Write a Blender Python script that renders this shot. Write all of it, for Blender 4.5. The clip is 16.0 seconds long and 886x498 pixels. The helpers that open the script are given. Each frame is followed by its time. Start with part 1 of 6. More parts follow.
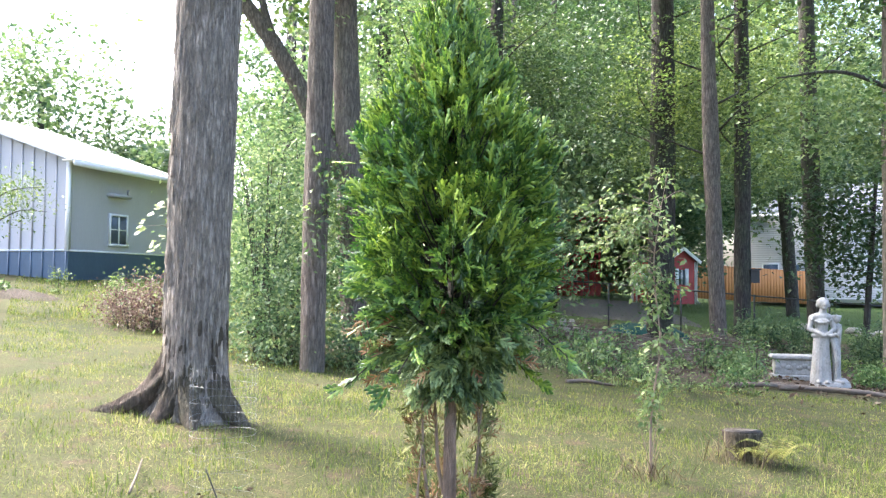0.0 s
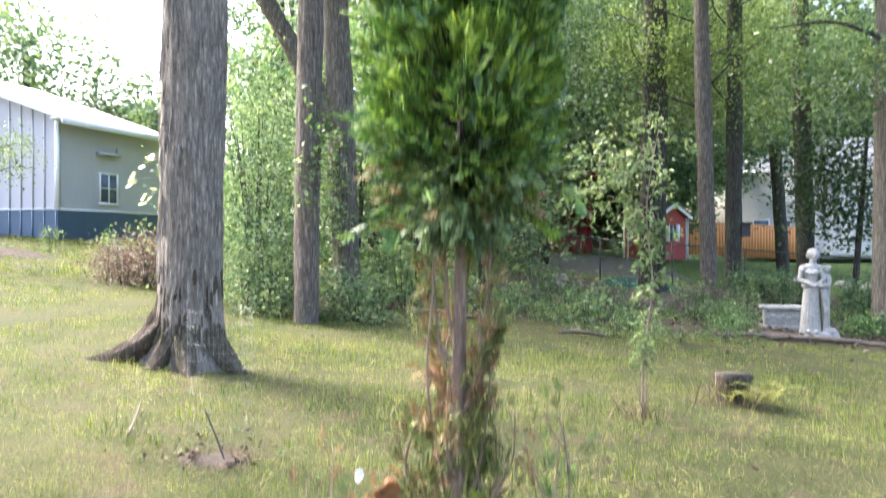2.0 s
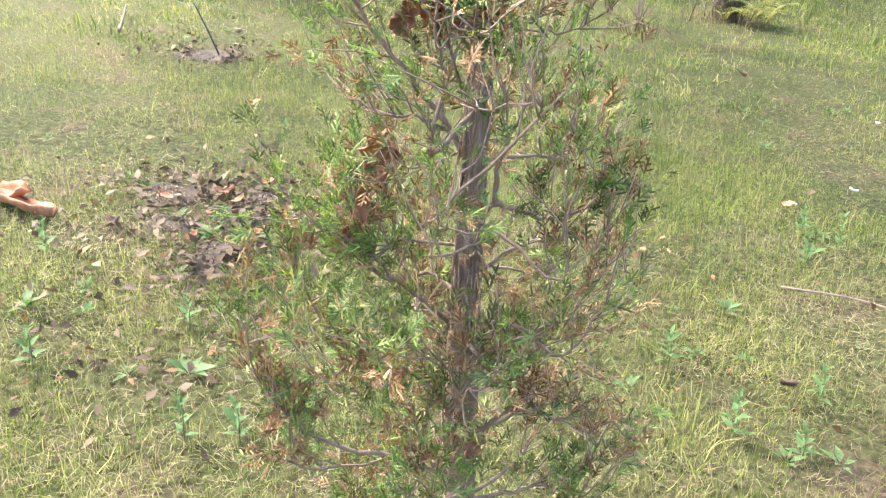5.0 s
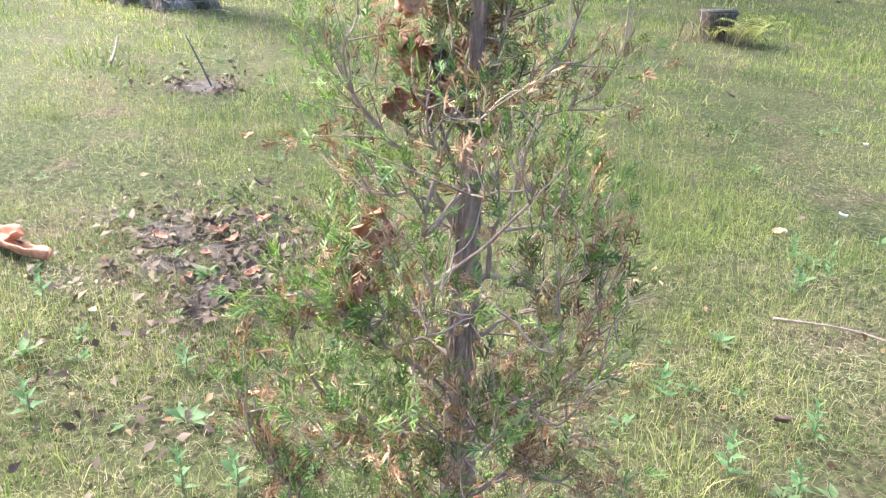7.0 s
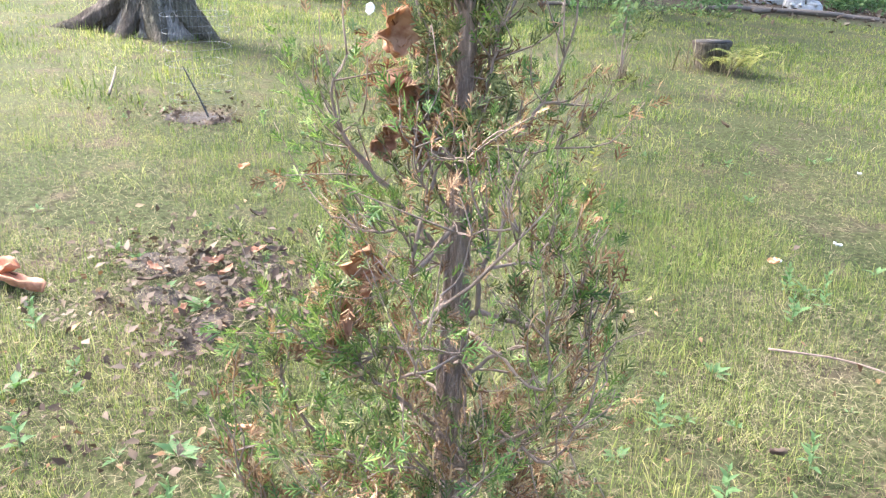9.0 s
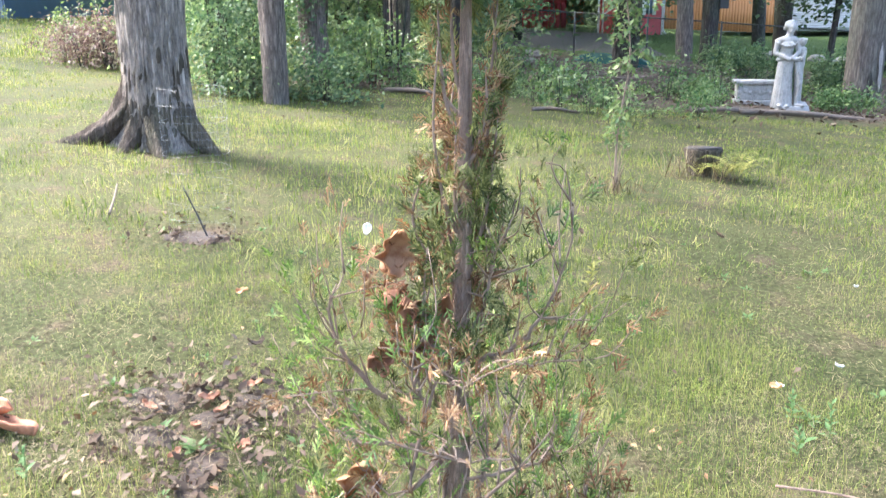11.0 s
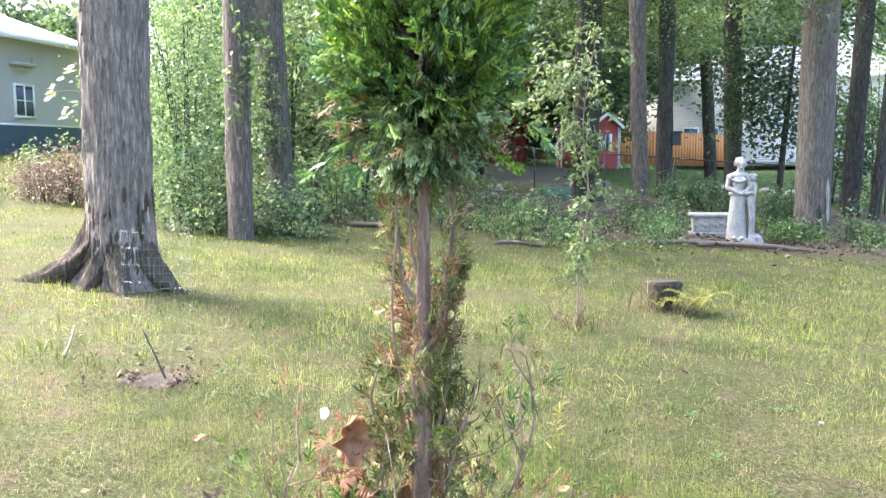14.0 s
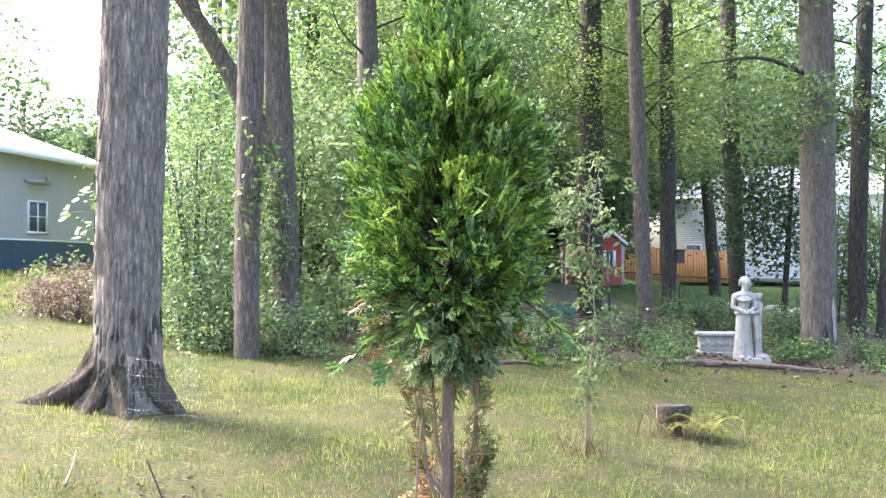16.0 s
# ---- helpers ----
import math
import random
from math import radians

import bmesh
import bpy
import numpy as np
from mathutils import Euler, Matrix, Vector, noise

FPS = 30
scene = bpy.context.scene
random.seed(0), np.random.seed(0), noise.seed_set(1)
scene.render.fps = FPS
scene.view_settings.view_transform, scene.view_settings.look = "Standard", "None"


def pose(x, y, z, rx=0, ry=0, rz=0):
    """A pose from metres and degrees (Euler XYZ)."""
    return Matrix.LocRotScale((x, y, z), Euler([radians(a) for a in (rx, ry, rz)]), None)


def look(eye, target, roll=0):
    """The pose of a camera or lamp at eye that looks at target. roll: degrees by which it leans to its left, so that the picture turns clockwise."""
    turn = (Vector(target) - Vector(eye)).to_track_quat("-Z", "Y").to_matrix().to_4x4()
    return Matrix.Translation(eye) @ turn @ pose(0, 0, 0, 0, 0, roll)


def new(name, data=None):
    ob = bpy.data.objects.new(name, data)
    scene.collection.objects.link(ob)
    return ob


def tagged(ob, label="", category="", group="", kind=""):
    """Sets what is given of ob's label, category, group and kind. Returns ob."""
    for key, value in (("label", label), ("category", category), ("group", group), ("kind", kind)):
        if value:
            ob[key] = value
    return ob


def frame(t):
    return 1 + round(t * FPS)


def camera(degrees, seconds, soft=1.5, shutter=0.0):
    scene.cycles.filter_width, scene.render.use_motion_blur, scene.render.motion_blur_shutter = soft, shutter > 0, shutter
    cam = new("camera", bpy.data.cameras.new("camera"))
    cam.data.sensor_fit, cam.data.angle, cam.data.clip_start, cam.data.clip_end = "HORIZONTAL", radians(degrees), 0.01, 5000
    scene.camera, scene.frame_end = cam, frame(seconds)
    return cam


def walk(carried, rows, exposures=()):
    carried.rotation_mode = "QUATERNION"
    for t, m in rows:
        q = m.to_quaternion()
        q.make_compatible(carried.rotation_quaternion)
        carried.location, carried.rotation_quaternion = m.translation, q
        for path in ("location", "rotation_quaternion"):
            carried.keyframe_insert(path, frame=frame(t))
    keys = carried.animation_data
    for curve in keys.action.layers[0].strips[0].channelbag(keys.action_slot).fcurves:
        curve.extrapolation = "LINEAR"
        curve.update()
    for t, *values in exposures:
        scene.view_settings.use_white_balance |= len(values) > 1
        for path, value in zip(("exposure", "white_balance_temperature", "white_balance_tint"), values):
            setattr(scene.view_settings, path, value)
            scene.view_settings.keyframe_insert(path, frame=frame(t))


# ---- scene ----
# camera: rows of seconds, eye, target, roll over the sloping lawn; TIP turns the lawn's own frame upright
cam = camera(55.3, 16.0, soft=1.3, shutter=0.5)
TIP = pose(0, 0, 0, 0, 4.3, 0)
ROWS = [
    (0.0, (0.118, -0.009, 1.513), (-0.097, 1.978, 1.572), 4.7),
    (0.5, (0.119, 0.005, 1.511), (-0.097, 1.991, 1.6), 4.4),
    (1.0, (0.111, 0.018, 1.504), (-0.086, 2.005, 1.607), 4.8),
    (1.5, (0.109, 0.013, 1.49), (-0.089, 2.001, 1.577), 4.8),
    (2.0, (0.11, -0.023, 1.396), (-0.078, 1.968, 1.362), 4.3),
    (2.5, (0.109, -0.019, 1.322), (-0.06, 1.961, 1.093), 3.8),
    (3.0, (0.11, -0.056, 1.264), (-0.05, 1.891, 0.834), 3.4),
    (3.5, (0.105, -0.082, 1.157), (-0.015, 1.794, 0.474), 3.8),
    (4.0, (0.098, -0.091, 1.136), (0.018, 1.731, 0.316), 4.8),
    (4.2, (0.095, -0.092, 1.137), (0.02, 1.727, 0.31), 5.6),
    (6.3, (0.075, -0.085, 1.203), (0.005, 1.727, 0.358), 5.4),
    (6.5, (0.077, -0.083, 1.215), (0.003, 1.738, 0.391), 5.2),
    (7.0, (0.077, -0.078, 1.223), (0.014, 1.752, 0.419), 4.8),
    (7.5, (0.082, -0.075, 1.232), (0.013, 1.769, 0.46), 4.5),
    (8.0, (0.087, -0.076, 1.234), (0.016, 1.774, 0.477), 4.4),
    (10.3, (0.086, -0.058, 1.245), (0.026, 1.826, 0.575), 5.1),
    (10.5, (0.087, -0.049, 1.285), (0.019, 1.844, 0.641), 4.8),
    (11.0, (0.075, -0.026, 1.364), (-0.004, 1.899, 0.827), 3.9),
    (11.5, (0.07, -0.012, 1.359), (0.011, 1.926, 0.869), 3.5),
    (12.0, (0.085, -0.016, 1.381), (0.026, 1.942, 0.978), 3.6),
    (12.5, (0.082, -0.021, 1.392), (0.026, 1.947, 1.042), 3.7),
    (13.0, (0.079, -0.011, 1.403), (0.047, 1.963, 1.087), 3.8),
    (13.5, (0.071, -0.005, 1.409), (0.043, 1.977, 1.146), 3.8),
    (14.0, (0.077, -0.008, 1.42), (0.058, 1.979, 1.187), 3.8),
    (14.5, (0.072, -0.029, 1.449), (0.044, 1.966, 1.299), 3.8),
    (15.0, (0.059, -0.035, 1.492), (0.031, 1.964, 1.422), 3.8),
    (15.5, (0.053, -0.044, 1.51), (0.011, 1.955, 1.508), 3.8),
    (16.0, (0.051, -0.038, 1.502), (0.003, 1.961, 1.536), 4.0),
]
# stops, kelvin and tint: the clip's camera warms a little while it looks down, then cools again
WHITE = [(0.0, 2.84, 5950, 13), (1.6, 2.86, 6000, 13), (2.6, 2.92, 6250, 10), (4.2, 2.93, 6400, 8), (6.3, 2.93, 5600, 12), (10.3, 2.96, 5700, 12), (12.5, 3.08, 5750, 13), (14.5, 3.12, 5950, 14), (16.0, 3.03, 6000, 15)]
walk(cam, [(t, TIP @ look(e, g, r)) for t, e, g, r in ROWS], WHITE)

# ---- light ----
SUN_EL, SUN_AZ = 50.0, -62.0      # degrees up; degrees from +y towards +x
world = bpy.data.worlds.new("sky")
scene.world = world
world.use_nodes = True
wn = world.node_tree
sky = wn.nodes.new("ShaderNodeTexSky")
sky.sky_type = "NISHITA"
sky.sun_disc = False
sky.sun_elevation, sky.sun_rotation = radians(SUN_EL), radians(SUN_AZ)
sky.air_density, sky.dust_density = 1.0, 6.0
wn.links.new(sky.outputs[0], wn.nodes["Background"].inputs[0])
wn.nodes["Background"].inputs[1].default_value = 0.15
sun = new("sun", bpy.data.lights.new("sun", "SUN"))
sun.data.energy, sun.data.angle, sun.data.color = 2.2, radians(21.0), (1.0, 0.93, 0.82)
_d = Vector((math.sin(radians(SUN_AZ)) * math.cos(radians(SUN_EL)), math.cos(radians(SUN_AZ)) * math.cos(radians(SUN_EL)), math.sin(radians(SUN_EL))))
sun.matrix_world = look(_d * 60, (0, 0, 0))

rng = np.random.default_rng(7)

# ---- materials ----
def mat(name):
    m = bpy.data.materials.new(name)
    m.use_nodes = True
    return m, m.node_tree.nodes, m.node_tree.links, m.node_tree.nodes["Principled BSDF"]

def coords(n, l, scale=(1, 1, 1)):
    c = n.new("ShaderNodeTexCoord")
    mp = n.new("ShaderNodeMapping")
    mp.inputs["Scale"].default_value = scale
    l.new(c.outputs["Object"], mp.inputs["Vector"])
    return mp.outputs["Vector"]

def noise_tex(n, l, vec, scale, detail=4, rough=0.6):
    t = n.new("ShaderNodeTexNoise")
    t.inputs["Scale"].default_value, t.inputs["Detail"].default_value, t.inputs["Roughness"].default_value = scale, detail, rough
    l.new(vec, t.inputs["Vector"])
    return t.outputs["Fac"]

def ramp(n, l, fac, stops):
    r = n.new("ShaderNodeValToRGB")
    e = r.color_ramp.elements
    while len(e) < len(stops):
        e.new(0.5)
    for s, (p, c) in zip(e, stops):
        s.position, s.color = p, (*c, 1)
    l.new(fac, r.inputs["Fac"])
    return r.outputs["Color"]

def blend(n, l, fac, a, b, mode="MIX"):
    m = n.new("ShaderNodeMix")
    m.data_type, m.blend_type = "RGBA", mode
    for sock, v in ((m.inputs[0], fac), (m.inputs[6], a), (m.inputs[7], b)):
        if isinstance(v, (int, float)):
            sock.default_value = v
        elif isinstance(v, tuple):
            sock.default_value = (*v, 1)
        else:
            l.new(v, sock)
    return m.outputs[2]

def bump(n, l, bsdf, height, strength, dist):
    b = n.new("ShaderNodeBump")
    b.inputs["Strength"].default_value, b.inputs["Distance"].default_value = strength, dist
    l.new(height, b.inputs["Height"])
    l.new(b.outputs["Normal"], bsdf.inputs["Normal"])

def surface(name, stops, scale=6.0, stretch=(1, 1, 1), rough=0.8, bump_d=0.004, fine=60.0, metal=0.0, strength=0.6):
    """Mottled surface at two scales with fine relief."""
    m, n, l, b = mat(name)
    v = coords(n, l, stretch)
    big, small = noise_tex(n, l, v, scale), noise_tex(n, l, v, fine, 3)
    mix = n.new("ShaderNodeMath")
    mix.operation = "MULTIPLY_ADD"
    mix.inputs[1].default_value, mix.inputs[2].default_value = 0.45, 0.0
    l.new(small, mix.inputs[0])
    add = n.new("ShaderNodeMath")
    add.operation = "MULTIPLY_ADD"
    add.inputs[1].default_value = 0.55
    l.new(big, add.inputs[0])
    l.new(mix.outputs[0], add.inputs[2])
    l.new(ramp(n, l, add.outputs[0], stops), b.inputs["Base Color"])
    b.inputs["Roughness"].default_value, b.inputs["Metallic"].default_value = rough, metal
    bump(n, l, b, add.outputs[0], strength, bump_d)
    return m

def leafy(name, stops, trans=0.35, rough=0.42, gloss=0.55, patch_scale=1.1):
    """Leaves or blades: colour differs from leaf to leaf and from place to place, light shines through."""
    m, n, l, b = mat(name)
    g = n.new("ShaderNodeNewGeometry")
    v = coords(n, l)
    wide = n.new("ShaderNodeMapRange")
    wide.inputs["From Min"].default_value, wide.inputs["From Max"].default_value = 0.3, 0.7
    l.new(noise_tex(n, l, v, patch_scale, 4, 0.65), wide.inputs["Value"])
    patch = wide.outputs[0]
    add = n.new("ShaderNodeMath")
    add.operation = "MULTIPLY_ADD"
    add.inputs[1].default_value = 0.55
    l.new(g.outputs["Random Per Island"], add.inputs[0])
    sub = n.new("ShaderNodeMath")
    sub.operation = "MULTIPLY"
    sub.inputs[1].default_value = 0.45
    l.new(patch, sub.inputs[0])
    l.new(sub.outputs[0], add.inputs[2])
    col = ramp(n, l, add.outputs[0], stops)
    l.new(col, b.inputs["Base Color"])
    b.inputs["Roughness"].default_value = rough
    b.inputs["Specular IOR Level"].default_value = gloss
    t = n.new("ShaderNodeBsdfTranslucent")
    l.new(blend(n, l, 0.3, col, (0.5, 0.6, 0.08), "OVERLAY"), t.inputs["Color"])
    mx = n.new("ShaderNodeMixShader")
    mx.inputs[0].default_value = trans
    l.new(b.outputs[0], mx.inputs[1])
    l.new(t.outputs[0], mx.inputs[2])
    l.new(mx.outputs[0], n["Material Output"].inputs["Surface"])
    return m

def bark(name, dark, light, ridge=26.0, moss=None, depth=0.01, contrast=1.0):
    """Long broken vertical plates with dark fissures between them."""
    m, n, l, b = mat(name)
    v = coords(n, l, (1, 1, 0.15))
    plates = noise_tex(n, l, v, ridge * 1.25, 8, 0.68)
    plates.node.inputs["Distortion"].default_value = 0.6
    cell = n.new("ShaderNodeTexVoronoi")
    cell.feature = "DISTANCE_TO_EDGE"
    cell.inputs["Scale"].default_value = ridge * 1.15
    wob = n.new("ShaderNodeVectorMath")
    wob.operation = "MULTIPLY_ADD"
    wob.inputs[1].default_value = (0.05, 0.05, 0.05)
    l.new(plates.node.outputs["Color"], wob.inputs[0])
    l.new(v, wob.inputs[2])
    l.new(wob.outputs[0], cell.inputs["Vector"])
    crack = ramp(n, l, cell.outputs["Distance"], [(0.0, (0.04, 0.04, 0.04)), (0.11, (0.42, 0.42, 0.42)), (0.28, (1, 1, 1))])
    fissure = blend(n, l, 0.8, ramp(n, l, plates, [(0.36, (0, 0, 0)), (0.5, (0.8, 0.8, 0.8)), (0.66, (1, 1, 1))]), crack, "MULTIPLY")
    cross = noise_tex(n, l, coords(n, l, (1, 1, 0.45)), ridge * 1.7, 5, 0.7)
    flake = ramp(n, l, cross, [(0.36, (0.25, 0.25, 0.25)), (0.52, (1, 1, 1))])
    fine = noise_tex(n, l, coords(n, l, (1, 1, 0.3)), ridge * 9, 4)
    wide = noise_tex(n, l, coords(n, l, (1, 1, 0.5)), 2.2, 4)
    base = blend(n, l, plates, dark, light)
    base = blend(n, l, ramp(n, l, wide, [(0.4, (0, 0, 0)), (0.68, (0.75, 0.75, 0.75))]), base, moss or tuple(1.2 * c for c in light))
    base = blend(n, l, 0.62 * contrast, base, fissure, "MULTIPLY")
    base = blend(n, l, 0.45 * contrast, base, flake, "MULTIPLY")
    base = blend(n, l, 0.35, base, ramp(n, l, fine, [(0.3, (0.45, 0.45, 0.45)), (0.7, (1, 1, 1))]), "MULTIPLY")
    l.new(base, b.inputs["Base Color"])
    b.inputs["Roughness"].default_value = 0.92
    b.inputs["Specular IOR Level"].default_value = 0.2
    bump(n, l, b, blend(n, l, 0.5, fissure, flake, "MULTIPLY"), 1.0, depth)
    return m

M_BARK = bark("bark_grey", (0.34, 0.275, 0.225), (0.78, 0.67, 0.56), 22.0, (0.6, 0.53, 0.45), 0.03, 1.1)
M_BARK_SMOOTH = bark("bark_smooth", (0.13, 0.105, 0.088), (0.27, 0.23, 0.19), 15.0, (0.22, 0.215, 0.165), 0.012, 0.8)
M_BARK_MID = bark("bark_brown", (0.16, 0.125, 0.105), (0.38, 0.31, 0.26), 19.0, (0.25, 0.23, 0.18), 0.02)
M_BARK_DARK = bark("bark_dark", (0.06, 0.05, 0.045), (0.15, 0.13, 0.115), 16.0, (0.12, 0.14, 0.09), 0.012)
M_BARK_SMALL = bark("bark_stringy", (0.5, 0.33, 0.235), (0.88, 0.65, 0.5), 62.0, None, 0.006, 0.95)
M_BARK_PALE = bark("bare_wood", (0.3, 0.25, 0.21), (0.55, 0.48, 0.42), 30.0, None, 0.006, 0.6)
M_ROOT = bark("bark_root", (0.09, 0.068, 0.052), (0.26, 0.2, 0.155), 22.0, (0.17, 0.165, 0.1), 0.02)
M_TWIG = surface("twig", [(0.3, (0.1, 0.068, 0.05)), (0.7, (0.31, 0.225, 0.165))], 40, (1, 1, .3), 0.85, 0.001, 300)
M_LEAF = leafy("leaf_green", [(0.2, (0.045, 0.09, 0.036)), (0.5, (0.11, 0.175, 0.06)), (0.8, (0.24, 0.3, 0.105))], 0.4, 0.45, 0.6)
# Brighter leaf copy: sunlight on the boughs is put into its colour.
M_LEAF_SUNLIT = leafy("leaf_sunlit", [(0.2, (0.065, 0.11, 0.04)), (0.5, (0.15, 0.215, 0.068)), (0.8, (0.31, 0.37, 0.12))], 0.48)
# Paler, bluer leaf copy with distance haze mixed into the colour.
M_LEAF_HAZE = leafy("leaf_haze", [(0.2, (0.06, 0.11, 0.06)), (0.5, (0.13, 0.195, 0.09)), (0.8, (0.28, 0.34, 0.165))], 0.4, 0.5, 0.4)
# Bluer leaf copy with shade and haze in its colour; blue-green weeds share it.
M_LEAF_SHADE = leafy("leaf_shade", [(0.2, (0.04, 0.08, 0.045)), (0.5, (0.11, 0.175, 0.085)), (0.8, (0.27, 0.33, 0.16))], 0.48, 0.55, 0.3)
# Dark leaves; in the woods and two crowns the darkness stands for shade.
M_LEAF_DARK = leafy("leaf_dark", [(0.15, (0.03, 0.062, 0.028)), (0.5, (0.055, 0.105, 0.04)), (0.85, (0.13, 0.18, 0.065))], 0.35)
M_LEAF_PALE = leafy("leaf_pale", [(0.15, (0.07, 0.115, 0.045)), (0.5, (0.155, 0.21, 0.085)), (0.85, (0.3, 0.34, 0.15))], 0.35, 0.55, 0.2)
M_GRASS = leafy("grass_blade", [(0.14, (0.036, 0.066, 0.012)), (0.36, (0.108, 0.16, 0.026)), (0.6, (0.215, 0.24, 0.05)), (0.9, (0.43, 0.375, 0.155))], 0.3, 0.6, 0.2, 2.0)
M_STRAW = leafy("dry_straw", [(0.2, (0.07, 0.05, 0.032)), (0.5, (0.165, 0.13, 0.07)), (0.8, (0.32, 0.27, 0.155))], 0.15, 0.75, 0.1)
M_WEED = leafy("weed_leaf", [(0.2, (0.05, 0.1, 0.035)), (0.5, (0.1, 0.17, 0.06)), (0.8, (0.19, 0.26, 0.1))], 0.3, 0.6, 0.2)
M_FERN = leafy("fern_yellow", [(0.15, (0.1, 0.11, 0.03)), (0.5, (0.2, 0.2, 0.05)), (0.85, (0.34, 0.31, 0.1))], 0.35, 0.6, 0.2)
M_BARKPIECE = surface("bark_piece", [(0.3, (0.2, 0.08, 0.04)), (0.55, (0.4, 0.18, 0.09)), (0.75, (0.52, 0.32, 0.22))], 18, (1, 1, 1), 0.8, 0.003, 90)
M_SPRAY = leafy("conifer_spray", [(0.16, (0.018, 0.055, 0.016)), (0.5, (0.095, 0.2, 0.032)), (0.84, (0.4, 0.52, 0.085))], 0.26, 0.4, 0.6, 9.0)
M_SPRAY_SKIRT = leafy("conifer_spray_skirt", [(0.2, (0.05, 0.09, 0.035)), (0.5, (0.15, 0.22, 0.08)), (0.8, (0.34, 0.42, 0.16))], 0.25, 0.45, 0.5, 14.0)
M_SPRAY_LOW = leafy("conifer_spray_low", [(0.16, (0.035, 0.075, 0.018)), (0.5, (0.11, 0.18, 0.035)), (0.84, (0.29, 0.38, 0.085))], 0.3, 0.5, 0.4, 9.0)
M_SPRAY_OLD = leafy("conifer_spray_old", [(0.2, (0.045, 0.06, 0.02)), (0.5, (0.14, 0.155, 0.05)), (0.8, (0.33, 0.32, 0.13))], 0.3, 0.6, 0.2, 9.0)
M_DEAD = leafy("dead_leaf", [(0.2, (0.15, 0.065, 0.035)), (0.42, (0.32, 0.145, 0.065)), (0.65, (0.48, 0.28, 0.15))], 0.25, 0.6, 0.2, 45.0)
M_DRY = leafy("dry_spray", [(0.2, (0.1, 0.05, 0.025)), (0.5, (0.25, 0.14, 0.07)), (0.8, (0.42, 0.3, 0.165))], 0.2, 0.7, 0.15, 9.0)
M_YARD = leafy("yard_grass", [(0.2, (0.06, 0.1, 0.025)), (0.5, (0.1, 0.155, 0.04)), (0.8, (0.16, 0.2, 0.07))], 0.2, 0.6, 0.2)
M_MAPLE = leafy("maple_leaf", [(0.2, (0.24, 0.3, 0.08)), (0.5, (0.38, 0.44, 0.14)), (0.8, (0.55, 0.6, 0.28))], 0.4)
M_DEADDARK = leafy("dead_leaf_dark", [(0.2, (0.1, 0.04, 0.024)), (0.42, (0.22, 0.095, 0.05)), (0.65, (0.36, 0.19, 0.11))], 0.2, 0.6, 0.2, 45.0)
M_REDBUSH = leafy("red_leaf", [(0.15, (0.07, 0.042, 0.042)), (0.5, (0.17, 0.105, 0.1)), (0.85, (0.3, 0.27, 0.19))], 0.3, 0.6, 0.2)
M_LITTER = leafy("leaf_litter", [(0.15, (0.045, 0.03, 0.022)), (0.5, (0.1, 0.07, 0.048)), (0.85, (0.22, 0.17, 0.12))], 0.1, 0.8, 0.1)
M_STONE = surface("statue_white", [(0.3, (0.11, 0.104, 0.09)), (0.47, (0.28, 0.27, 0.245)), (0.75, (0.43, 0.415, 0.38))], 7, (1, 1, .6), 0.75, 0.004, 40)
M_SIDING = surface("lap_siding", [(0.3, (0.58, 0.58, 0.6)), (0.7, (0.68, 0.68, 0.7))], 2, (1, 1, .4), 0.6, 0.001, 30)
M_SHINGLE = surface("dark_shingle", [(0.3, (0.07, 0.06, 0.06)), (0.7, (0.15, 0.13, 0.12))], 6, (1, 1, 1), 0.9, 0.004, 40)
M_WHITE = surface("white_paint", [(0.3, (0.7, 0.7, 0.69)), (0.7, (0.82, 0.82, 0.8))], 3, (1, 1, .4), 0.5, 0.001, 40)
M_BARNWALL = surface("metal_siding_light", [(0.3, (0.4, 0.39, 0.41)), (0.7, (0.47, 0.46, 0.48))], 1.2, (1, 1, .3), 0.45, 0.001, 20)
M_BARNBASE = surface("metal_siding_blue", [(0.3, (0.05, 0.085, 0.14)), (0.7, (0.075, 0.12, 0.18))], 1.2, (1, 1, .3), 0.45, 0.001, 20)
M_ROOF = surface("roof_grey", [(0.3, (0.18, 0.185, 0.2)), (0.7, (0.26, 0.265, 0.285))], 2, (1, 1, 1), 0.8, 0.004, 30)
M_GLASS = surface("window_glass", [(0.3, (0.06, 0.08, 0.11)), (0.7, (0.1, 0.13, 0.16))], 1, (1, 1, 1), 0.08, 0.0, 4)
M_ORANGE = surface("fence_orange", [(0.3, (0.5, 0.19, 0.055)), (0.7, (0.68, 0.29, 0.09))], 3, (1, 1, .12), 0.75, 0.002, 40)
M_RED = surface("shed_red", [(0.3, (0.3, 0.035, 0.035)), (0.7, (0.42, 0.06, 0.055))], 3, (1, 1, .2), 0.7, 0.002, 40)
M_DARK = surface("black_metal", [(0.3, (0.02, 0.02, 0.02)), (0.7, (0.05, 0.05, 0.05))], 8, (1, 1, 1), 0.5, 0.0005, 60)
M_TARP = surface("tarp_green", [(0.3, (0.006, 0.035, 0.03)), (0.7, (0.014, 0.075, 0.062))], 4, (1, 1, 1), 0.9, 0.02, 14)
M_WIRE = surface("galvanised_wire", [(0.3, (0.12, 0.12, 0.115)), (0.7, (0.23, 0.23, 0.22))], 30, (1, 1, 1), 0.3, 0.0002, 200, 1.0)
M_LOG = surface("old_wood", [(0.3, (0.05, 0.037, 0.028)), (0.7, (0.2, 0.155, 0.115))], 5, (.2, 1, 1), 0.9, 0.01, 50)
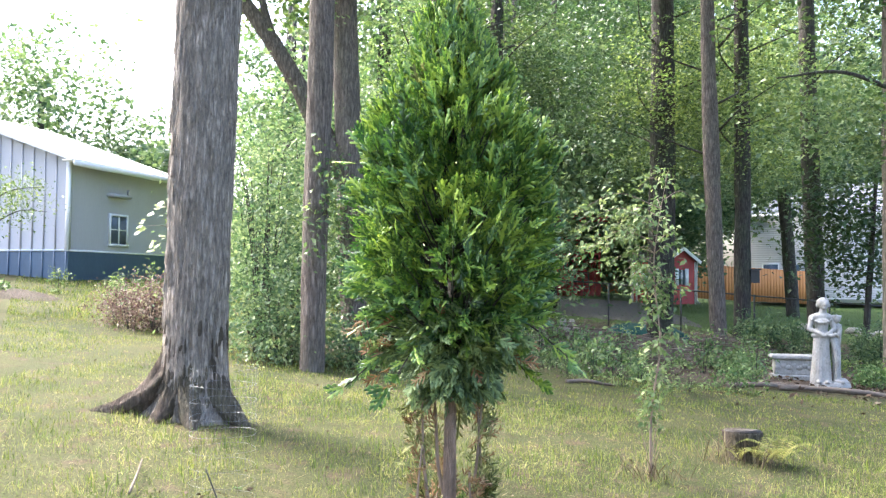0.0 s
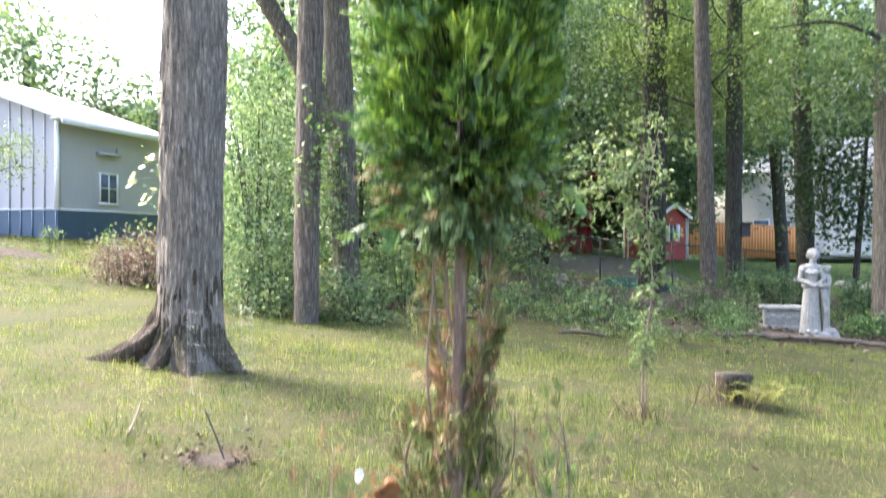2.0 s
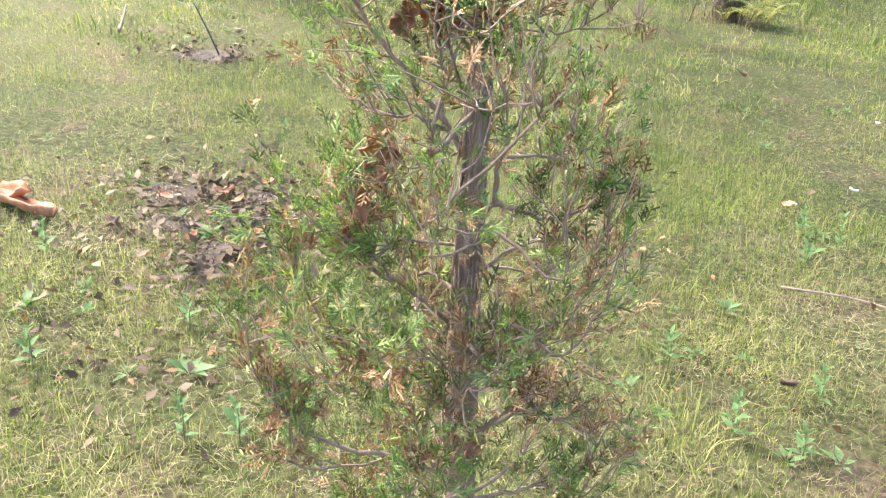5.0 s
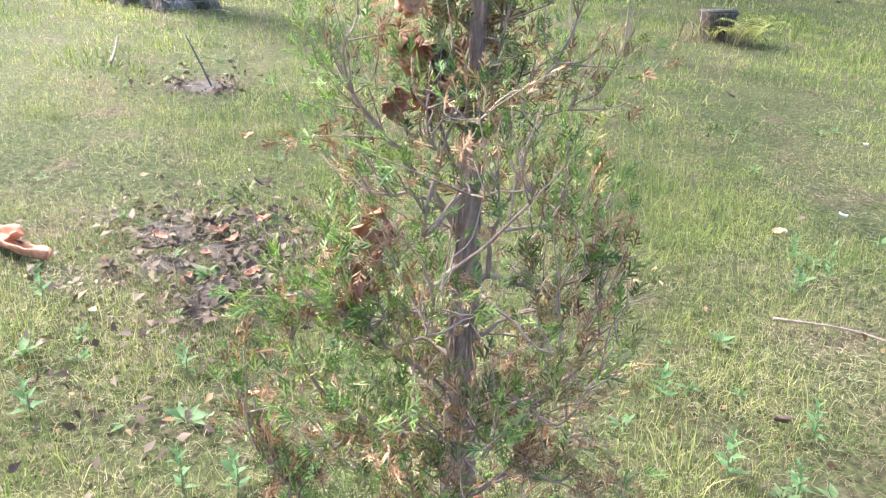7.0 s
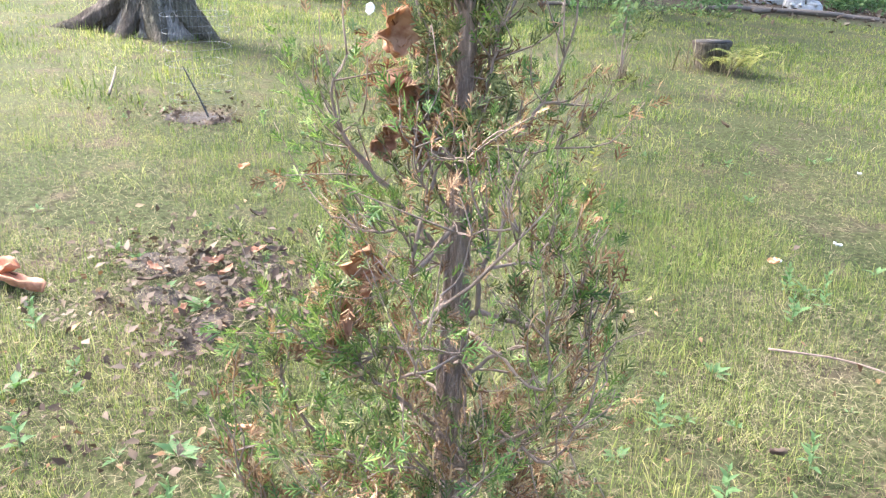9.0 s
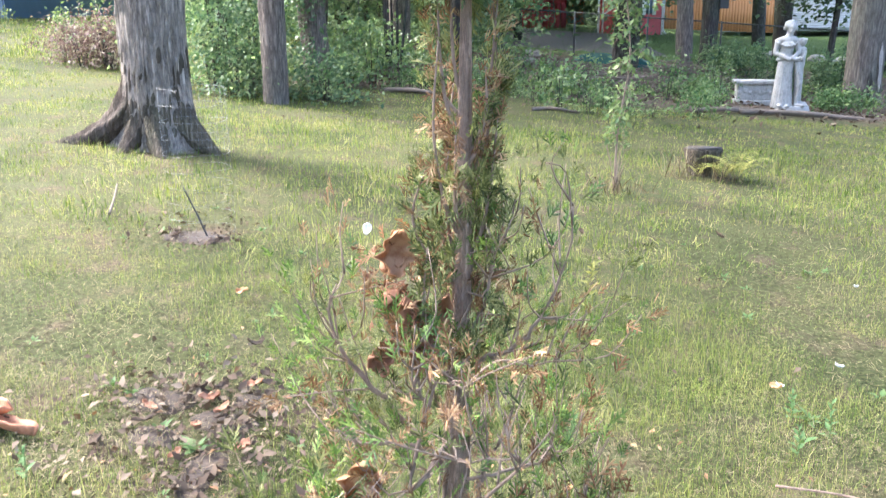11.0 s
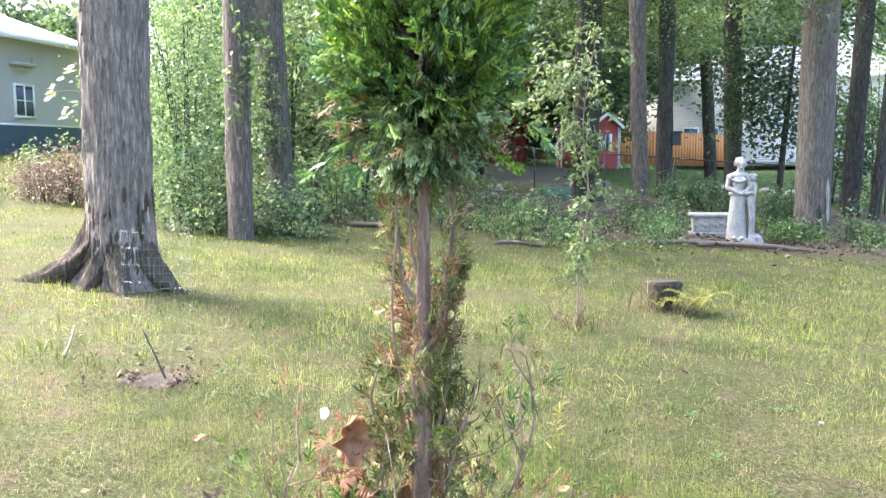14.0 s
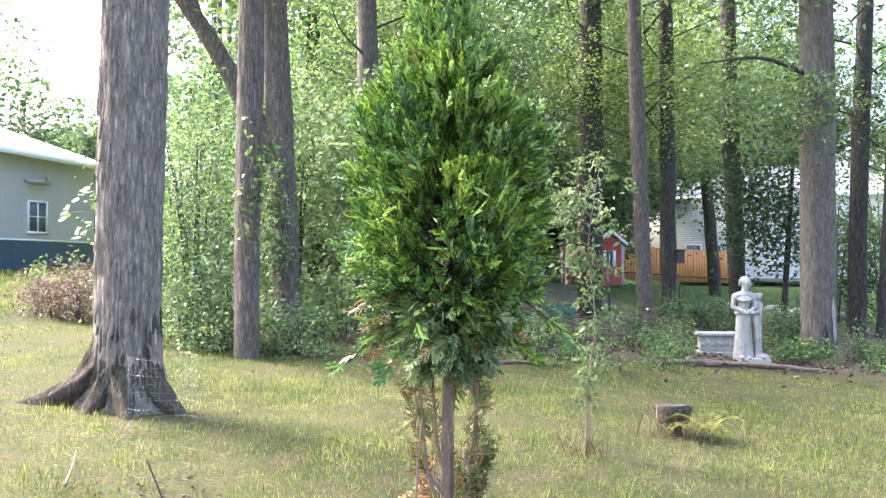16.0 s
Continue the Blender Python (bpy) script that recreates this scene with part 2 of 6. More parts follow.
M_SOIL = surface("bare_soil", [(0.3, (0.022, 0.015, 0.011)), (0.52, (0.05, 0.035, 0.025)), (0.72, (0.11, 0.08, 0.058))], 14, (1, 1, 1), 0.95, 0.012, 80)
M_DIRT = surface("trodden_dirt", [(0.3, (0.06, 0.05, 0.038)), (0.7, (0.13, 0.11, 0.085))], 3, (1, 1, 1), 0.95, 0.01, 40)
M_STUMPTOP = surface("cut_wood", [(0.3, (0.045, 0.038, 0.032)), (0.7, (0.11, 0.095, 0.08))], 9, (1, 1, 1), 0.9, 0.004, 60)

def ground_mat():
    m, n, l, b = mat("lawn_soil")
    v = coords(n, l)
    big, mid, fine = noise_tex(n, l, v, 0.5, 4), noise_tex(n, l, v, 3.2, 5), noise_tex(n, l, v, 45, 4)
    c = ramp(n, l, big, [(0.35, (0.05, 0.06, 0.02)), (0.65, (0.092, 0.092, 0.036))])
    c = blend(n, l, ramp(n, l, mid, [(0.52, (0, 0, 0)), (0.68, (0.95, 0.95, 0.95))]), c, (0.11, 0.08, 0.052))
    c = blend(n, l, 0.85, c, ramp(n, l, fine, [(0.34, (0.2, 0.19, 0.17)), (0.62, (1, 1, 1))]), "MULTIPLY")
    sep = n.new("ShaderNodeSeparateXYZ")
    l.new(v, sep.inputs[0])
    yard = n.new("ShaderNodeMapRange")
    yard.inputs["From Min"].default_value, yard.inputs["From Max"].default_value = 26.0, 29.0
    l.new(sep.outputs["Y"], yard.inputs["Value"])
    c = blend(n, l, yard.outputs[0], c, ramp(n, l, mid, [(0.35, (0.065, 0.1, 0.025)), (0.7, (0.11, 0.15, 0.045))]))
    wood = n.new("ShaderNodeMapRange")
    wood.inputs["From Min"].default_value, wood.inputs["From Max"].default_value = 14.9, 16.2
    l.new(sep.outputs["Y"], wood.inputs["Value"])
    east = n.new("ShaderNodeMapRange")
    east.inputs["From Min"].default_value, east.inputs["From Max"].default_value = -5.5, -4.0
    l.new(sep.outputs["X"], east.inputs["Value"])
    here = n.new("ShaderNodeMath")
    here.operation = "MULTIPLY"
    l.new(wood.outputs[0], here.inputs[0])
    l.new(east.outputs[0], here.inputs[1])
    rest = n.new("ShaderNodeMath")
    rest.operation = "SUBTRACT"
    rest.use_clamp = True
    l.new(here.outputs[0], rest.inputs[0])
    l.new(yard.outputs[0], rest.inputs[1])
    c = blend(n, l, rest.outputs[0], c, ramp(n, l, mid, [(0.3, (0.045, 0.034, 0.026)), (0.7, (0.12, 0.09, 0.065))]))
    l.new(c, b.inputs["Base Color"])
    b.inputs["Roughness"].default_value = 0.95
    b.inputs["Specular IOR Level"].default_value = 0.1
    bump(n, l, b, fine, 0.8, 0.02)
    return m
M_GROUND = ground_mat()

# ---- mesh helpers ----
def fast_mesh(name, verts, faces, material, smooth=False):
    verts, faces = np.asarray(verts, dtype=np.float32), np.asarray(faces, dtype=np.int32)
    me = bpy.data.meshes.new(name)
    k = faces.shape[1]
    me.vertices.add(len(verts))
    me.vertices.foreach_set("co", verts.ravel())
    me.loops.add(faces.size)
    me.loops.foreach_set("vertex_index", faces.ravel())
    me.polygons.add(len(faces))
    me.polygons.foreach_set("loop_start", np.arange(0, faces.size, k, dtype=np.int32))
    if smooth:
        me.polygons.foreach_set("use_smooth", np.ones(len(faces), dtype=bool))
    me.update(calc_edges=True)
    me.materials.append(material)
    return me

def join(*pieces):
    vs, fs, k = [], [], 0
    for v, f in pieces:
        vs.append(np.asarray(v, float))
        fs.append(np.asarray(f) + k)
        k += len(v)
    return np.concatenate(vs), np.concatenate(fs)

def thing(name, at=(0, 0, 0), label="", category="", group="", kind=""):
    ob = new(name)
    ob.location = at
    ob.empty_display_size = 0.1
    return tagged(ob, label, category, group, kind)

def part(name, geom, material, parent, label="", smooth=False, kind=""):
    """Links one mesh (bmesh, mesh or (verts, faces)) as a part; geometry is in the parent's frame."""
    if isinstance(geom, tuple):
        me = fast_mesh(name, geom[0], geom[1], material, smooth)
    elif isinstance(geom, bmesh.types.BMesh):
        me = bpy.data.meshes.new(name)
        geom.to_mesh(me)
        geom.free()
        me.materials.append(material)
        if smooth:
            for p in me.polygons:
                p.use_smooth = True
    else:
        me = geom
    ob = new(name, me)
    ob.parent = parent
    return tagged(ob, label, kind=kind)

def solo(name, geom, material, at=(0, 0, 0), label="", category="", group="", kind="", smooth=False):
    ob = part(name, geom, material, None, label, smooth, kind)
    ob.location = at
    return tagged(ob, "", category, group)

def box(lo, hi, bevel=0.0, m=None):
    bm = bmesh.new()
    bmesh.ops.create_cube(bm, size=1)
    for v in bm.verts:
        v.co = Vector([(lo[i] + hi[i]) / 2 + v.co[i] * (hi[i] - lo[i]) for i in range(3)])
    if bevel:
        bmesh.ops.bevel(bm, geom=bm.edges[:], offset=bevel, segments=2, affect="EDGES", profile=0.5)
    if m:
        bm.transform(m)
    return bm

def quads_box(lo, hi):
    x0, y0, z0 = lo
    x1, y1, z1 = hi
    v = [(x0, y0, z0), (x1, y0, z0), (x1, y1, z0), (x0, y1, z0), (x0, y0, z1), (x1, y0, z1), (x1, y1, z1), (x0, y1, z1)]
    return np.array(v), np.array([(3, 2, 1, 0), (4, 5, 6, 7), (0, 1, 5, 4), (1, 2, 6, 5), (2, 3, 7, 6), (3, 0, 4, 7)])

def spline(points, n):
    """n points along a smooth curve through the given ones."""
    p = np.asarray(points, float)
    s = np.linspace(0, len(p) - 1, n)
    i = np.clip(s.astype(int), 0, len(p) - 2)
    f = (s - i)[:, None]
    q = np.vstack([2 * p[0] - p[1], p, 2 * p[-1] - p[-2]])
    a, b, c, d = q[i], q[i + 1], q[i + 2], q[i + 3]
    return 0.5 * (2 * b + (c - a) * f + (2 * a - 5 * b + 4 * c - d) * f ** 2 + (3 * b - a - 3 * c + d) * f ** 3)

def tube(path, radii, seg=8, ridges=0.0, lumps=0.0, flare=None, seed=0):
    """A closed tapered tube along path. flare: (height, amount, lobes)."""
    path = np.asarray(path, float)
    n = len(path)
    radii = np.interp(np.linspace(0, 1, n), np.linspace(0, 1, len(radii)), radii)
    d = np.gradient(path, axis=0)
    d /= np.linalg.norm(d, axis=1)[:, None] + 1e-9
    ref = np.where(np.abs(d[:, 2:3]) > 0.9, np.array([[1.0, 0, 0]]), np.array([[0, 0, 1.0]]))
    a = np.cross(ref, d)
    a /= np.linalg.norm(a, axis=1)[:, None]
    b = np.cross(d, a)
    th = np.linspace(0, 2 * np.pi, seg, endpoint=False)
    r = np.repeat(radii[:, None], seg, 1)
    if lumps or ridges or flare:
        run = np.concatenate([[0], np.cumsum(np.linalg.norm(np.diff(path, axis=0), axis=1))])
        for i in range(n):
            for j in range(seg):
                c, s = math.cos(th[j]), math.sin(th[j])
                k = 1.0
                if lumps:
                    k += lumps * noise.noise((c * 1.2 + seed, s * 1.2, run[i] * 0.9))
                if ridges:
                    k += ridges * noise.noise((c * 9 + seed, s * 9, run[i] * 2.2)) + 0.6 * ridges * noise.noise((c * 22, s * 22 + seed, run[i] * 4.0))
                if flare:
                    h, amount, lobes = flare
                    w = math.exp(-run[i] / h)
                    lobe = sum(max(0.0, math.cos(th[j] - ang)) ** p * q for ang, p, q in lobes)
                    k += amount * w * (0.16 + lobe)
                r[i, j] *= k
    v = path[:, None, :] + r[..., None] * (np.cos(th)[None, :, None] * a[:, None, :] + np.sin(th)[None, :, None] * b[:, None, :])
    v = v.reshape(-1, 3)
    f = []
    for i in range(n - 1):
        for j in range(seg):
            k = (j + 1) % seg
            f.append((i * seg + j, i * seg + k, (i + 1) * seg + k, (i + 1) * seg + j))
    v = np.vstack([v, path[0], path[-1]])
    for j in range(seg):
        k = (j + 1) % seg
        f.append((n * seg, k, j, n * seg))
        f.append(((n - 1) * seg + j, (n - 1) * seg + k, n * seg + 1, n * seg + 1))
    f = np.array(f)
    return v, f

def tube_mesh(name, tubes, material, smooth=True):
    """Several (verts, faces) tubes in one mesh; end caps are triangles."""
    v, f = join(*tubes)
    faces = [tuple(dict.fromkeys(q)) for q in f.tolist()]
    me = bpy.data.meshes.new(name)
    me.from_pydata(v.tolist(), [], faces)
    me.polygons.foreach_set("use_smooth", np.full(len(faces), smooth))
    me.materials.append(material)
    return me

def rotations(n, up=None, spread=1.0, r=rng):
    """n random frames whose z axis scatters about up."""
    z = r.normal(size=(n, 3)) * spread
    z += np.asarray(up if up is not None else (0, 0, 0), float)
    z /= np.linalg.norm(z, axis=1)[:, None] + 1e-9
    x = r.normal(size=(n, 3))
    x -= (x * z).sum(1)[:, None] * z
    x /= np.linalg.norm(x, axis=1)[:, None] + 1e-9
    y = np.cross(z, x)
    return np.stack([x, y, z], axis=2)

def frames_along(dirs, up, jitter=0.3, r=rng):
    """Frames whose y axis follows dirs and whose z axis leans to up."""
    y = dirs / (np.linalg.norm(dirs, axis=1)[:, None] + 1e-9)
    z = np.asarray(up, float) + r.normal(size=y.shape) * jitter
    z -= (z * y).sum(1)[:, None] * y
    z /= np.linalg.norm(z, axis=1)[:, None] + 1e-9
    return np.stack([np.cross(y, z), y, z], axis=2)

def stamp(template, places, frames, sizes):
    """Copies of a template's (verts, faces) at places, joined into one."""
    tv, tf = template
    v = np.einsum("nij,kj->nki", frames, tv) * np.asarray(sizes)[:, None, None] + np.asarray(places)[:, None, :]
    f = tf[None] + (np.arange(len(places)) * len(tv))[:, None, None]
    return v.reshape(-1, 3), f.reshape(-1, tf.shape[1])

# an oval leaf folded at the midrib, y to the tip, 1 long
LEAF = (np.array([(0, 0, 0), (-0.27, 0.38, 0.09), (0, 0.45, 0), (0.27, 0.38, 0.09), (0, 1.0, -0.1)]), np.array([(0, 2, 1), (0, 3, 2), (1, 2, 4), (2, 3, 4)]))
LEAF_FAR = (np.array([(0, 0, 0), (-0.32, 0.5, 0.1), (0.32, 0.5, 0.1), (0, 1.0, -0.06)]), np.array([(0, 3, 1), (0, 2, 3)]))
LEAF_NARROW = (np.array([(0, 0, 0), (-0.13, 0.4, 0.03), (0, 0.45, -0.02), (0.13, 0.4, 0.03), (0, 1.0, -0.12)]), np.array([(0, 2, 1), (0, 3, 2), (1, 2, 4), (2, 3, 4)]))
# a lobed leaf of five points
_lv = [(0, 0, 0)]
for _k in range(11):
    _r = (0.62, 0.3)[_k % 2] if _k not in (5,) else 0.3
    _lv.append((_r * math.sin(radians(-125 + 25 * _k)) , 0.4 + _r * math.cos(radians(-125 + 25 * _k)), 0.06 * (_k % 2)))
LEAF_LOBED = (np.array(_lv), np.array([(0, k + 1, k) for k in range(1, 11)]))

def lawn(x, y):
    """Height of the ground."""
    x, y = np.asarray(x, float), np.asarray(y, float)
    d = np.clip(np.minimum(y, 60) - 15, 0, None)
    return -0.0752 * np.clip(x, -30, 16) + 0.038 * d * d / (d + 4)

def clumps(centre, radius, count, per, size, template=LEAF_FAR, spread=0.35, flat=0.5, up=(0, 0, 1.0), r=rng, shell=0.0, tilt=0.7):
    """Leaves in small sprays scattered through an ellipsoid."""
    p = r.normal(size=(count, 3))
    p /= np.linalg.norm(p, axis=1)[:, None]
    p *= (shell + (1 - shell) * r.random((count, 1))) ** (1 / 2.2)
    c = np.asarray(centre) + p * np.asarray(radius)
    q = r.normal(size=(count * per, 3)) * np.array([spread, spread, spread * flat])
    droop = -0.25 * (q[:, 0] ** 2 + q[:, 1] ** 2) / max(spread, 1e-3)
    q[:, 2] += droop
    places = np.repeat(c, per, 0) + q
    return stamp(template, places, rotations(len(places), up, tilt, r), size * (0.6 + 0.8 * r.random(len(places))))

# ---- ground ----
def build_ground():
    xs = np.unique(np.concatenate([np.linspace(-400, -30, 12), np.linspace(-30, -6, 40), np.linspace(-6, 6, 110), np.linspace(6, 30, 40), np.linspace(30, 400, 12)]))
    ys = np.unique(np.concatenate([np.linspace(-60, -2, 10), np.linspace(-2, 9, 120), np.linspace(9, 40, 70), np.linspace(40, 900, 14)]))
    gx, gy = np.meshgrid(xs, ys)
    z = lawn(gx, gy)
    for i in range(len(ys)):
        for j in range(len(xs)):
            if -25 < xs[j] < 25 and ys[i] < 45:
                z[i, j] += 0.02 * noise.noise((xs[j] * 0.9, ys[i] * 0.9, 0)) + 0.012 * noise.noise((xs[j] * 4, ys[i] * 4, 3)) - 0.01
    v = np.stack([gx, gy, z], 2).reshape(-1, 3)
    n = len(xs)
    i, j = np.meshgrid(np.arange(len(ys) - 1), np.arange(n - 1), indexing="ij")
    a = (i * n + j).ravel()
    return v, np.stack([a, a + 1, a + n + 1, a + n], 1)
solo("ground", build_ground(), M_GROUND, label="sloping lawn with bare and mossy patches", category="lawn", kind="structure", smooth=True)

# grass blades: root, bend and tip
BLADE = (np.array([(-0.035, 0, 0), (0.035, 0, 0), (-0.026, 0.1, 0.5), (0.026, 0.1, 0.5), (0, 0.42, 0.95)]), np.array([(0, 1, 3), (0, 3, 2), (2, 3, 4)]))
BLADE_FAR = (np.array([(-0.07, 0, 0), (0.07, 0, 0), (0.0, 0.25, 1.0)]), np.array([(0, 1, 2)]))

# spots of bare soil
BARE = [(-0.82, 2.52, 0.24), (-0.68, 2.25, 0.15), (-0.7, 2.05, 0.1), (-0.95, 2.75, 0.16), (-1.1, 2.2, 0.12), (-0.9, 1.6, 0.16), (-0.6, 1.5, 0.12), (-1.58, 4.72, 0.3), (1.0, 1.6, 0.12), (0.75, 1.75, 0.1), (1.35, 2.3, 0.12), (-1.2, 3.1, 0.14), (0.62, 2.5, 0.1), (1.25, 1.85, 0.1)]
def grass(x0, x1, y0, y1, count, height, template, widen=1.0, keep=None, tall=0.0, sway=0.5):
    x, y = rng.uniform(x0, x1, count), rng.uniform(y0, y1, count)
    ok = np.abs(x - 0.15) < 0.62 * np.maximum(y, 0.5) + 0.5
    if keep is not None:
        ok &= keep(x, y)
    x, y = x[ok], y[ok]
    dens = np.array([noise.noise((a * 0.8, b * 0.8, 5.0)) + 0.6 * noise.noise((a * 3.1, b * 3.1, 9.0)) for a, b in zip(x, y)])
    for cx, cy, s in BARE:
        dens -= 0.95 * np.exp(-((x - cx) ** 2 + (y - cy) ** 2) / (s * s))
    ok = dens + rng.normal(size=len(x)) * 0.3 > -0.36
    x, y, dens = x[ok], y[ok], dens[ok]
    n = len(x)
    az = rng.uniform(0, 2 * np.pi, n)
    lean = rng.normal(0, sway, n)
    c, s = np.cos(az), np.sin(az)
    cl, sl = np.cos(lean), np.sin(lean)
    o = np.zeros(n)
    f = np.stack([np.stack([c, -s * cl, s * sl], 1), np.stack([s, c * cl, -c * sl], 1), np.stack([o, sl, cl], 1)], 1)
    f[:, :, 0] *= widen
    h = height * (0.45 + 0.75 * rng.random(n) ** 1.6) * (1 + 0.5 * dens) * (1 + tall * rng.random(n) ** 6)
    return stamp(template, np.stack([x, y, lawn(x, y) - 0.01], 1), f, np.clip(h, 0.015, None))

def lawn_only(x, y):
    return (y < 14.7 - 0.02 * x) | (x < -4.5)

solo("grass", join(grass(-2.8, 3.2, 0.35, 5.0, 130000, 0.034, BLADE, 0.62, tall=1.2, sway=1.2), grass(-2.2, 2.4, 0.8, 4.0, 60000, 0.062, BLADE, 0.26, tall=0.7, sway=0.85), grass(-2.4, 2.6, 0.8, 4.2, 90000, 0.036, BLADE_FAR, 0.3, tall=0.8, sway=1.2)), M_GRASS, label="uneven mixed green and straw lawn grass", category="grass", kind="stuff")
STRIP = (np.array([(-0.013, 0, 0.0), (0.013, 0, 0.0), (0.013, 0.5, 0.14), (-0.013, 0.5, 0.14), (0.006, 1.0, 0.02)]), np.array([(0, 1, 2), (0, 2, 3), (3, 2, 4)]))
def thatch(x0, x1, y0, y1, count, size):
    x, y = rng.uniform(x0, x1, count), rng.uniform(y0, y1, count)
    n = count
    return stamp(STRIP, np.stack([x, y, lawn(x, y) + rng.uniform(0.0, 0.03, n)], 1), rotations(n, (0, 0, 1.0), 0.25), size * rng.uniform(0.5, 1.3, n))
solo("dry_grass", join(thatch(-2.6, 3.0, 0.6, 5.0, 60000, 0.042), thatch(-1.7, 1.9, 0.8, 2.8, 34000, 0.034), thatch(-4.5, 5.0, 5.0, 10.0, 12000, 0.09)), M_STRAW, label="dry straw thatch lying between the grass", category="dry grass", kind="stuff")
solo("grass", grass(-5.5, 6.5, 4.8, 10.5, 110000, 0.052, BLADE, 1.1, tall=0.9, sway=1.05), M_GRASS, label="uneven mixed green and straw lawn grass", category="grass", kind="stuff")
solo("grass", grass(-13, 10, 10.3, 16.5, 100000, 0.05, BLADE_FAR, 1.3, lawn_only, sway=1.0), M_GRASS, label="lawn grass thinning towards the trees", category="grass", kind="stuff")
solo("grass", grass(-22, -5, 16, 28, 50000, 0.1, BLADE_FAR, 1.3, sway=0.8), M_GRASS, label="sunlit lawn grass before the metal barn", category="grass", kind="stuff")
solo("grass", grass(-2, 26, 26.5, 52, 40000, 0.09, BLADE_FAR, 1.6, sway=0.8), M_YARD, label="short lawn of the neighbouring yard", category="grass", kind="stuff")

# ---- trees ----
def tree(label, base, top, r0, r1, material, bend=(0, 0), seg=20, rings=40, flare=None, ridges=0.05, lumps=0.12, limbs=(), crown=(), leaf=M_LEAF, sink=0.12):
    """Trunk from base (x, y) to top (x, y, height), limbs as (points, r0, r1), crown as leaf geometry."""
    x, y = base
    z = float(lawn(x, y))
    t = thing("tree", (x, y, z), label, "tree")
    tx, ty, th = top[0] - x, top[1] - y, top[2]
    path = spline([(0, 0, -sink), (tx * 0.3 + bend[0], ty * 0.3 + bend[1], th * 0.3), (tx * 0.65 + bend[0], ty * 0.65 + bend[1], th * 0.65), (tx, ty, th)], rings)
    part("trunk", tube_mesh("trunk", [tube(path, [r0, 0.5 * (r0 + r1) + 0.1 * r0, r1], seg, ridges, lumps, flare, seed=x)], material), material, t)
    off = np.array([x, y, z])
    for pts, a, b in limbs:
        lm = material if a > 0.08 else M_BARK_DARK
        part("limb", tube_mesh("limb", [tube(spline(pts, 14) - off, [a, (a + b) / 2, b], 8, 0.0, 0.15, None, seed=pts[0][0])], lm), lm, t)
    if len(crown):
        v, f = join(*crown)
        part("crown", (v - off, f), leaf, t, "uneven green leaves in layered sprays", kind="stuff")
    return t

# big oak with a root flare
oak = tree("large shaggy grey-barked tree with flared mossy roots", (-2.9, 7.62), (-2.72, 7.62, 9.0), 0.28, 0.24, M_BARK, seg=96, rings=170, ridges=0.07, lumps=0.05,
     flare=(0.24, 1.0, [(-1.5, 5, 0.75), (-1.42, 40, 0.9), (1.4, 4, 0.75), (0.45, 10, 0.3), (-0.55, 10, 0.4), (2.6, 8, 0.6)]),
     # Limbs and crown out of view, set leftward to shade the near lawn.
     limbs=[([(-2.75, 7.62, 7.4), (-4.2, 7.4, 8.9), (-6.8, 6.8, 10.2)], 0.13, 0.03), ([(-2.72, 7.62, 7.9), (-2.0, 7.2, 9.4), (-0.9, 6.8, 10.6)], 0.1, 0.03), ([(-2.75, 7.6, 7.0), (-4.6, 6.4, 8.8), (-6.4, 4.8, 9.9)], 0.12, 0.03), ([(-2.62, 7.6, 8.4), (-2.8, 6.3, 9.6), (-3.1, 4.6, 10.4)], 0.11, 0.03)],
     crown=[clumps((-6.0, 6.5, 10.3), (3.6, 3.4, 1.9), 100, 34, 0.17, LEAF_FAR, 0.45, 0.4), clumps((-2.4, 7.2, 11.2), (2.6, 2.6, 1.4), 36, 34, 0.17, LEAF_FAR, 0.45, 0.4)])
for pts, a, b in [([(-0.1, -0.03, 0.52), (-0.3, -0.07, 0.25), (-0.56, -0.1, 0.08), (-0.85, -0.2, 0.015), (-1.25, -0.22, -0.05)], 0.17, 0.03), ([(-0.06, -0.14, 0.3), (-0.15, -0.3, 0.07), (-0.24, -0.46, -0.06)], 0.13, 0.03), ([(0.05, -0.16, 0.34), (0.12, -0.35, 0.07), (0.22, -0.52, -0.06)], 0.13, 0.03),
                  ([(0.1, -0.06, 0.4), (0.36, -0.13, 0.1), (0.6, -0.2, -0.06)], 0.16, 0.03)]:
    part("root", tube_mesh("root", [tube(spline(pts, 34), [a, 0.62 * a + 0.3 * b, b], 30, 0.3, 0.25, None, seed=pts[0][0] * 9)], M_ROOT), M_ROOT, oak, "dark brown root bark")

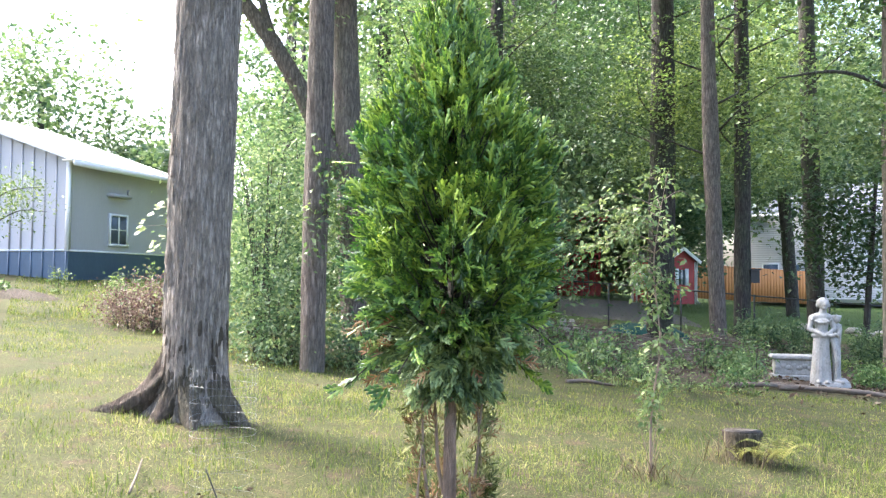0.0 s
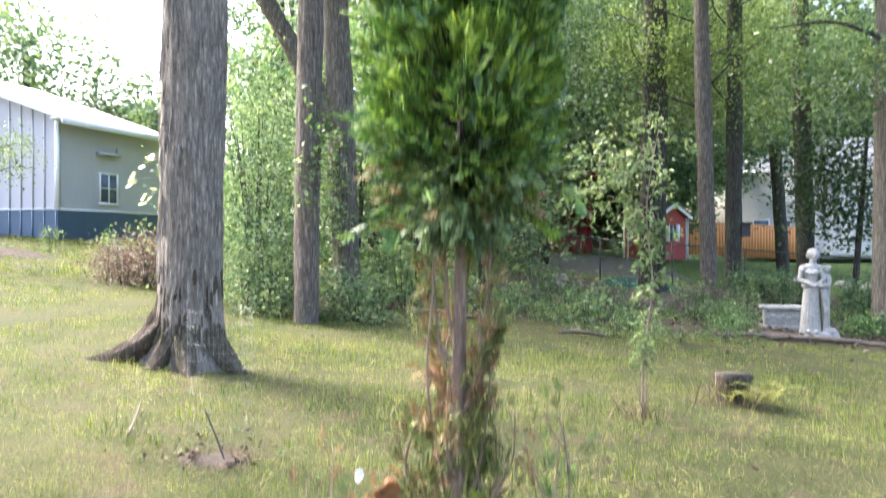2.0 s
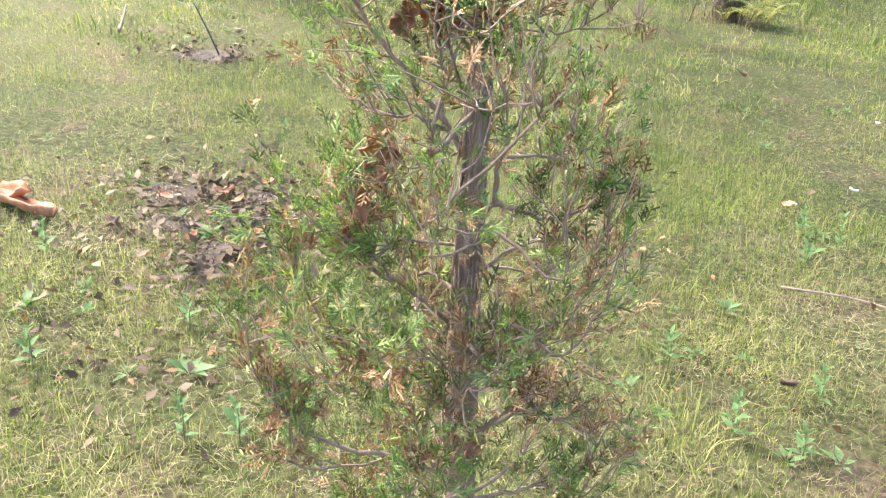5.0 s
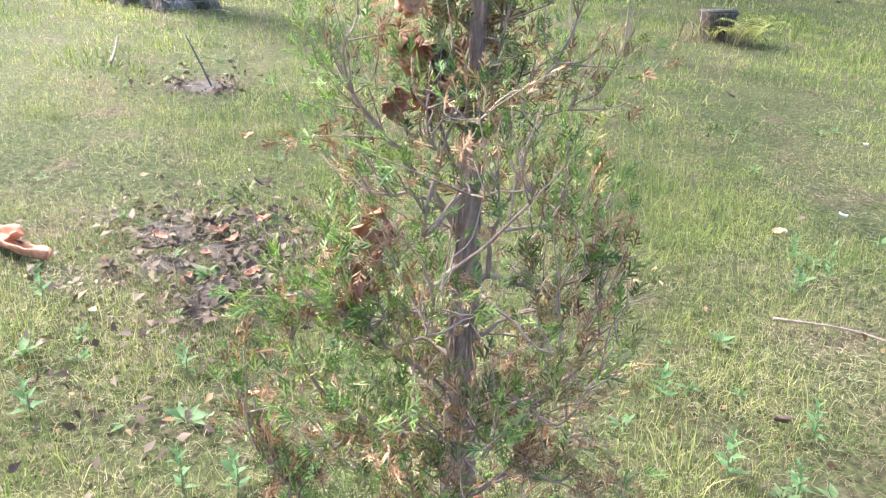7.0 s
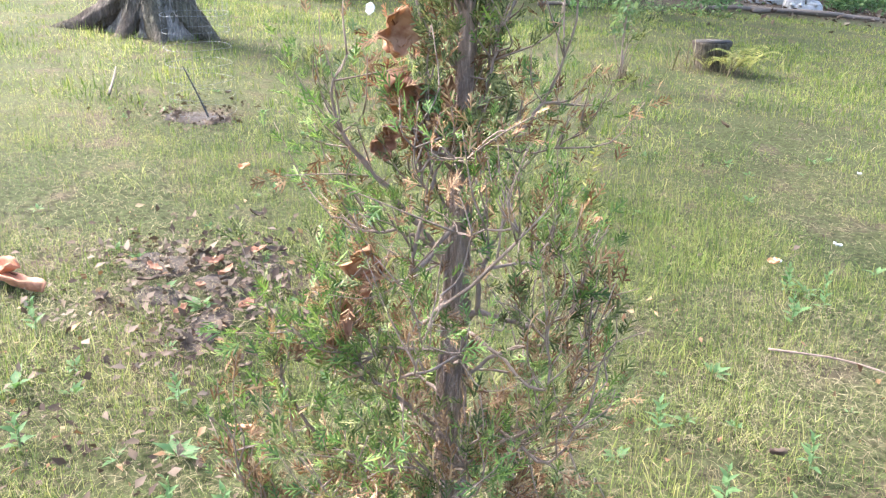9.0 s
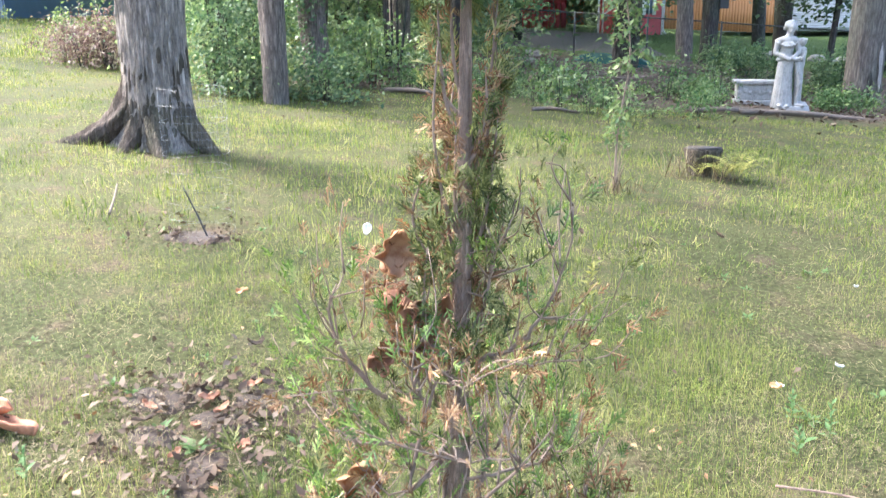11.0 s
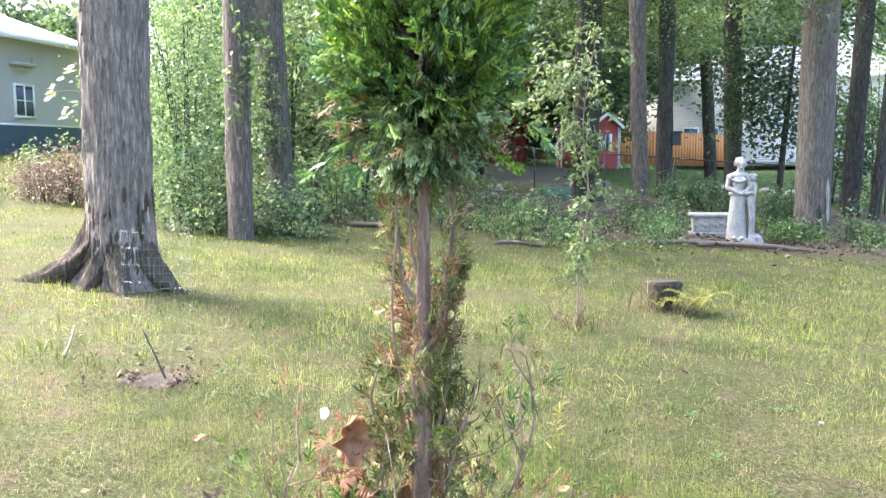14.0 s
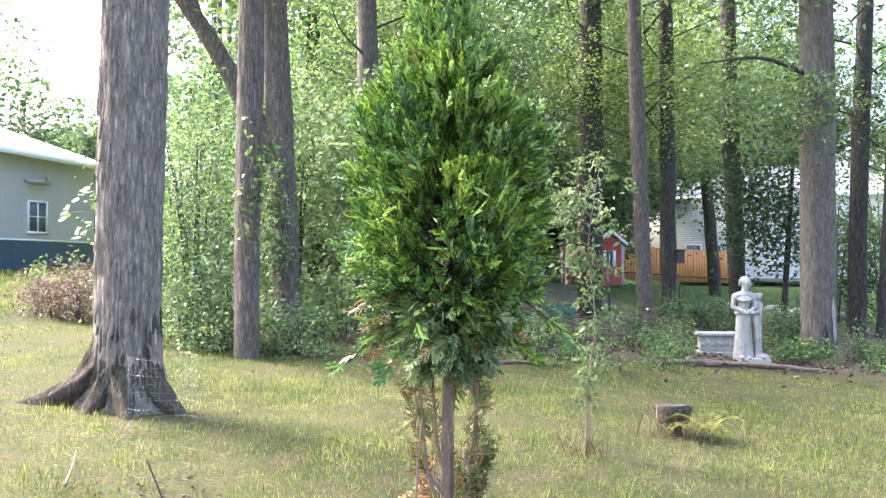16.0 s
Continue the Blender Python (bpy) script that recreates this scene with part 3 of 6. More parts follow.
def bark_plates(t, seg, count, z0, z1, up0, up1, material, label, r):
    """Long loose plates lying on the trunk's own surface, their lower ends lifting."""
    trunk = next(c for c in t.children if c.name.startswith("trunk"))
    co = np.array([v.co[:] for v in trunk.data.vertices])[:-2].reshape(-1, seg, 3)
    mid = co.mean(1)
    rows = np.where((mid[:, 2] > z0) & (mid[:, 2] < z1))[0]
    for k in range(count):
        m = int(r.integers(up0, up1))
        i = int(r.integers(rows[0], max(rows[0] + 1, rows[-1] - m)))
        j = int(r.integers(-seg * 29 // 100, seg * 29 // 100))
        wide = int(r.integers(2, 4))
        lift, curl = r.uniform(0.004, 0.012), r.uniform(0.0, 0.014)
        v = []
        for q in range(m + 1):
            u = q / m
            for p in range(wide + 1):
                c = co[i + q, (j + p) % seg]
                o = c - mid[i + q]
                o = o / np.linalg.norm(o)
                edge = p in (0, wide)
                h = -0.006 if edge else lift + curl * (1 - u) ** 3
                if q in (0, m):
                    h = -0.004 if q == m or edge else lift + curl
                # plates narrow to ragged ends
                side = (p - wide / 2) / (wide / 2)
                pinch = 0.55 * (abs(2 * u - 1) ** 3) + 0.2 * noise.noise((k * 3.1, u * 4.0, side))
                c = c + (co[i + q, (j + wide // 2) % seg] - c) * pinch
                v.append(c + o * h + np.array([0, 0, r.normal(0, 0.006)]))
        n = wide + 1
        a = np.array([q * n + p for q in range(m) for p in range(wide)])
        part("bark_plate", (np.array(v), np.stack([a, a + 1, a + n + 1, a + n], 1)), material, t, label)
bark_plates(oak, 96, 170, 0.6, 4.6, 3, 8, M_BARK, "", np.random.default_rng(41))
# darker plates, more of them towards the ground
bark_plates(oak, 96, 70, 0.08, 0.5, 2, 4, M_ROOT, "dark brown bark plate", np.random.default_rng(42))
bark_plates(oak, 96, 45, 0.2, 1.0, 2, 4, M_ROOT, "dark brown bark plate", np.random.default_rng(43))
# paired trunks at the wood's edge
tree("slim grey-barked tree with ivy at the wood edge", (-2.88, 11.8), (-2.7, 11.9, 9.5), 0.175, 0.15, M_BARK_MID, (-0.02, 0), 40, 90, (0.2, 0.25, [(2.6, 6, .6), (0.3, 6, .6)]), 0.06, 0.08,
     crown=[clumps((-2.9, 12.2, 9.6), (3.2, 3.0, 2.2), 95, 30, 0.15, LEAF_FAR, 0.4, 0.4), clumps((-2.75, 11.72, 2.6), (0.28, 0.2, 1.1), 26, 12, 0.1, LEAF, 0.12, 0.8)])
tree("forked tree with a heavy limb behind ivy", (-3.05, 15.6), (-3.45, 15.7, 9.5), 0.25, 0.2, M_BARK_MID, (-0.02, 0), 24, 60, (0.3, 0.3, [(0.3, 6, .6)]), 0.06, 0.1,
     limbs=[([(-3.35, 15.6, 3.5), (-3.85, 15.6, 4.5), (-4.3, 15.4, 5.4), (-5.1, 15.2, 6.6), (-6.2, 15.0, 7.8)], 0.24, 0.1), ([(-4.6, 15.3, 5.9), (-4.9, 15.3, 7.0), (-5.0, 15.2, 8.4)], 0.09, 0.04)],
     crown=[clumps((-3.8, 15.7, 8.8), (3.4, 2.6, 2.2), 190, 32, 0.15, LEAF_FAR, 0.42, 0.35), clumps((-3.25, 15.35, 2.3), (0.42, 0.25, 1.7), 60, 14, 0.1, LEAF, 0.14, 0.8)])
TREES = [  # base, top, radii, material, crown centre height, crown size, leaf sprays
    ((-2.06, 20.3), (-2.2, 20.3, 11), 0.27, 0.2, M_BARK_MID, 7.0, (3.2, 2.6, 2.6), 240),
    ((-0.75, 22.0), (-0.65, 22.0, 11), 0.2, 0.14, M_BARK_DARK, 7.4, (3.0, 2.6, 2.8), 240),
    ((3.81, 24.4), (3.9, 24.4, 12), 0.36, 0.28, M_BARK_DARK, 7.6, (3.4, 2.8, 3.0), 300),
    ((4.85, 21.6), (4.55, 21.6, 11), 0.2, 0.15, M_BARK_MID, 7.0, (2.8, 2.4, 2.6), 240),
    ((6.12, 24.7), (6.15, 24.8, 12), 0.225, 0.18, M_BARK_DARK, 7.6, (3.2, 2.8, 2.8), 260),
    ((9.5, 28.8), (9.2, 28.8, 13), 0.29, 0.23, M_BARK_DARK, 8.6, (3.4, 3.0, 3.2), 280),
    ((12.5, 41.5), (11.5, 41.5, 13), 0.3, 0.2, M_BARK_DARK, 10.5, (4.2, 3.4, 3.6), 240),
    ((11.8, 25.3), (12.35, 25.3, 12), 0.26, 0.2, M_BARK_DARK, 8.0, (3.0, 2.8, 3.2), 240),
    ((12.2, 24.6), (12.7, 24.6, 9), 0.16, 0.1, M_BARK_DARK, 7.0, (2.6, 2.4, 2.2), 150),
]
for k, (b, tp, r0, r1, m, ch, cs, cnt) in enumerate(TREES):
    cz = float(lawn(*b)) + ch
    tree("tall straight woodland tree with leafy boughs", b, tp, r0, r1, m, (0.04 * (-1) ** k, 0), 20, 44, (0.3, 0.35, [(0.5 + k, 6, .5), (3 + k, 6, .5)]), 0.05, 0.1,
         limbs=[([(b[0], b[1], cz - 2.2 + 0.7 * j), (b[0] + 1.1 * math.cos(2.1 * j + k), b[1] + 1.1 * math.sin(2.1 * j + k), cz - 1.75 + 0.7 * j), (b[0] + 2.2 * math.cos(2.1 * j + k + .2), b[1] + 2.2 * math.sin(2.1 * j + k + .2), cz - 1.25 + 0.7 * j)], 0.035, 0.006) for j in range(6)],
         # The second leaf layer, above the view, is added to shade the boughs below.
         crown=[clumps((b[0], b[1] + 2.3, cz), (cs[0], 1.9, cs[2]), int(cnt * (0.5 if k in (3, 4, 5) else 0.8)), 58, 0.105, LEAF_FAR, 0.5, 0.16, tilt=0.45), clumps((b[0], b[1] - 0.5, cz + 5.5), (4.2, 3.4, 2.2), 30 if k in (5, 7, 8) else 110, 34, 0.2, LEAF_FAR, 0.65, 0.3)] + ([clumps((b[0], b[1] - 0.1, cz - ch + 1.5), (0.5, 0.45, 1.5), 60, 16, 0.11, LEAF, 0.16, 0.8)] if k == 2 else []), leaf=(M_LEAF, M_LEAF_DARK, M_LEAF_DARK, M_LEAF_SUNLIT, M_LEAF_SUNLIT, M_LEAF_SUNLIT, M_LEAF, M_LEAF_HAZE, M_LEAF)[k])
scarred = tree("thick grey-barked tree with a scarred base", (8.0, 18.8), (8.08, 18.8, 12), 0.36, 0.31, M_BARK_SMOOTH, (0.0, 0), 64, 110, (0.4, 0.6, [(3.3, 6, .6), (5.2, 6, .5), (0.2, 6, .5)]), 0.05, 0.06,
     limbs=[([(7.9, 18.7, 5.6), (6.6, 18.2, 5.9), (5.2, 17.8, 5.7)], 0.06, 0.015)],
     crown=[clumps((7.6, 18.6, 9.5), (3.4, 3.0, 2.6), 200, 30, 0.15, LEAF_FAR, 0.42, 0.35), clumps((6.6, 18.0, 5.0), (1.9, 1.2, 0.8), 60, 30, 0.12, LEAF_FAR, 0.4, 0.25)])
for x0, z0, h, w, m in ((-0.02, 0.42, 0.3, 0.05, M_BARK_DARK), (0.2, 0.8, 0.5, 0.06, M_BARK_PALE)):
    v, f = [], []
    for i in range(13):
        u = i / 12
        ww = w * math.sin(math.pi * u) ** 0.7 * (1 + 0.3 * math.sin(11 * u))
        rr = 0.46 - 0.05 * (z0 + h * (2 * u - 1))
        for j in range(5):
            a = (x0 + ww * (j - 2) / 2) / 0.43
            v.append((rr * math.sin(a), -rr * math.cos(a) + 0.012 - 0.012 * (1 - abs(j - 2) / 2), z0 + h * (2 * u - 1)))
    k = np.array([i * 5 + j for i in range(12) for j in range(4)])
    part("scar", (np.array(v), np.stack([k, k + 1, k + 6, k + 5], 1)), m, scarred, "bare weathered scar in the bark", smooth=True)
tree("slender young tree with dark glossy leaves", (9.7, 25.4), (10.1, 25.4, 5.5), 0.1, 0.04, M_BARK_DARK, (0.0, 0), 10, 24,
     crown=[clumps((9.2, 25.4, 3.3), (1.5, 0.8, 2.3), 150, 22, 0.16, LEAF_FAR, 0.38, 0.5)], leaf=M_LEAF_DARK)

# understorey: bushes of leaves on stems
def bush(label, x, y, radius, height, count, per, size, leaf, template=LEAF_FAR, stems=6, name="bush", spread=0.28, lift=0.0, group="", tilt=0.8):
    z = float(lawn(x, y))
    t = thing(name, (x, y, z), label, "bush", group)
    st = []
    for k in range(stems):
        a = 6.28 * k / stems + rng.random()
        rr = radius * rng.uniform(0.2, 0.7)
        st.append(tube(spline([(0.1 * radius * math.cos(a), 0.1 * radius * math.sin(a), -0.04), (0.5 * rr * math.cos(a), 0.5 * rr * math.sin(a), 0.5 * height), (rr * math.cos(a), rr * math.sin(a), 0.78 * height)], 7), [0.003 + 0.006 * height, 0.002], 5))
    for s in st:
        part("stem", tube_mesh("stem", [s], M_BARK_DARK), M_BARK_DARK, t)
    part("foliage", clumps((0, 0, lift + (height - lift) * 0.52), (radius, radius * 0.9, (height - lift) * 0.52), count, per, size, template, spread, 0.7, r=rng, tilt=tilt), leaf, t, kind="stuff")
    return t

for x, y, r, h, c, lf in [(-4.15, 13.3, 0.85, 3.0, 190, M_LEAF_SHADE), (-4.35, 14.2, 1.0, 4.6, 220, M_LEAF_SHADE), (-3.7, 12.6, 0.6, 1.5, 110, M_LEAF_HAZE), (-4.7, 14.8, 1.2, 4.2, 180, M_LEAF), 
                       (-1.9, 17.6, 1.3, 5.0, 130, M_LEAF_HAZE), (-0.6, 18.6, 1.4, 5.6, 130, M_LEAF), (-3.6, 18.5, 1.6, 6.0, 140, M_LEAF_HAZE), (-4.8, 18.2, 1.6, 6.0, 130, M_LEAF_SHADE), (-2.3, 12.5, 0.35, 0.7, 60, M_LEAF_SHADE), (-3.35, 12.3, 0.4, 0.8, 66, M_LEAF_SHADE)]:
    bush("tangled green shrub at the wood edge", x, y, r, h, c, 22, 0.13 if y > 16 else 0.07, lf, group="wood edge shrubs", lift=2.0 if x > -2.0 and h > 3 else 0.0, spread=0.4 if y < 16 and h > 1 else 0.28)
# weeds and seedlings along the fence of the wood
for k in range(100):
    x = rng.uniform(-1.6, 9.4) if k < 50 else rng.uniform(-0.4, 4.4) if k < 84 else rng.uniform(6.6, 11.5)
    y = (rng.uniform(13.8, 19.5) if x < 4.2 else rng.uniform(16.9, 21.5)) if k < 50 else rng.uniform(13.3, 16.5) if k < 84 else rng.uniform(16.2, 20.0)
    if (4.3 < x < 6.5 and y < 17.9) or (50 <= k < 84 and k % 5 < 2) or (k < 50 and k % 3 == 1):
        continue
    h = rng.uniform(0.2, 0.55) if k % 4 else rng.uniform(0.6, 1.0)
    bush("leafy green weeds under the trees", x, y, rng.uniform(0.14, 0.4), h, int(8 + 16 * h), 12, rng.uniform(0.06, 0.1), (M_LEAF, M_LEAF_PALE, M_WEED, M_LEAF_PALE)[k % 4], (LEAF, LEAF_NARROW)[k % 2], 3, "weed", 0.12, group="weeds", tilt=0.9)
_w = np.random.default_rng(19)
for k in range(84):
    x, y = _w.uniform(-1.8, 9.6), _w.uniform(14.6, 21.0)
    if 4.5 < x < 6.6 and y < 17.6:
        continue
    bush("low pale-green seedlings in brown leaf litter", x, y, _w.uniform(0.12, 0.3), _w.uniform(0.15, 0.5), 12, 9, _w.uniform(0.05, 0.09), (M_LEAF_PALE, M_LEAF_SUNLIT, M_WEED)[k % 3], LEAF, 2, "weed", 0.11, group="weeds", tilt=0.7)
for k in range(26):
    h = rng.uniform(0.3, 0.7) if k % 3 else rng.uniform(0.8, 1.5)
    bush("leafy green weeds under the trees", rng.uniform(-3.6, -1.0), rng.uniform(15.2, 20.0), rng.uniform(0.3, 0.55), h, int(14 + 16 * h), 14, 0.1, (M_LEAF, M_LEAF_HAZE, M_LEAF_PALE)[k % 3], LEAF, 3, "weed", 0.14, group="weeds", tilt=0.9)
for x, y, h in ((13.0, 29.5, 5.5), (15.6, 31.5, 7.0)):
    bush("tall dark shrub beside the neighbouring house", x, y, 1.2, h, 70, 20, 0.16, M_LEAF_HAZE, group="wood edge shrubs")
bush("tall dark shrub beside the neighbouring house", 14.3, 30.5, 1.0, 4.2, 120, 20, 0.16, M_LEAF_DARK, group="wood edge shrubs")
for x, y, w, h, n in ((-6.7, 15.0, 0.5, 0.95, 80), (-7.3, 15.3, 0.55, 0.85, 80), (-7.9, 15.9, 0.55, 0.8, 70), (-7.0, 15.7, 0.5, 1.05, 70)):
    bush("low reddish bush on the open lawn", x, y, w, h, n, 16, 0.06, M_REDBUSH, LEAF, 12, spread=0.2)
for x, y in ((-7.4, 16.2), (-6.5, 15.9), (-8.1, 16.6), (-6.9, 16.4)):
    bush("thin pale weed on the open lawn", x, y, 0.22, 1.25, 24, 10, 0.08, M_LEAF_PALE, LEAF, 4, "weed", 0.1, group="weeds")

# far woods: stems and leaf masses behind everything
deep, shady = [], []
def far_woods():
    pieces, stems = [], []
    def mass(x, y, zc, rad, n, per, size, spread):
        pieces.append(clumps((x, y, zc), rad, n, per, size, LEAF_FAR, spread, 0.4))
    # boughs over the yard fence
    for k in range(44):
        y = rng.uniform(28, 46)
        x = rng.uniform(-0.3 * y, 0.33 * y)
        z = float(lawn(x, y))
        low = 3.6 if x > 0.03 * y else 1.2
        mass(x, y, z + rng.uniform(low + 1.5, 10.5), (2.8, 2.2, 1.6), 34, 26, 0.24, 0.6)
        if x < 0.04 * y:
            stems.append(tube([(x, y, z - 0.2), (x + rng.normal(0, .2), y, z + 6), (x, y, z + 12)], [0.17, 0.1], 7))
    # thicket behind the left trunks
    for k in range(26):
        y = rng.uniform(23, 36)
        x = rng.uniform(-0.33 * y, 0.02 * y)
        z = float(lawn(x, y))
        mass(x, y, z + rng.uniform(0.8, 5.5), (2.2, 1.6, 1.8), 36, 24, 0.2, 0.55)
    # wall of woods beyond the houses
    for k in range(120):
        y = rng.uniform(72, 92)
        x = rng.uniform(-0.36 * y, 0.62 * y)
        if x > 0.2 * y and k % 2:
            continue
        mass(x, y, rng.uniform(1.0, 24), (4.2, 3, 3.0), 26, 20, 0.6, 1.2)
    for k in range(80):
        y = rng.uniform(52, 66)
        mass(rng.uniform(-0.14 * y, 0.22 * y), y, rng.uniform(6.5, 25), (3.4, 2.5, 2.4), 30, 22, 0.45, 0.9)
    for k in range(26):
        y = rng.uniform(47, 51)
        mass(rng.uniform(-12, 9), y, rng.uniform(2.5, 7.0), (2.2, 1.5, 1.5), 26, 22, 0.3, 0.7)
    for k in range(60):
        y = rng.uniform(46, 52)
        x = rng.uniform(-8, 9.5)
        deep.append(clumps((x, y, rng.uniform(5.5 if x < 8 else 9.5, 16)), (2.8, 1.6, 1.8), 34, 24, 0.32, LEAF_FAR, 0.7, 0.4))
    for k in range(34):
        y = rng.uniform(46, 52)
        deep.append(clumps((rng.uniform(-1, 9), y, rng.uniform(10, 19)), (2.8, 1.6, 1.8), 34, 24, 0.32, LEAF_FAR, 0.7, 0.4))
    for k in range(70):
        y = rng.uniform(70, 78)
        x = rng.uniform(0.12, 0.6) * y
        if x > 0.4 * y and k % 3:
            continue
        deep.append(clumps((x, y, rng.uniform(9, 30) if k % 3 else rng.uniform(6, 14)), (4.0, 2.0, 2.2), 40, 26, 0.42, LEAF_FAR, 0.9, 0.3))
    # dark leaf colour here paints the shaded depth behind the nearer crowns
    for k in range(64):
        y = rng.uniform(33, 44)
        x = rng.uniform(-5, 0.15 * y)
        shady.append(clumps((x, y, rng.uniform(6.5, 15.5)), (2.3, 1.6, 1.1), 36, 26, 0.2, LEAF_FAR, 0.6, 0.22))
    for k in range(18):
        mass(rng.uniform(-7, 9), rng.uniform(47, 51), rng.uniform(1.4, 3.6), (1.8, 1.2, 1.0), 24, 22, 0.28, 0.6)
    return pieces, stems
_p, _s = far_woods()
woods = thing("woods", (0, 0, 0), "distant woodland of tall leafy trees", "woods", kind="stuff")
part("foliage", join(*_p), M_LEAF_HAZE, woods, kind="stuff")
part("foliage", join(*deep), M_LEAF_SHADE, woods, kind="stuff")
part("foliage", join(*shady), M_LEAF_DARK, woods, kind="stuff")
part("stem_mass", tube_mesh("stem_mass", _s, M_BARK_DARK), M_BARK_DARK, woods, kind="stuff")
# trees beyond the barn
for x, y, h, r in ((-38, 62, 20, 7.0), (-31, 64, 13, 4.5), (-46, 66, 21, 7.5), (-26.5, 60, 9.5, 3.4)):
    z = float(lawn(x, y))
    tree("broad hazy tree standing beyond the barn", (x, y), (x, y, h * 0.6), 0.35, 0.2, M_BARK_DARK, rings=10, seg=9, crown=[clumps((x, y, z + h * 0.62 - 1), (r, r * 0.8, h * 0.38), 170, 24, 0.45, LEAF_FAR, 0.8, 0.5)], leaf=M_LEAF_HAZE)
# small ornamental tree on the open lawn
tree("small ornamental tree with fine grey-green foliage", (-11.6, 16.8), (-11.4, 16.8, 3.4), 0.08, 0.03, M_BARK_DARK, rings=16, seg=10,
     limbs=[([(-11.5, 16.8, 2.8), (-10.8, 16.7, 3.3), (-9.9, 16.6, 3.4)], 0.025, 0.006), ([(-11.5, 16.8, 2.4), (-10.7, 16.9, 2.9), (-10.0, 16.9, 2.9)], 0.02, 0.005)],
     crown=[clumps((-10.9, 16.8, 3.2), (1.1, 0.8, 0.7), 70, 20, 0.075, LEAF, 0.16, 0.6)], leaf=M_LEAF_PALE)

# ---- metal barn ----
def barn():
    bx, by, bz = -14.8, 26.05, 1.35
    side = Vector((0.95, 5.15, 0)).normalized()
    end = Vector((-side.y, side.x, 0))
    t = thing("metal_barn", (bx, by, bz), "pale metal barn with dark blue base and white trim", "barn")
    t.rotation_euler = (0, 0, math.atan2(end.y, end.x))      # own x along the gable end, own -y along the side wall
    W, L, H, B, RISE = 12.0, 5.7, 4.05, 1.05, 2.05
    part("base_band", box((-0.03, -L, -0.3), (W, 0.03, B), 0), M_BARNBASE, t, "dark blue ribbed base band")
    part("side_wall", box((0, -L, B), (0.14, 0, H), 0), M_BARNWALL, t)
    bm = bmesh.new()
    outline = [(0, B), (W, B), (W, H), (W / 2, H + RISE), (0, H)]
    f = [bm.verts.new((x, 0, z)) for x, z in outline]
    g = [bm.verts.new((x, -0.14, z)) for x, z in outline]
    bm.faces.new(f[::-1])
    bm.faces.new(g)
    for i in range(5):
        j = (i + 1) % 5
        bm.faces.new((f[i], f[j], g[j], g[i]))
    part("gable_wall", bm, M_BARNWALL, t)
    for k in range(15):
        x = 0.04 + 0.46 * k
        zt = H + RISE * min(x / (W / 2), 2 - x / (W / 2)) - 0.05
        part("rib", quads_box((x - 0.02, 0.0, B), (x + 0.02, 0.03, zt)), M_BARNWALL, t)
        part("rib", quads_box((x - 0.02, 0.03, -0.2), (x + 0.02, 0.055, B - 0.02)), M_BARNBASE, t)
    part("corner_trim", quads_box((-0.05, -0.06, B), (0.09, 0.05, H)), M_WHITE, t)
    part("base_trim", quads_box((-0.05, -L, B - 0.03), (W, 0.05, B + 0.03)), M_WHITE, t)
    # roof planes with a deep white edge
    ang = math.atan2(RISE, W / 2)
    n = Vector((-math.sin(ang), 0, math.cos(ang)))
    for sgn, name in ((1, "roof"), (-1, "roof")):
        bm = bmesh.new()
        for y in (-L - 0.3, 0.35):
            for u in (-0.45, W / 2 / math.cos(ang)):
                for h in (0.0, 0.1):
                    x, z = u * math.cos(ang) - h * math.sin(ang), H + u * math.sin(ang) + h * math.cos(ang)
                    bm.verts.new((x if sgn > 0 else W - x, y, z))
        bm.verts.ensure_lookup_table()
        bmesh.ops.convex_hull(bm, input=bm.verts[:])
        part(name, bm, M_WHITE, t, "white metal roof edge")
    part("fascia", quads_box((-0.5, -L - 0.3, H - 0.28), (-0.44, 0.35, H - 0.08)), M_WHITE, t)
    part("soffit", quads_box((-0.45, -L - 0.3, H - 0.12), (0, 0.35, H - 0.08)), M_WHITE, t)
    w = part("window", quads_box((-0.035, -2.9, 1.35), (0.02, -2.05, 2.35)), M_GLASS, t)
    for lo, hi in (((-0.06, -2.98, 1.29), (0.0, -2.9, 2.41)), ((-0.06, -2.05, 1.29), (0.0, -1.97, 2.41)), ((-0.06, -2.9, 2.33), (0.0, -2.05, 2.41)), ((-0.07, -3.0, 1.27), (0.0, -1.95, 1.35)), ((-0.06, -2.5, 1.35), (0, -2.45, 2.33)), ((-0.05, -2.9, 1.84), (0, -2.05, 1.87))):
        part("window_frame", quads_box(lo, hi), M_WHITE, w)
    part("wall_lamp", quads_box((-0.25, -2.9, 2.98), (0.0, -1.85, 3.1)), M_BARNWALL, t)
    part("wall_lamp", quads_box((-0.18, -2.85, 3.1), (-0.1, -2.8, 3.3)), M_BARNWALL, t)
barn()

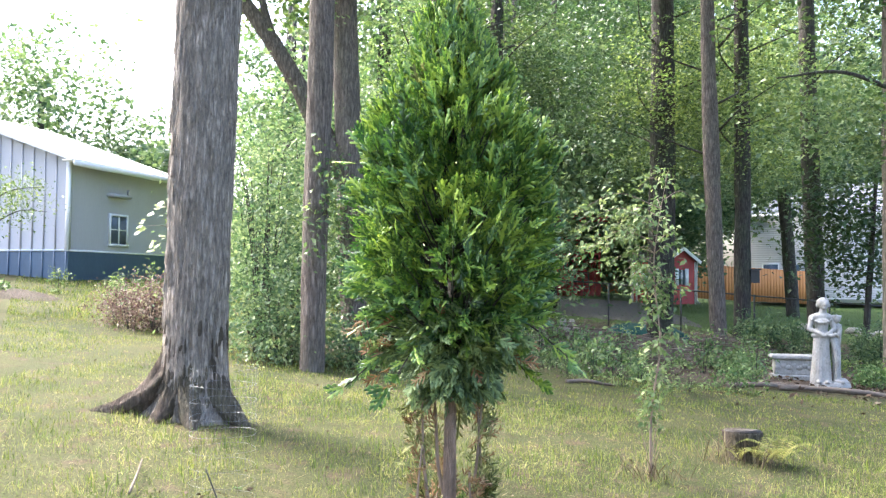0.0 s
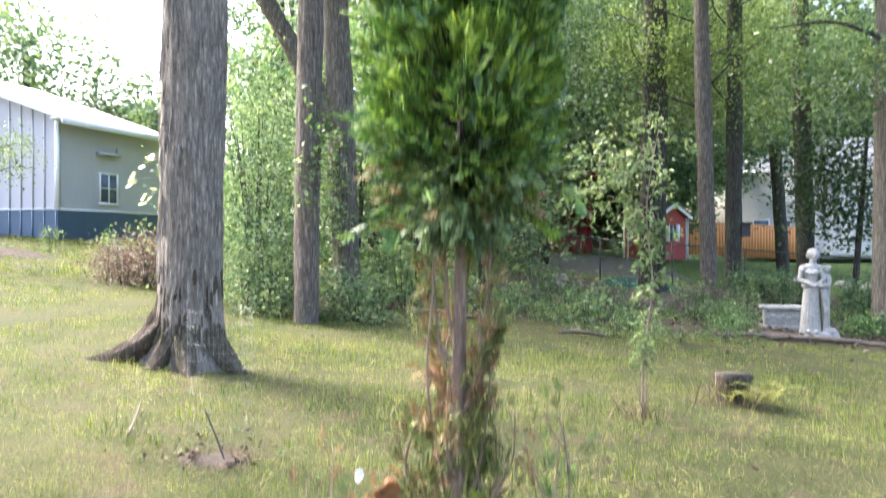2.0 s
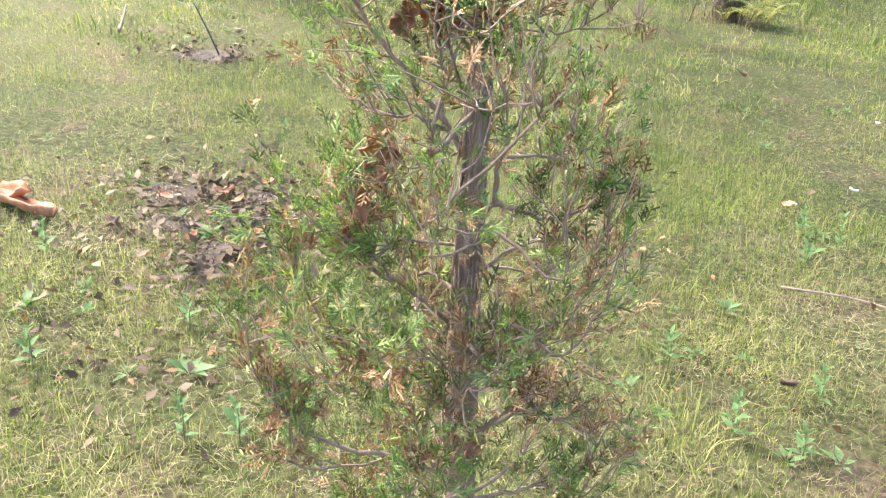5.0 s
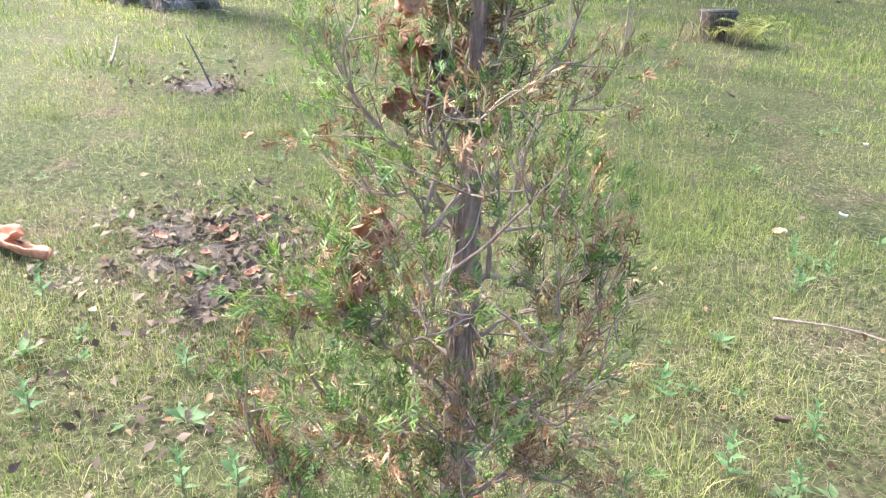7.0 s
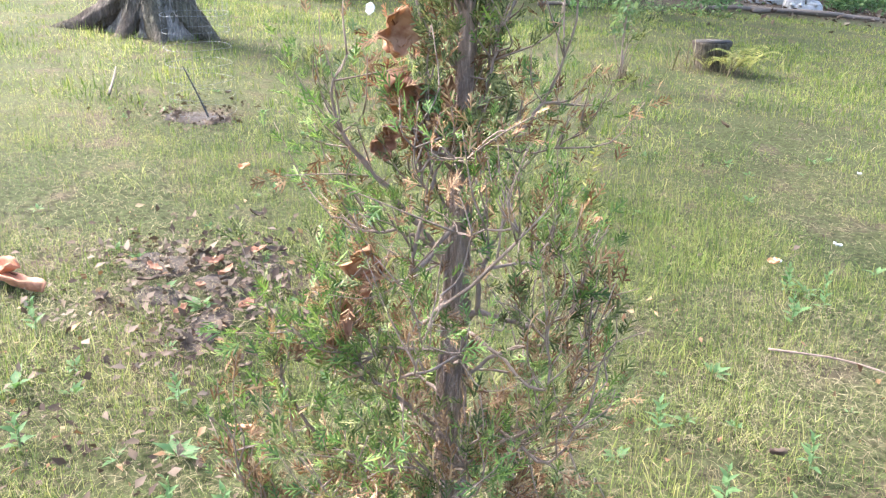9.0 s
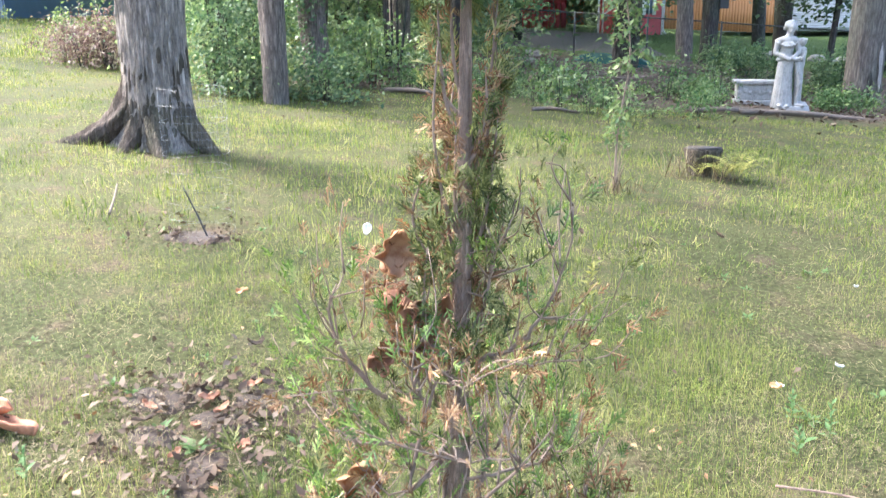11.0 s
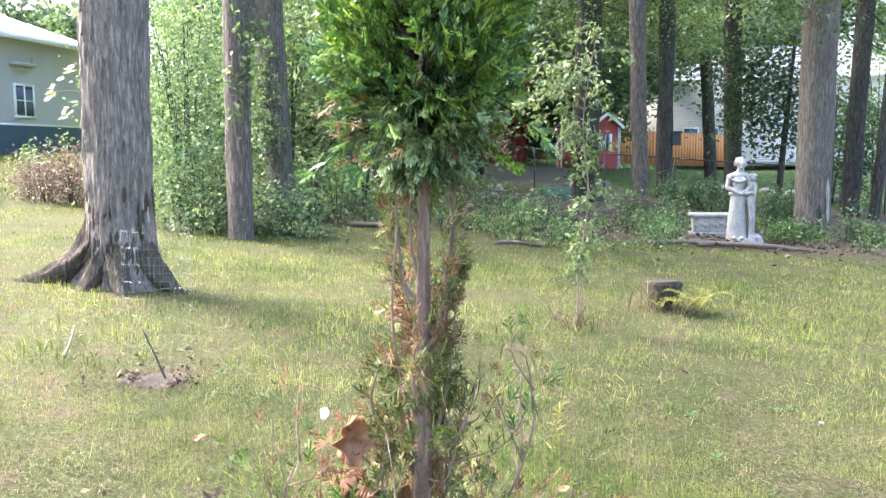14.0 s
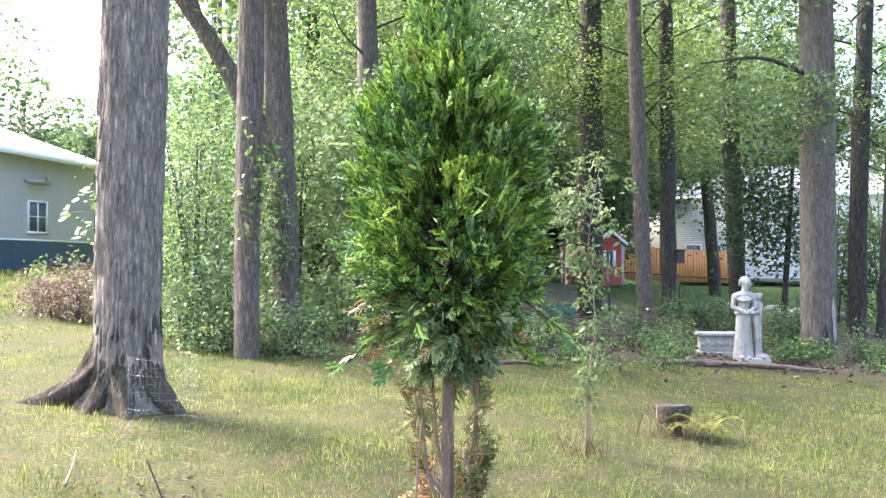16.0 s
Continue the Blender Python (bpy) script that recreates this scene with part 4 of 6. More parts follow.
# ---- neighbouring yard ----
def plank_fence(x0, y0, x1, y1, height, label):
    z0, z1 = float(lawn(x0, y0)), float(lawn(x1, y1))
    t = thing("wooden_fence", (x0, y0, z0), label, "fence")
    d = Vector((x1 - x0, y1 - y0))
    n = int(d.length / 0.2)
    t.rotation_euler = (0, 0, math.atan2(d.y, d.x))
    me = fast_mesh("board", *quads_box((0.0, 0, 0), (0.19, 0.025, height)), M_ORANGE)
    for k in range(n):
        b = new("board", me)
        b.parent = t
        b.location = (0.2 * k, rng.normal(0, 0.004), (z1 - z0) * k / n + rng.normal(0, 0.012))
    for h in (0.4, height - 0.3):
        part("rail", quads_box((0, 0.03, h + min(0, z1 - z0)), (d.length, 0.09, h + 0.09 + min(0, z1 - z0))), M_ORANGE, t)
plank_fence(8.9, 52.4, 17.8, 55.0, 2.05, "orange-stained board fence of a neighbouring yard")
plank_fence(-0.8, 50.0, 5.4, 51.0, 2.0, "orange-stained board fence of a neighbouring yard")

def shed(x, y, rot):
    t = thing("garden_shed", (x, y, float(lawn(x, y)) - 0.02), "red garden shed with white trim and a gabled roof", "shed")
    t.rotation_euler = (0, 0, radians(rot))
    W, L, H, P = 2.3, 2.2, 2.2, 2.8
    bm = bmesh.new()
    o = [(0, 0), (W, 0), (W, H), (W / 2, P), (0, H)]
    f = [bm.verts.new((a, 0, b)) for a, b in o]
    g = [bm.verts.new((a, L, b)) for a, b in o]
    bm.faces.new(f)
    bm.faces.new(g[::-1])
    for i in range(5):
        j = (i + 1) % 5
        bm.faces.new((f[j], f[i], g[i], g[j]))
    part("wall", bm, M_RED, t)
    ang = math.atan2(P - H, W / 2)
    for s in (0, 1):
        bm = box((-0.2, -0.18, 0), (W / 2 / math.cos(ang) + 0.0, L + 0.18, 0.07))
        bm.transform(Matrix.Translation((0, 0, H)) @ Matrix.Rotation(-ang, 4, "Y"))
        if s:
            bm.transform(Matrix.Translation((W, 0, 0)) @ Matrix.Diagonal((-1, 1, 1, 1)))
            bmesh.ops.reverse_faces(bm, faces=bm.faces[:])
        part("roof", bm, M_SHINGLE, t)
        bm = box((-0.22, -0.22, -0.06), (W / 2 / math.cos(ang), -0.18, 0.1))
        bm.transform(Matrix.Translation((0, 0, H)) @ Matrix.Rotation(-ang, 4, "Y"))
        if s:
            bm.transform(Matrix.Translation((W, 0, 0)) @ Matrix.Diagonal((-1, 1, 1, 1)))
            bmesh.ops.reverse_faces(bm, faces=bm.faces[:])
        part("fascia", bm, M_WHITE, t)
    for a in (-0.02, W - 0.08):
        part("corner_trim", quads_box((a, -0.03, 0), (a + 0.1, 0.0, H - 0.05)), M_WHITE, t)
    part("corner_trim", quads_box((-0.03, L - 0.1, 0), (0, L, H - 0.05)), M_WHITE, t)
    w = part("window", quads_box((0.95, -0.02, 1.0), (1.45, 0.0, 1.75)), M_GLASS, t)
    part("shutter", quads_box((0.68, -0.04, 0.95), (0.93, 0, 1.8)), M_WHITE, t)
    part("shutter", quads_box((1.47, -0.04, 0.95), (1.72, 0, 1.8)), M_WHITE, t)
    part("mullion", quads_box((1.18, -0.03, 1.0), (1.22, -0.02, 1.75)), M_WHITE, w)
    d = part("door", quads_box((-0.04, 0.3, 0.05), (0, 1.9, 1.85)), M_RED, t)
    for lo, hi in (((-0.06, 0.3, 0.05), (-0.04, 0.4, 1.85)), ((-0.06, 1.8, 0.05), (-0.04, 1.9, 1.85)), ((-0.06, 0.4, 1.75), (-0.04, 1.8, 1.85)), ((-0.06, 0.4, 0.9), (-0.04, 1.8, 0.98))):
        part("door_trim", quads_box(lo, hi), M_WHITE, d)
    for s in (1, -1):
        bm = box((-0.065, -0.75, -0.04), (-0.042, 0.75, 0.04))
        bm.transform(Matrix.Translation((0, 1.1, 1.36)) @ Matrix.Rotation(s * 0.47, 4, "X"))
        part("door_trim", bm, M_WHITE, d)
    part("downpipe", tube_mesh("downpipe", [tube(spline([(W + 0.15, -0.06, H - 0.05), (W + 0.05, -0.06, H - 0.3), (W + 0.03, -0.06, 0.3), (W + 0.25, -0.06, 0.05)], 14), [0.04, 0.04], 8)], M_WHITE), M_WHITE, t)
shed(6.85, 43.0, 42)

def house(x0, y0):
    z = float(lawn(x0, y0)) - 0.2
    t = thing("house", (x0, y0, z), "white lap-sided two-storey house with a grey shingle roof", "house")
    t.rotation_euler = (0, 0, radians(-15))
    W, D, H = 16.0, 9.0, 6.1
    part("wall", quads_box((0, 0, 0), (W, D, H)), M_SIDING, t)
    me = None
    for k in range(38):
        v, f = quads_box((-0.02, -0.03, 0), (W + 0.02, 0.0, 0.13))
        v[[0, 1], 1] -= 0.02
        if me is None:
            me = fast_mesh("siding_board", v, f, M_SIDING)
        b = new("siding_board", me)
        b.parent, b.location = t, (0, 0, 0.2 + 0.152 * k)
    bm = bmesh.new()
    vs = [bm.verts.new(p) for p in ((-0.6, -0.6, H), (W + 0.6, -0.6, H), (W + 0.6, D + 0.6, H), (-0.6, D + 0.6, H), (4.2, D / 2, H + 2.6), (W - 4.2, D / 2, H + 2.6))]
    for q in ((0, 1, 5, 4), (1, 2, 5), (2, 3, 4, 5), (3, 0, 4), (3, 2, 1, 0)):
        bm.faces.new([vs[i] for i in q])
    part("roof", bm, M_ROOF, t)
    part("eave", quads_box((-0.62, -0.62, H - 0.22), (W + 0.62, -0.58, H + 0.02)), M_WHITE, t)
    part("eave", quads_box((-0.62, -0.58, H - 0.22), (-0.58, D + 0.6, H + 0.02)), M_WHITE, t)
    for wx, wz in ((0.9, 1.3), (2.3, 1.3), (9.5, 1.3)):
        w = part("window", quads_box((wx, -0.07, wz), (wx + 0.95, -0.03, wz + 1.3)), M_GLASS, t)
        part("window_frame", quads_box((wx - 0.09, -0.09, wz - 0.09), (wx + 1.04, -0.06, wz)), M_WHITE, w)
        part("window_frame", quads_box((wx - 0.09, -0.09, wz + 1.3), (wx + 1.04, -0.06, wz + 1.39)), M_WHITE, w)
        part("window_frame", quads_box((wx - 0.09, -0.09, wz), (wx, -0.06, wz + 1.3)), M_WHITE, w)
        part("window_frame", quads_box((wx + 0.95, -0.09, wz), (wx + 1.04, -0.06, wz + 1.3)), M_WHITE, w)
house(15.6, 62.0)

def deck_house():
    x, y = 0.6, 46.5
    z = float(lawn(x, y))
    t = thing("wooden_deck", (x, y, z), "dark red wooden deck with steps, railing and a roof", "deck")
    part("platform", quads_box((-0.4, 0, 1.0), (3.3, 2.6, 1.14)), M_RED, t)
    for k in range(12):
        part("skirt_board", quads_box((-0.38 + 0.31 * k, -0.03, -0.3), (-0.1 + 0.31 * k, 0.0, 1.0)), M_RED, t)
    for a in (-0.4, 0.8, 2.0, 3.2):
        part("post", quads_box((a, 0, -0.2), (a + 0.12, 0.12, 3.9)), M_RED, t)
    part("back_wall", quads_box((-0.4, 2.45, 1.1), (3.3, 2.6, 3.9)), M_RED, t)
    part("roof", quads_box((-0.8, -0.4, 3.9), (3.7, 2.9, 4.08)), M_SHINGLE, t)
    part("fascia", quads_box((-0.8, -0.44, 3.72), (3.7, -0.4, 4.06)), M_RED, t)
    for a, b in ((-0.4, 1.6), (2.7, 3.3)):
        part("rail", quads_box((a, -0.03, 1.95), (b, 0.03, 2.05)), M_RED, t)
        for k in range(int((b - a) / 0.2)):
            part("baluster", quads_box((a + 0.1 + 0.2 * k, -0.02, 1.14), (a + 0.15 + 0.2 * k, 0.02, 1.95)), M_RED, t)
    for k in range(6):
        part("step", quads_box((1.75, -1.6 + 0.26 * k, 0.1 + 0.17 * k), (2.6, -1.3 + 0.26 * k, 0.14 + 0.17 * k)), M_LOG, t)
    for a in (1.7, 2.6):
        bm = box((a, -1.75, -0.05), (a + 0.05, 0.05, 0.12))
        for v in bm.verts:
            v.co.z += 0.62 * (v.co.y + 1.75)
        part("stringer", bm, M_LOG, t)
deck_house()

# chain-link fence
def chain_fence():
    t = thing("chain_link_fence", (0, 26.8, 0), "dark chain-link fence with a top rail", "fence")
    xs = np.arange(-6.2, 15.9, 2.2)
    top = [(x, 0, float(lawn(x, 26.8)) + 1.3) for x in xs]
    for (x, _, z) in top:
        part("post", tube_mesh("post", [tube([(x, 0, z - 1.5), (x, 0, z + 0.04)], [0.028, 0.028], 8)], M_DARK), M_DARK, t)
    for a, b in zip(top, top[1:]):
        part("rail", tube_mesh("rail", [tube([a, b], [0.022, 0.022], 8)], M_DARK), M_DARK, t)
    v, f = [], []
    for x in np.arange(-6.2, 15.8, 0.075):
        for s in (1, -1):
            # one slanting wire from the ground to the rail
            x1 = x + s * 1.25
            if not -6.2 <= x1 <= 15.8:
                continue
            z0, z1 = float(lawn(x, 26.8)) + 0.03, float(lawn(x1, 26.8)) + 1.28
            k = len(v)
            v += [(x - 0.002, 0, z0), (x + 0.002, 0, z0), (x1 + 0.002, 0, z1), (x1 - 0.002, 0, z1)]
            f.append((k, k + 1, k + 2, k + 3))
    part("mesh", (np.array(v), np.array(f)), M_DARK, t, kind="stuff")
chain_fence()

# box on the tree trunk
bx = thing("birdhouse", (6.46, 24.62, 1.5), "small black box hung on a tree trunk", "birdhouse")
part("body", box((-0.12, -0.1, 0), (0.12, 0.12, 0.36), 0.01), M_DARK, bx)
part("roof", box((-0.16, -0.16, 0.36), (0.16, 0.14, 0.4), 0.01), M_DARK, bx)

# green tarpaulin and brushwood
def tarp():
    n, m = 26, 12
    v = []
    for i in range(m):
        for j in range(n):
            x, y = 2.45 + 2.2 * j / (n - 1), 24.2 + 1.1 * i / (m - 1)
            e = math.sin(math.pi * i / (m - 1)) ** 0.6 * math.sin(math.pi * j / (n - 1)) ** 0.35
            v.append((x, y, float(lawn(x, y)) + 0.3 * e + 0.09 * noise.noise((x * 3, y * 3, 1)) * e + 0.01))
    a = np.array([i * n + j for i in range(m - 1) for j in range(n - 1)])
    solo("tarpaulin", (np.array(v), np.stack([a, a + 1, a + n + 1, a + n], 1)), M_TARP, label="rumpled dark green tarpaulin lying on the ground", category="tarpaulin", smooth=True)
tarp()

def brush_pile(cx, cy, w, d, h, count, label):
    z = float(lawn(cx, cy))
    t = thing("brush_pile", (cx, cy, z), label, "brush pile")
    tubes = []
    for k in range(count):
        a, b = rng.uniform(-w, w), rng.uniform(-d, d)
        top = h * max(0.1, 1 - (a / w) ** 2)
        ang, ln = rng.uniform(0, 3.14), rng.uniform(0.3, 0.9)
        zz = rng.uniform(0.0, top)
        p0 = (a - math.cos(ang) * ln, b - math.sin(ang) * ln * 0.6, max(0, zz + rng.normal(0, .08)))
        p1 = (a + math.cos(ang) * ln, b + math.sin(ang) * ln * 0.6, max(0, zz + rng.normal(0, .08)))
        mid = tuple((p0[i] + p1[i]) / 2 + rng.normal(0, 0.04) for i in range(3))
        tubes.append(tube(spline([p0, mid, p1], 6), [rng.uniform(0.008, 0.022), 0.005], 5))
    part("brushwood", tube_mesh("brushwood", tubes, M_LOG), M_LOG, t, kind="stuff")
brush_pile(4.4, 20.0, 1.3, 0.6, 0.45, 90, "pile of dark brushwood and twigs under the trees")
brush_pile(1.3, 21.5, 1.2, 0.6, 0.5, 70, "pile of dark brushwood and twigs under the trees")
brush_pile(-1.7, 17.2, 0.8, 0.5, 0.3, 50, "pile of dark brushwood and twigs under the trees")
brush_pile(-0.4, 19.0, 1.0, 0.6, 0.35, 60, "pile of dark brushwood and twigs under the trees")

for x, y in ((2.6, 20.4), (3.3, 18.6), (5.3, 21.2), (1.9, 18.3), (-2.9, 19.4)):
    brush_pile(x, y, 0.9, 0.5, 0.32, 60, "pile of dark brushwood and twigs under the trees")

# firewood by a trunk, and a bare trodden strip in the neighbouring yard
for k, (x, h) in enumerate(((0.95, 0.1), (1.18, 0.1), (1.42, 0.1), (1.06, 0.28), (1.3, 0.28))):
    o = thing("firewood_log", (x, 23.2, float(lawn(x, 23.2)) + h), "pale weathered split log in a small stack", "log", "firewood stack")
    part("body", tube_mesh("body", [tube([(0, 0, 0), (0.02, 0.5, 0.0)], [0.1, 0.09], 12, 0.1, 0.3, None, k)], M_BARK_PALE), M_BARK_PALE, o)
def dirt_strip():
    v, n = [], 24
    for i in range(n):
        for j in range(9):
            x = 0.2 + 6.0 * i / (n - 1)
            y = 29.0 + 14.0 * j / 8 + 0.8 * noise.noise((x * 0.7, j * 1.3, 2.0))
            edge = i in (0, n - 1) or j in (0, 8)
            v.append((x + 0.3 * noise.noise((x, y, 1.0)), y, float(lawn(x, y)) + (-0.03 if edge else 0.02)))
    a = np.array([i * 9 + j for i in range(n - 1) for j in range(8)])
    solo("bare_dirt", (np.array(v), np.stack([a, a + 9, a + 10, a + 1], 1)), M_DIRT, label="pale trodden dirt before the red deck", category="dirt", kind="stuff", smooth=True)
dirt_strip()

# logs edging the lawn
def log(p0, p1, r, label):
    a, b = Vector(p0), Vector(p1)
    o = thing("log", a, label, "log")
    d = b - a
    pts = [Vector((0, 0, 0)), d * 0.3 + Vector((0, 0.07, 0.02)), d * 0.55 + Vector((0, -0.04, 0.03)), d * 0.8 + Vector((0, 0.05, 0.0)), d]
    part("body", tube_mesh("body", [tube(spline(pts, 40), [r, r * 0.9, r * 0.6], 12, 0.15, 0.4, None, seed=p0[0])], M_LOG), M_LOG, o)
def on(x, y, h=0.0):
    return (x, y, float(lawn(x, y)) + h)
for p0, p1, r, lab in [((4.5, 15.25), (6.75, 15.5), 0.05, "weathered dark log edging the lawn"), ((3.5, 14.75), (4.9, 15.6), 0.042, "weathered dark log edging the lawn"), ((4.1, 15.5), (5.6, 15.75), 0.035, "crooked dead branch at the lawn edge"),
                       ((0.75, 13.2), (1.5, 13.3), 0.03, "crooked dead branch at the lawn edge"), ((-1.7, 14.6), (-0.5, 14.3), 0.045, "crooked dead branch at the lawn edge")]:
    log(on(*p0, r * 0.7), on(*p1, r * 0.7), r, lab)

# ---- statue and trough ----
def statue():
    bm = bmesh.new()
    def ball(c, r, s=(1, 1, 1), rot=(0, 0, 0)):
        m = Matrix.LocRotScale(c, Euler([radians(a) for a in rot]), Vector(s) * r)
        bmesh.ops.create_icosphere(bm, subdivisions=3, radius=1, matrix=m)
    def limb(a, b, r0, r1):
        a, b = Vector(a), Vector(b)
        m = Matrix.Translation((a + b) / 2) @ (b - a).to_track_quat("Z", "Y").to_matrix().to_4x4()
        bmesh.ops.create_cone(bm, cap_ends=True, segments=20, radius1=r0, radius2=r1, depth=(b - a).length, matrix=m)
        ball(a, r0)
        ball(b, r1)
    # plinth
    bmesh.ops.create_cone(bm, cap_ends=True, segments=28, radius1=0.33, radius2=0.3, depth=0.09, matrix=Matrix.Translation((0.08, 0, 0.045)) @ Matrix.Diagonal((1.1, 0.75, 1, 1)))
    # draped skirt of the large figure, with hanging folds
    limb((-0.08, 0, 0.08), (-0.07, 0, 0.98), 0.145, 0.12)
    limb((-0.17, -0.02, 0.08), (-0.12, -0.02, 0.93), 0.07, 0.08)
    limb((0.04, -0.09, 0.1), (-0.01, -0.06, 0.62), 0.07, 0.085)
    limb((-0.01, -0.06, 0.62), (-0.02, -0.03, 0.95), 0.085, 0.1)
    for k in range(11):
        a = math.pi * (1.0 + 0.1 * k)
        limb((-0.08 + 0.165 * math.cos(a), 0.16 * math.sin(a), 0.07), (-0.07 + 0.115 * math.cos(a + 0.15), 0.115 * math.sin(a + 0.15), 0.95), 0.026, 0.012)
    ball((-0.12, -0.17, 0.1), 0.055, (0.8, 1.5, 0.6))
    ball((0.02, -0.2, 0.1), 0.05, (0.8, 1.5, 0.6))
    # gathered cloth at the hips
    for k in range(8):
        a = math.pi * (0.95 + 0.15 * k)
        ball((-0.06 + 0.13 * math.cos(a), 0.11 * math.sin(a), 0.95 + 0.02 * math.sin(5 * k)), 0.05, (1.1, 0.8, 0.6))
    # torso, bust, shoulders, neck
    limb((-0.07, 0, 0.98), (-0.055, 0.0, 1.2), 0.105, 0.125)
    ball((-0.05, 0, 1.29), 0.17, (1.08, 0.6, 0.5))
    ball((-0.1, -0.08, 1.2), 0.062)
    ball((0.0, -0.085, 1.2), 0.062)
    limb((-0.045, 0.0, 1.32), (-0.03, -0.02, 1.45), 0.072, 0.06)
    # head turned aside, full wavy hair gathered at the nape
    ball((-0.015, -0.045, 1.52), 0.09, (0.84, 0.98, 1.16), (8, 0, 25))
    ball((-0.035, 0.005, 1.555), 0.114, (0.98, 1.05, 0.88))
    ball((-0.08, 0.07, 1.52), 0.065)
    ball((-0.12, 0.02, 1.5), 0.04)
    ball((0.06, 0.02, 1.5), 0.04)
    ball((-0.0, -0.135, 1.53), 0.016, (0.8, 1, 1.8))
    ball((-0.01, -0.1, 1.455), 0.035)
    for k in range(13):
        a = -0.15 + 0.26 * k
        ball((-0.03 + 0.088 * math.cos(a), -0.03 - 0.012 * (k % 2), 1.545 + 0.085 * math.sin(a)), 0.024)
    # puffed sleeves and arms meeting at the waist
    ball((-0.22, 0, 1.25), 0.075, (0.9, 1, 1.1))
    limb((-0.22, 0, 1.26), (-0.265, -0.04, 1.06), 0.06, 0.046)
    limb((-0.265, -0.04, 1.06), (-0.06, -0.17, 0.97), 0.044, 0.033)
    limb((0.1, 0, 1.27), (0.15, -0.07, 1.07), 0.055, 0.042)
    limb((0.15, -0.07, 1.07), (0.05, -0.17, 0.99), 0.042, 0.033)
    for k in range(6):
        ball((-0.06 + 0.045 * k, -0.17 - 0.01 * (k % 2), 0.96 + 0.015 * math.sin(4 * k)), 0.036)
    for k in range(7):
        q = k / 6
        ball((-0.22 + 0.32 * q, -0.11 - 0.03 * math.sin(3.1 * q), 1.24 - 0.06 * math.sin(3.1 * q)), 0.026)
    # smaller companion figure leaning at her side
    limb((0.2, 0.03, 0.08), (0.18, 0.03, 0.8), 0.07, 0.085)
    limb((0.18, 0.0, 0.8), (0.2, 0.0, 1.1), 0.085, 0.085)
    ball((0.2, -0.03, 1.26), 0.07, (0.95, 1, 1.12))
    for k in range(7):
        ball((0.2 + 0.055 * math.cos(0.9 * k), -0.025 + 0.05 * math.sin(0.9 * k), 1.3 + 0.018 * math.sin(3 * k)), 0.03)
    limb((0.25, -0.05, 1.07), (0.22, -0.12, 0.93), 0.038, 0.03)
    for k in range(6):
        ball((0.24 + 0.015 * math.sin(3 * k), -0.02, 0.86 + 0.055 * k), 0.032)
    limb((0.15, -0.09, 0.86), (0.2, -0.15, 0.52), 0.066, 0.05)
    limb((0.2, -0.15, 0.52), (0.17, -0.12, 0.16), 0.048, 0.034)
    limb((0.17, -0.13, 0.12), (0.3, -0.19, 0.11), 0.038, 0.03)
    ball((0.28, -0.02, 0.12), 0.09, (1.1, 1, 0.6))
    ball((0.34, -0.08, 0.1), 0.05, (1.2, 1, 0.6))
    ob = solo("statue", bm, M_STONE, on(5.66, 16.45), "weathered white garden statue of two draped standing figures", "statue", smooth=True)
    ob.rotation_euler = (0, 0, radians(-14))
    r = ob.modifiers.new("remesh", "REMESH")
    r.mode, r.voxel_size, r.use_smooth_shade = "VOXEL", 0.011, True
    s = ob.modifiers.new("smooth", "SMOOTH")
    s.factor, s.iterations = 0.5, 2
statue()

def trough():
    t = thing("stone_trough", on(5.38, 17.5), "white carved stone trough with a projecting rim", "planter")
    t.rotation_euler = (0, 0, radians(-8))
    part("body", box((-0.36, -0.2, 0.06), (0.36, 0.2, 0.38), 0.03), M_STONE, t)
    part("foot", box((-0.41, -0.25, -0.04), (0.41, 0.25, 0.07), 0.025), M_STONE, t)
    part("rim", box((-0.42, -0.26, 0.38), (0.42, 0.26, 0.45), 0.02), M_STONE, t)
    for k in range(7):
        bm = bmesh.new()
        bmesh.ops.create_icosphere(bm, subdivisions=2, radius=1, matrix=Matrix.Translation((-0.3 + 0.1 * k, -0.2, 0.21 + 0.04 * (k % 2))) @ Matrix.Diagonal((0.06, 0.025, 0.05, 1)))
        part("ornament", bm, M_STONE, t, smooth=True)
trough()

# ---- young conifer ----
ARB = np.array([0.13, 0.93, float(lawn(0.13, 0.93))])

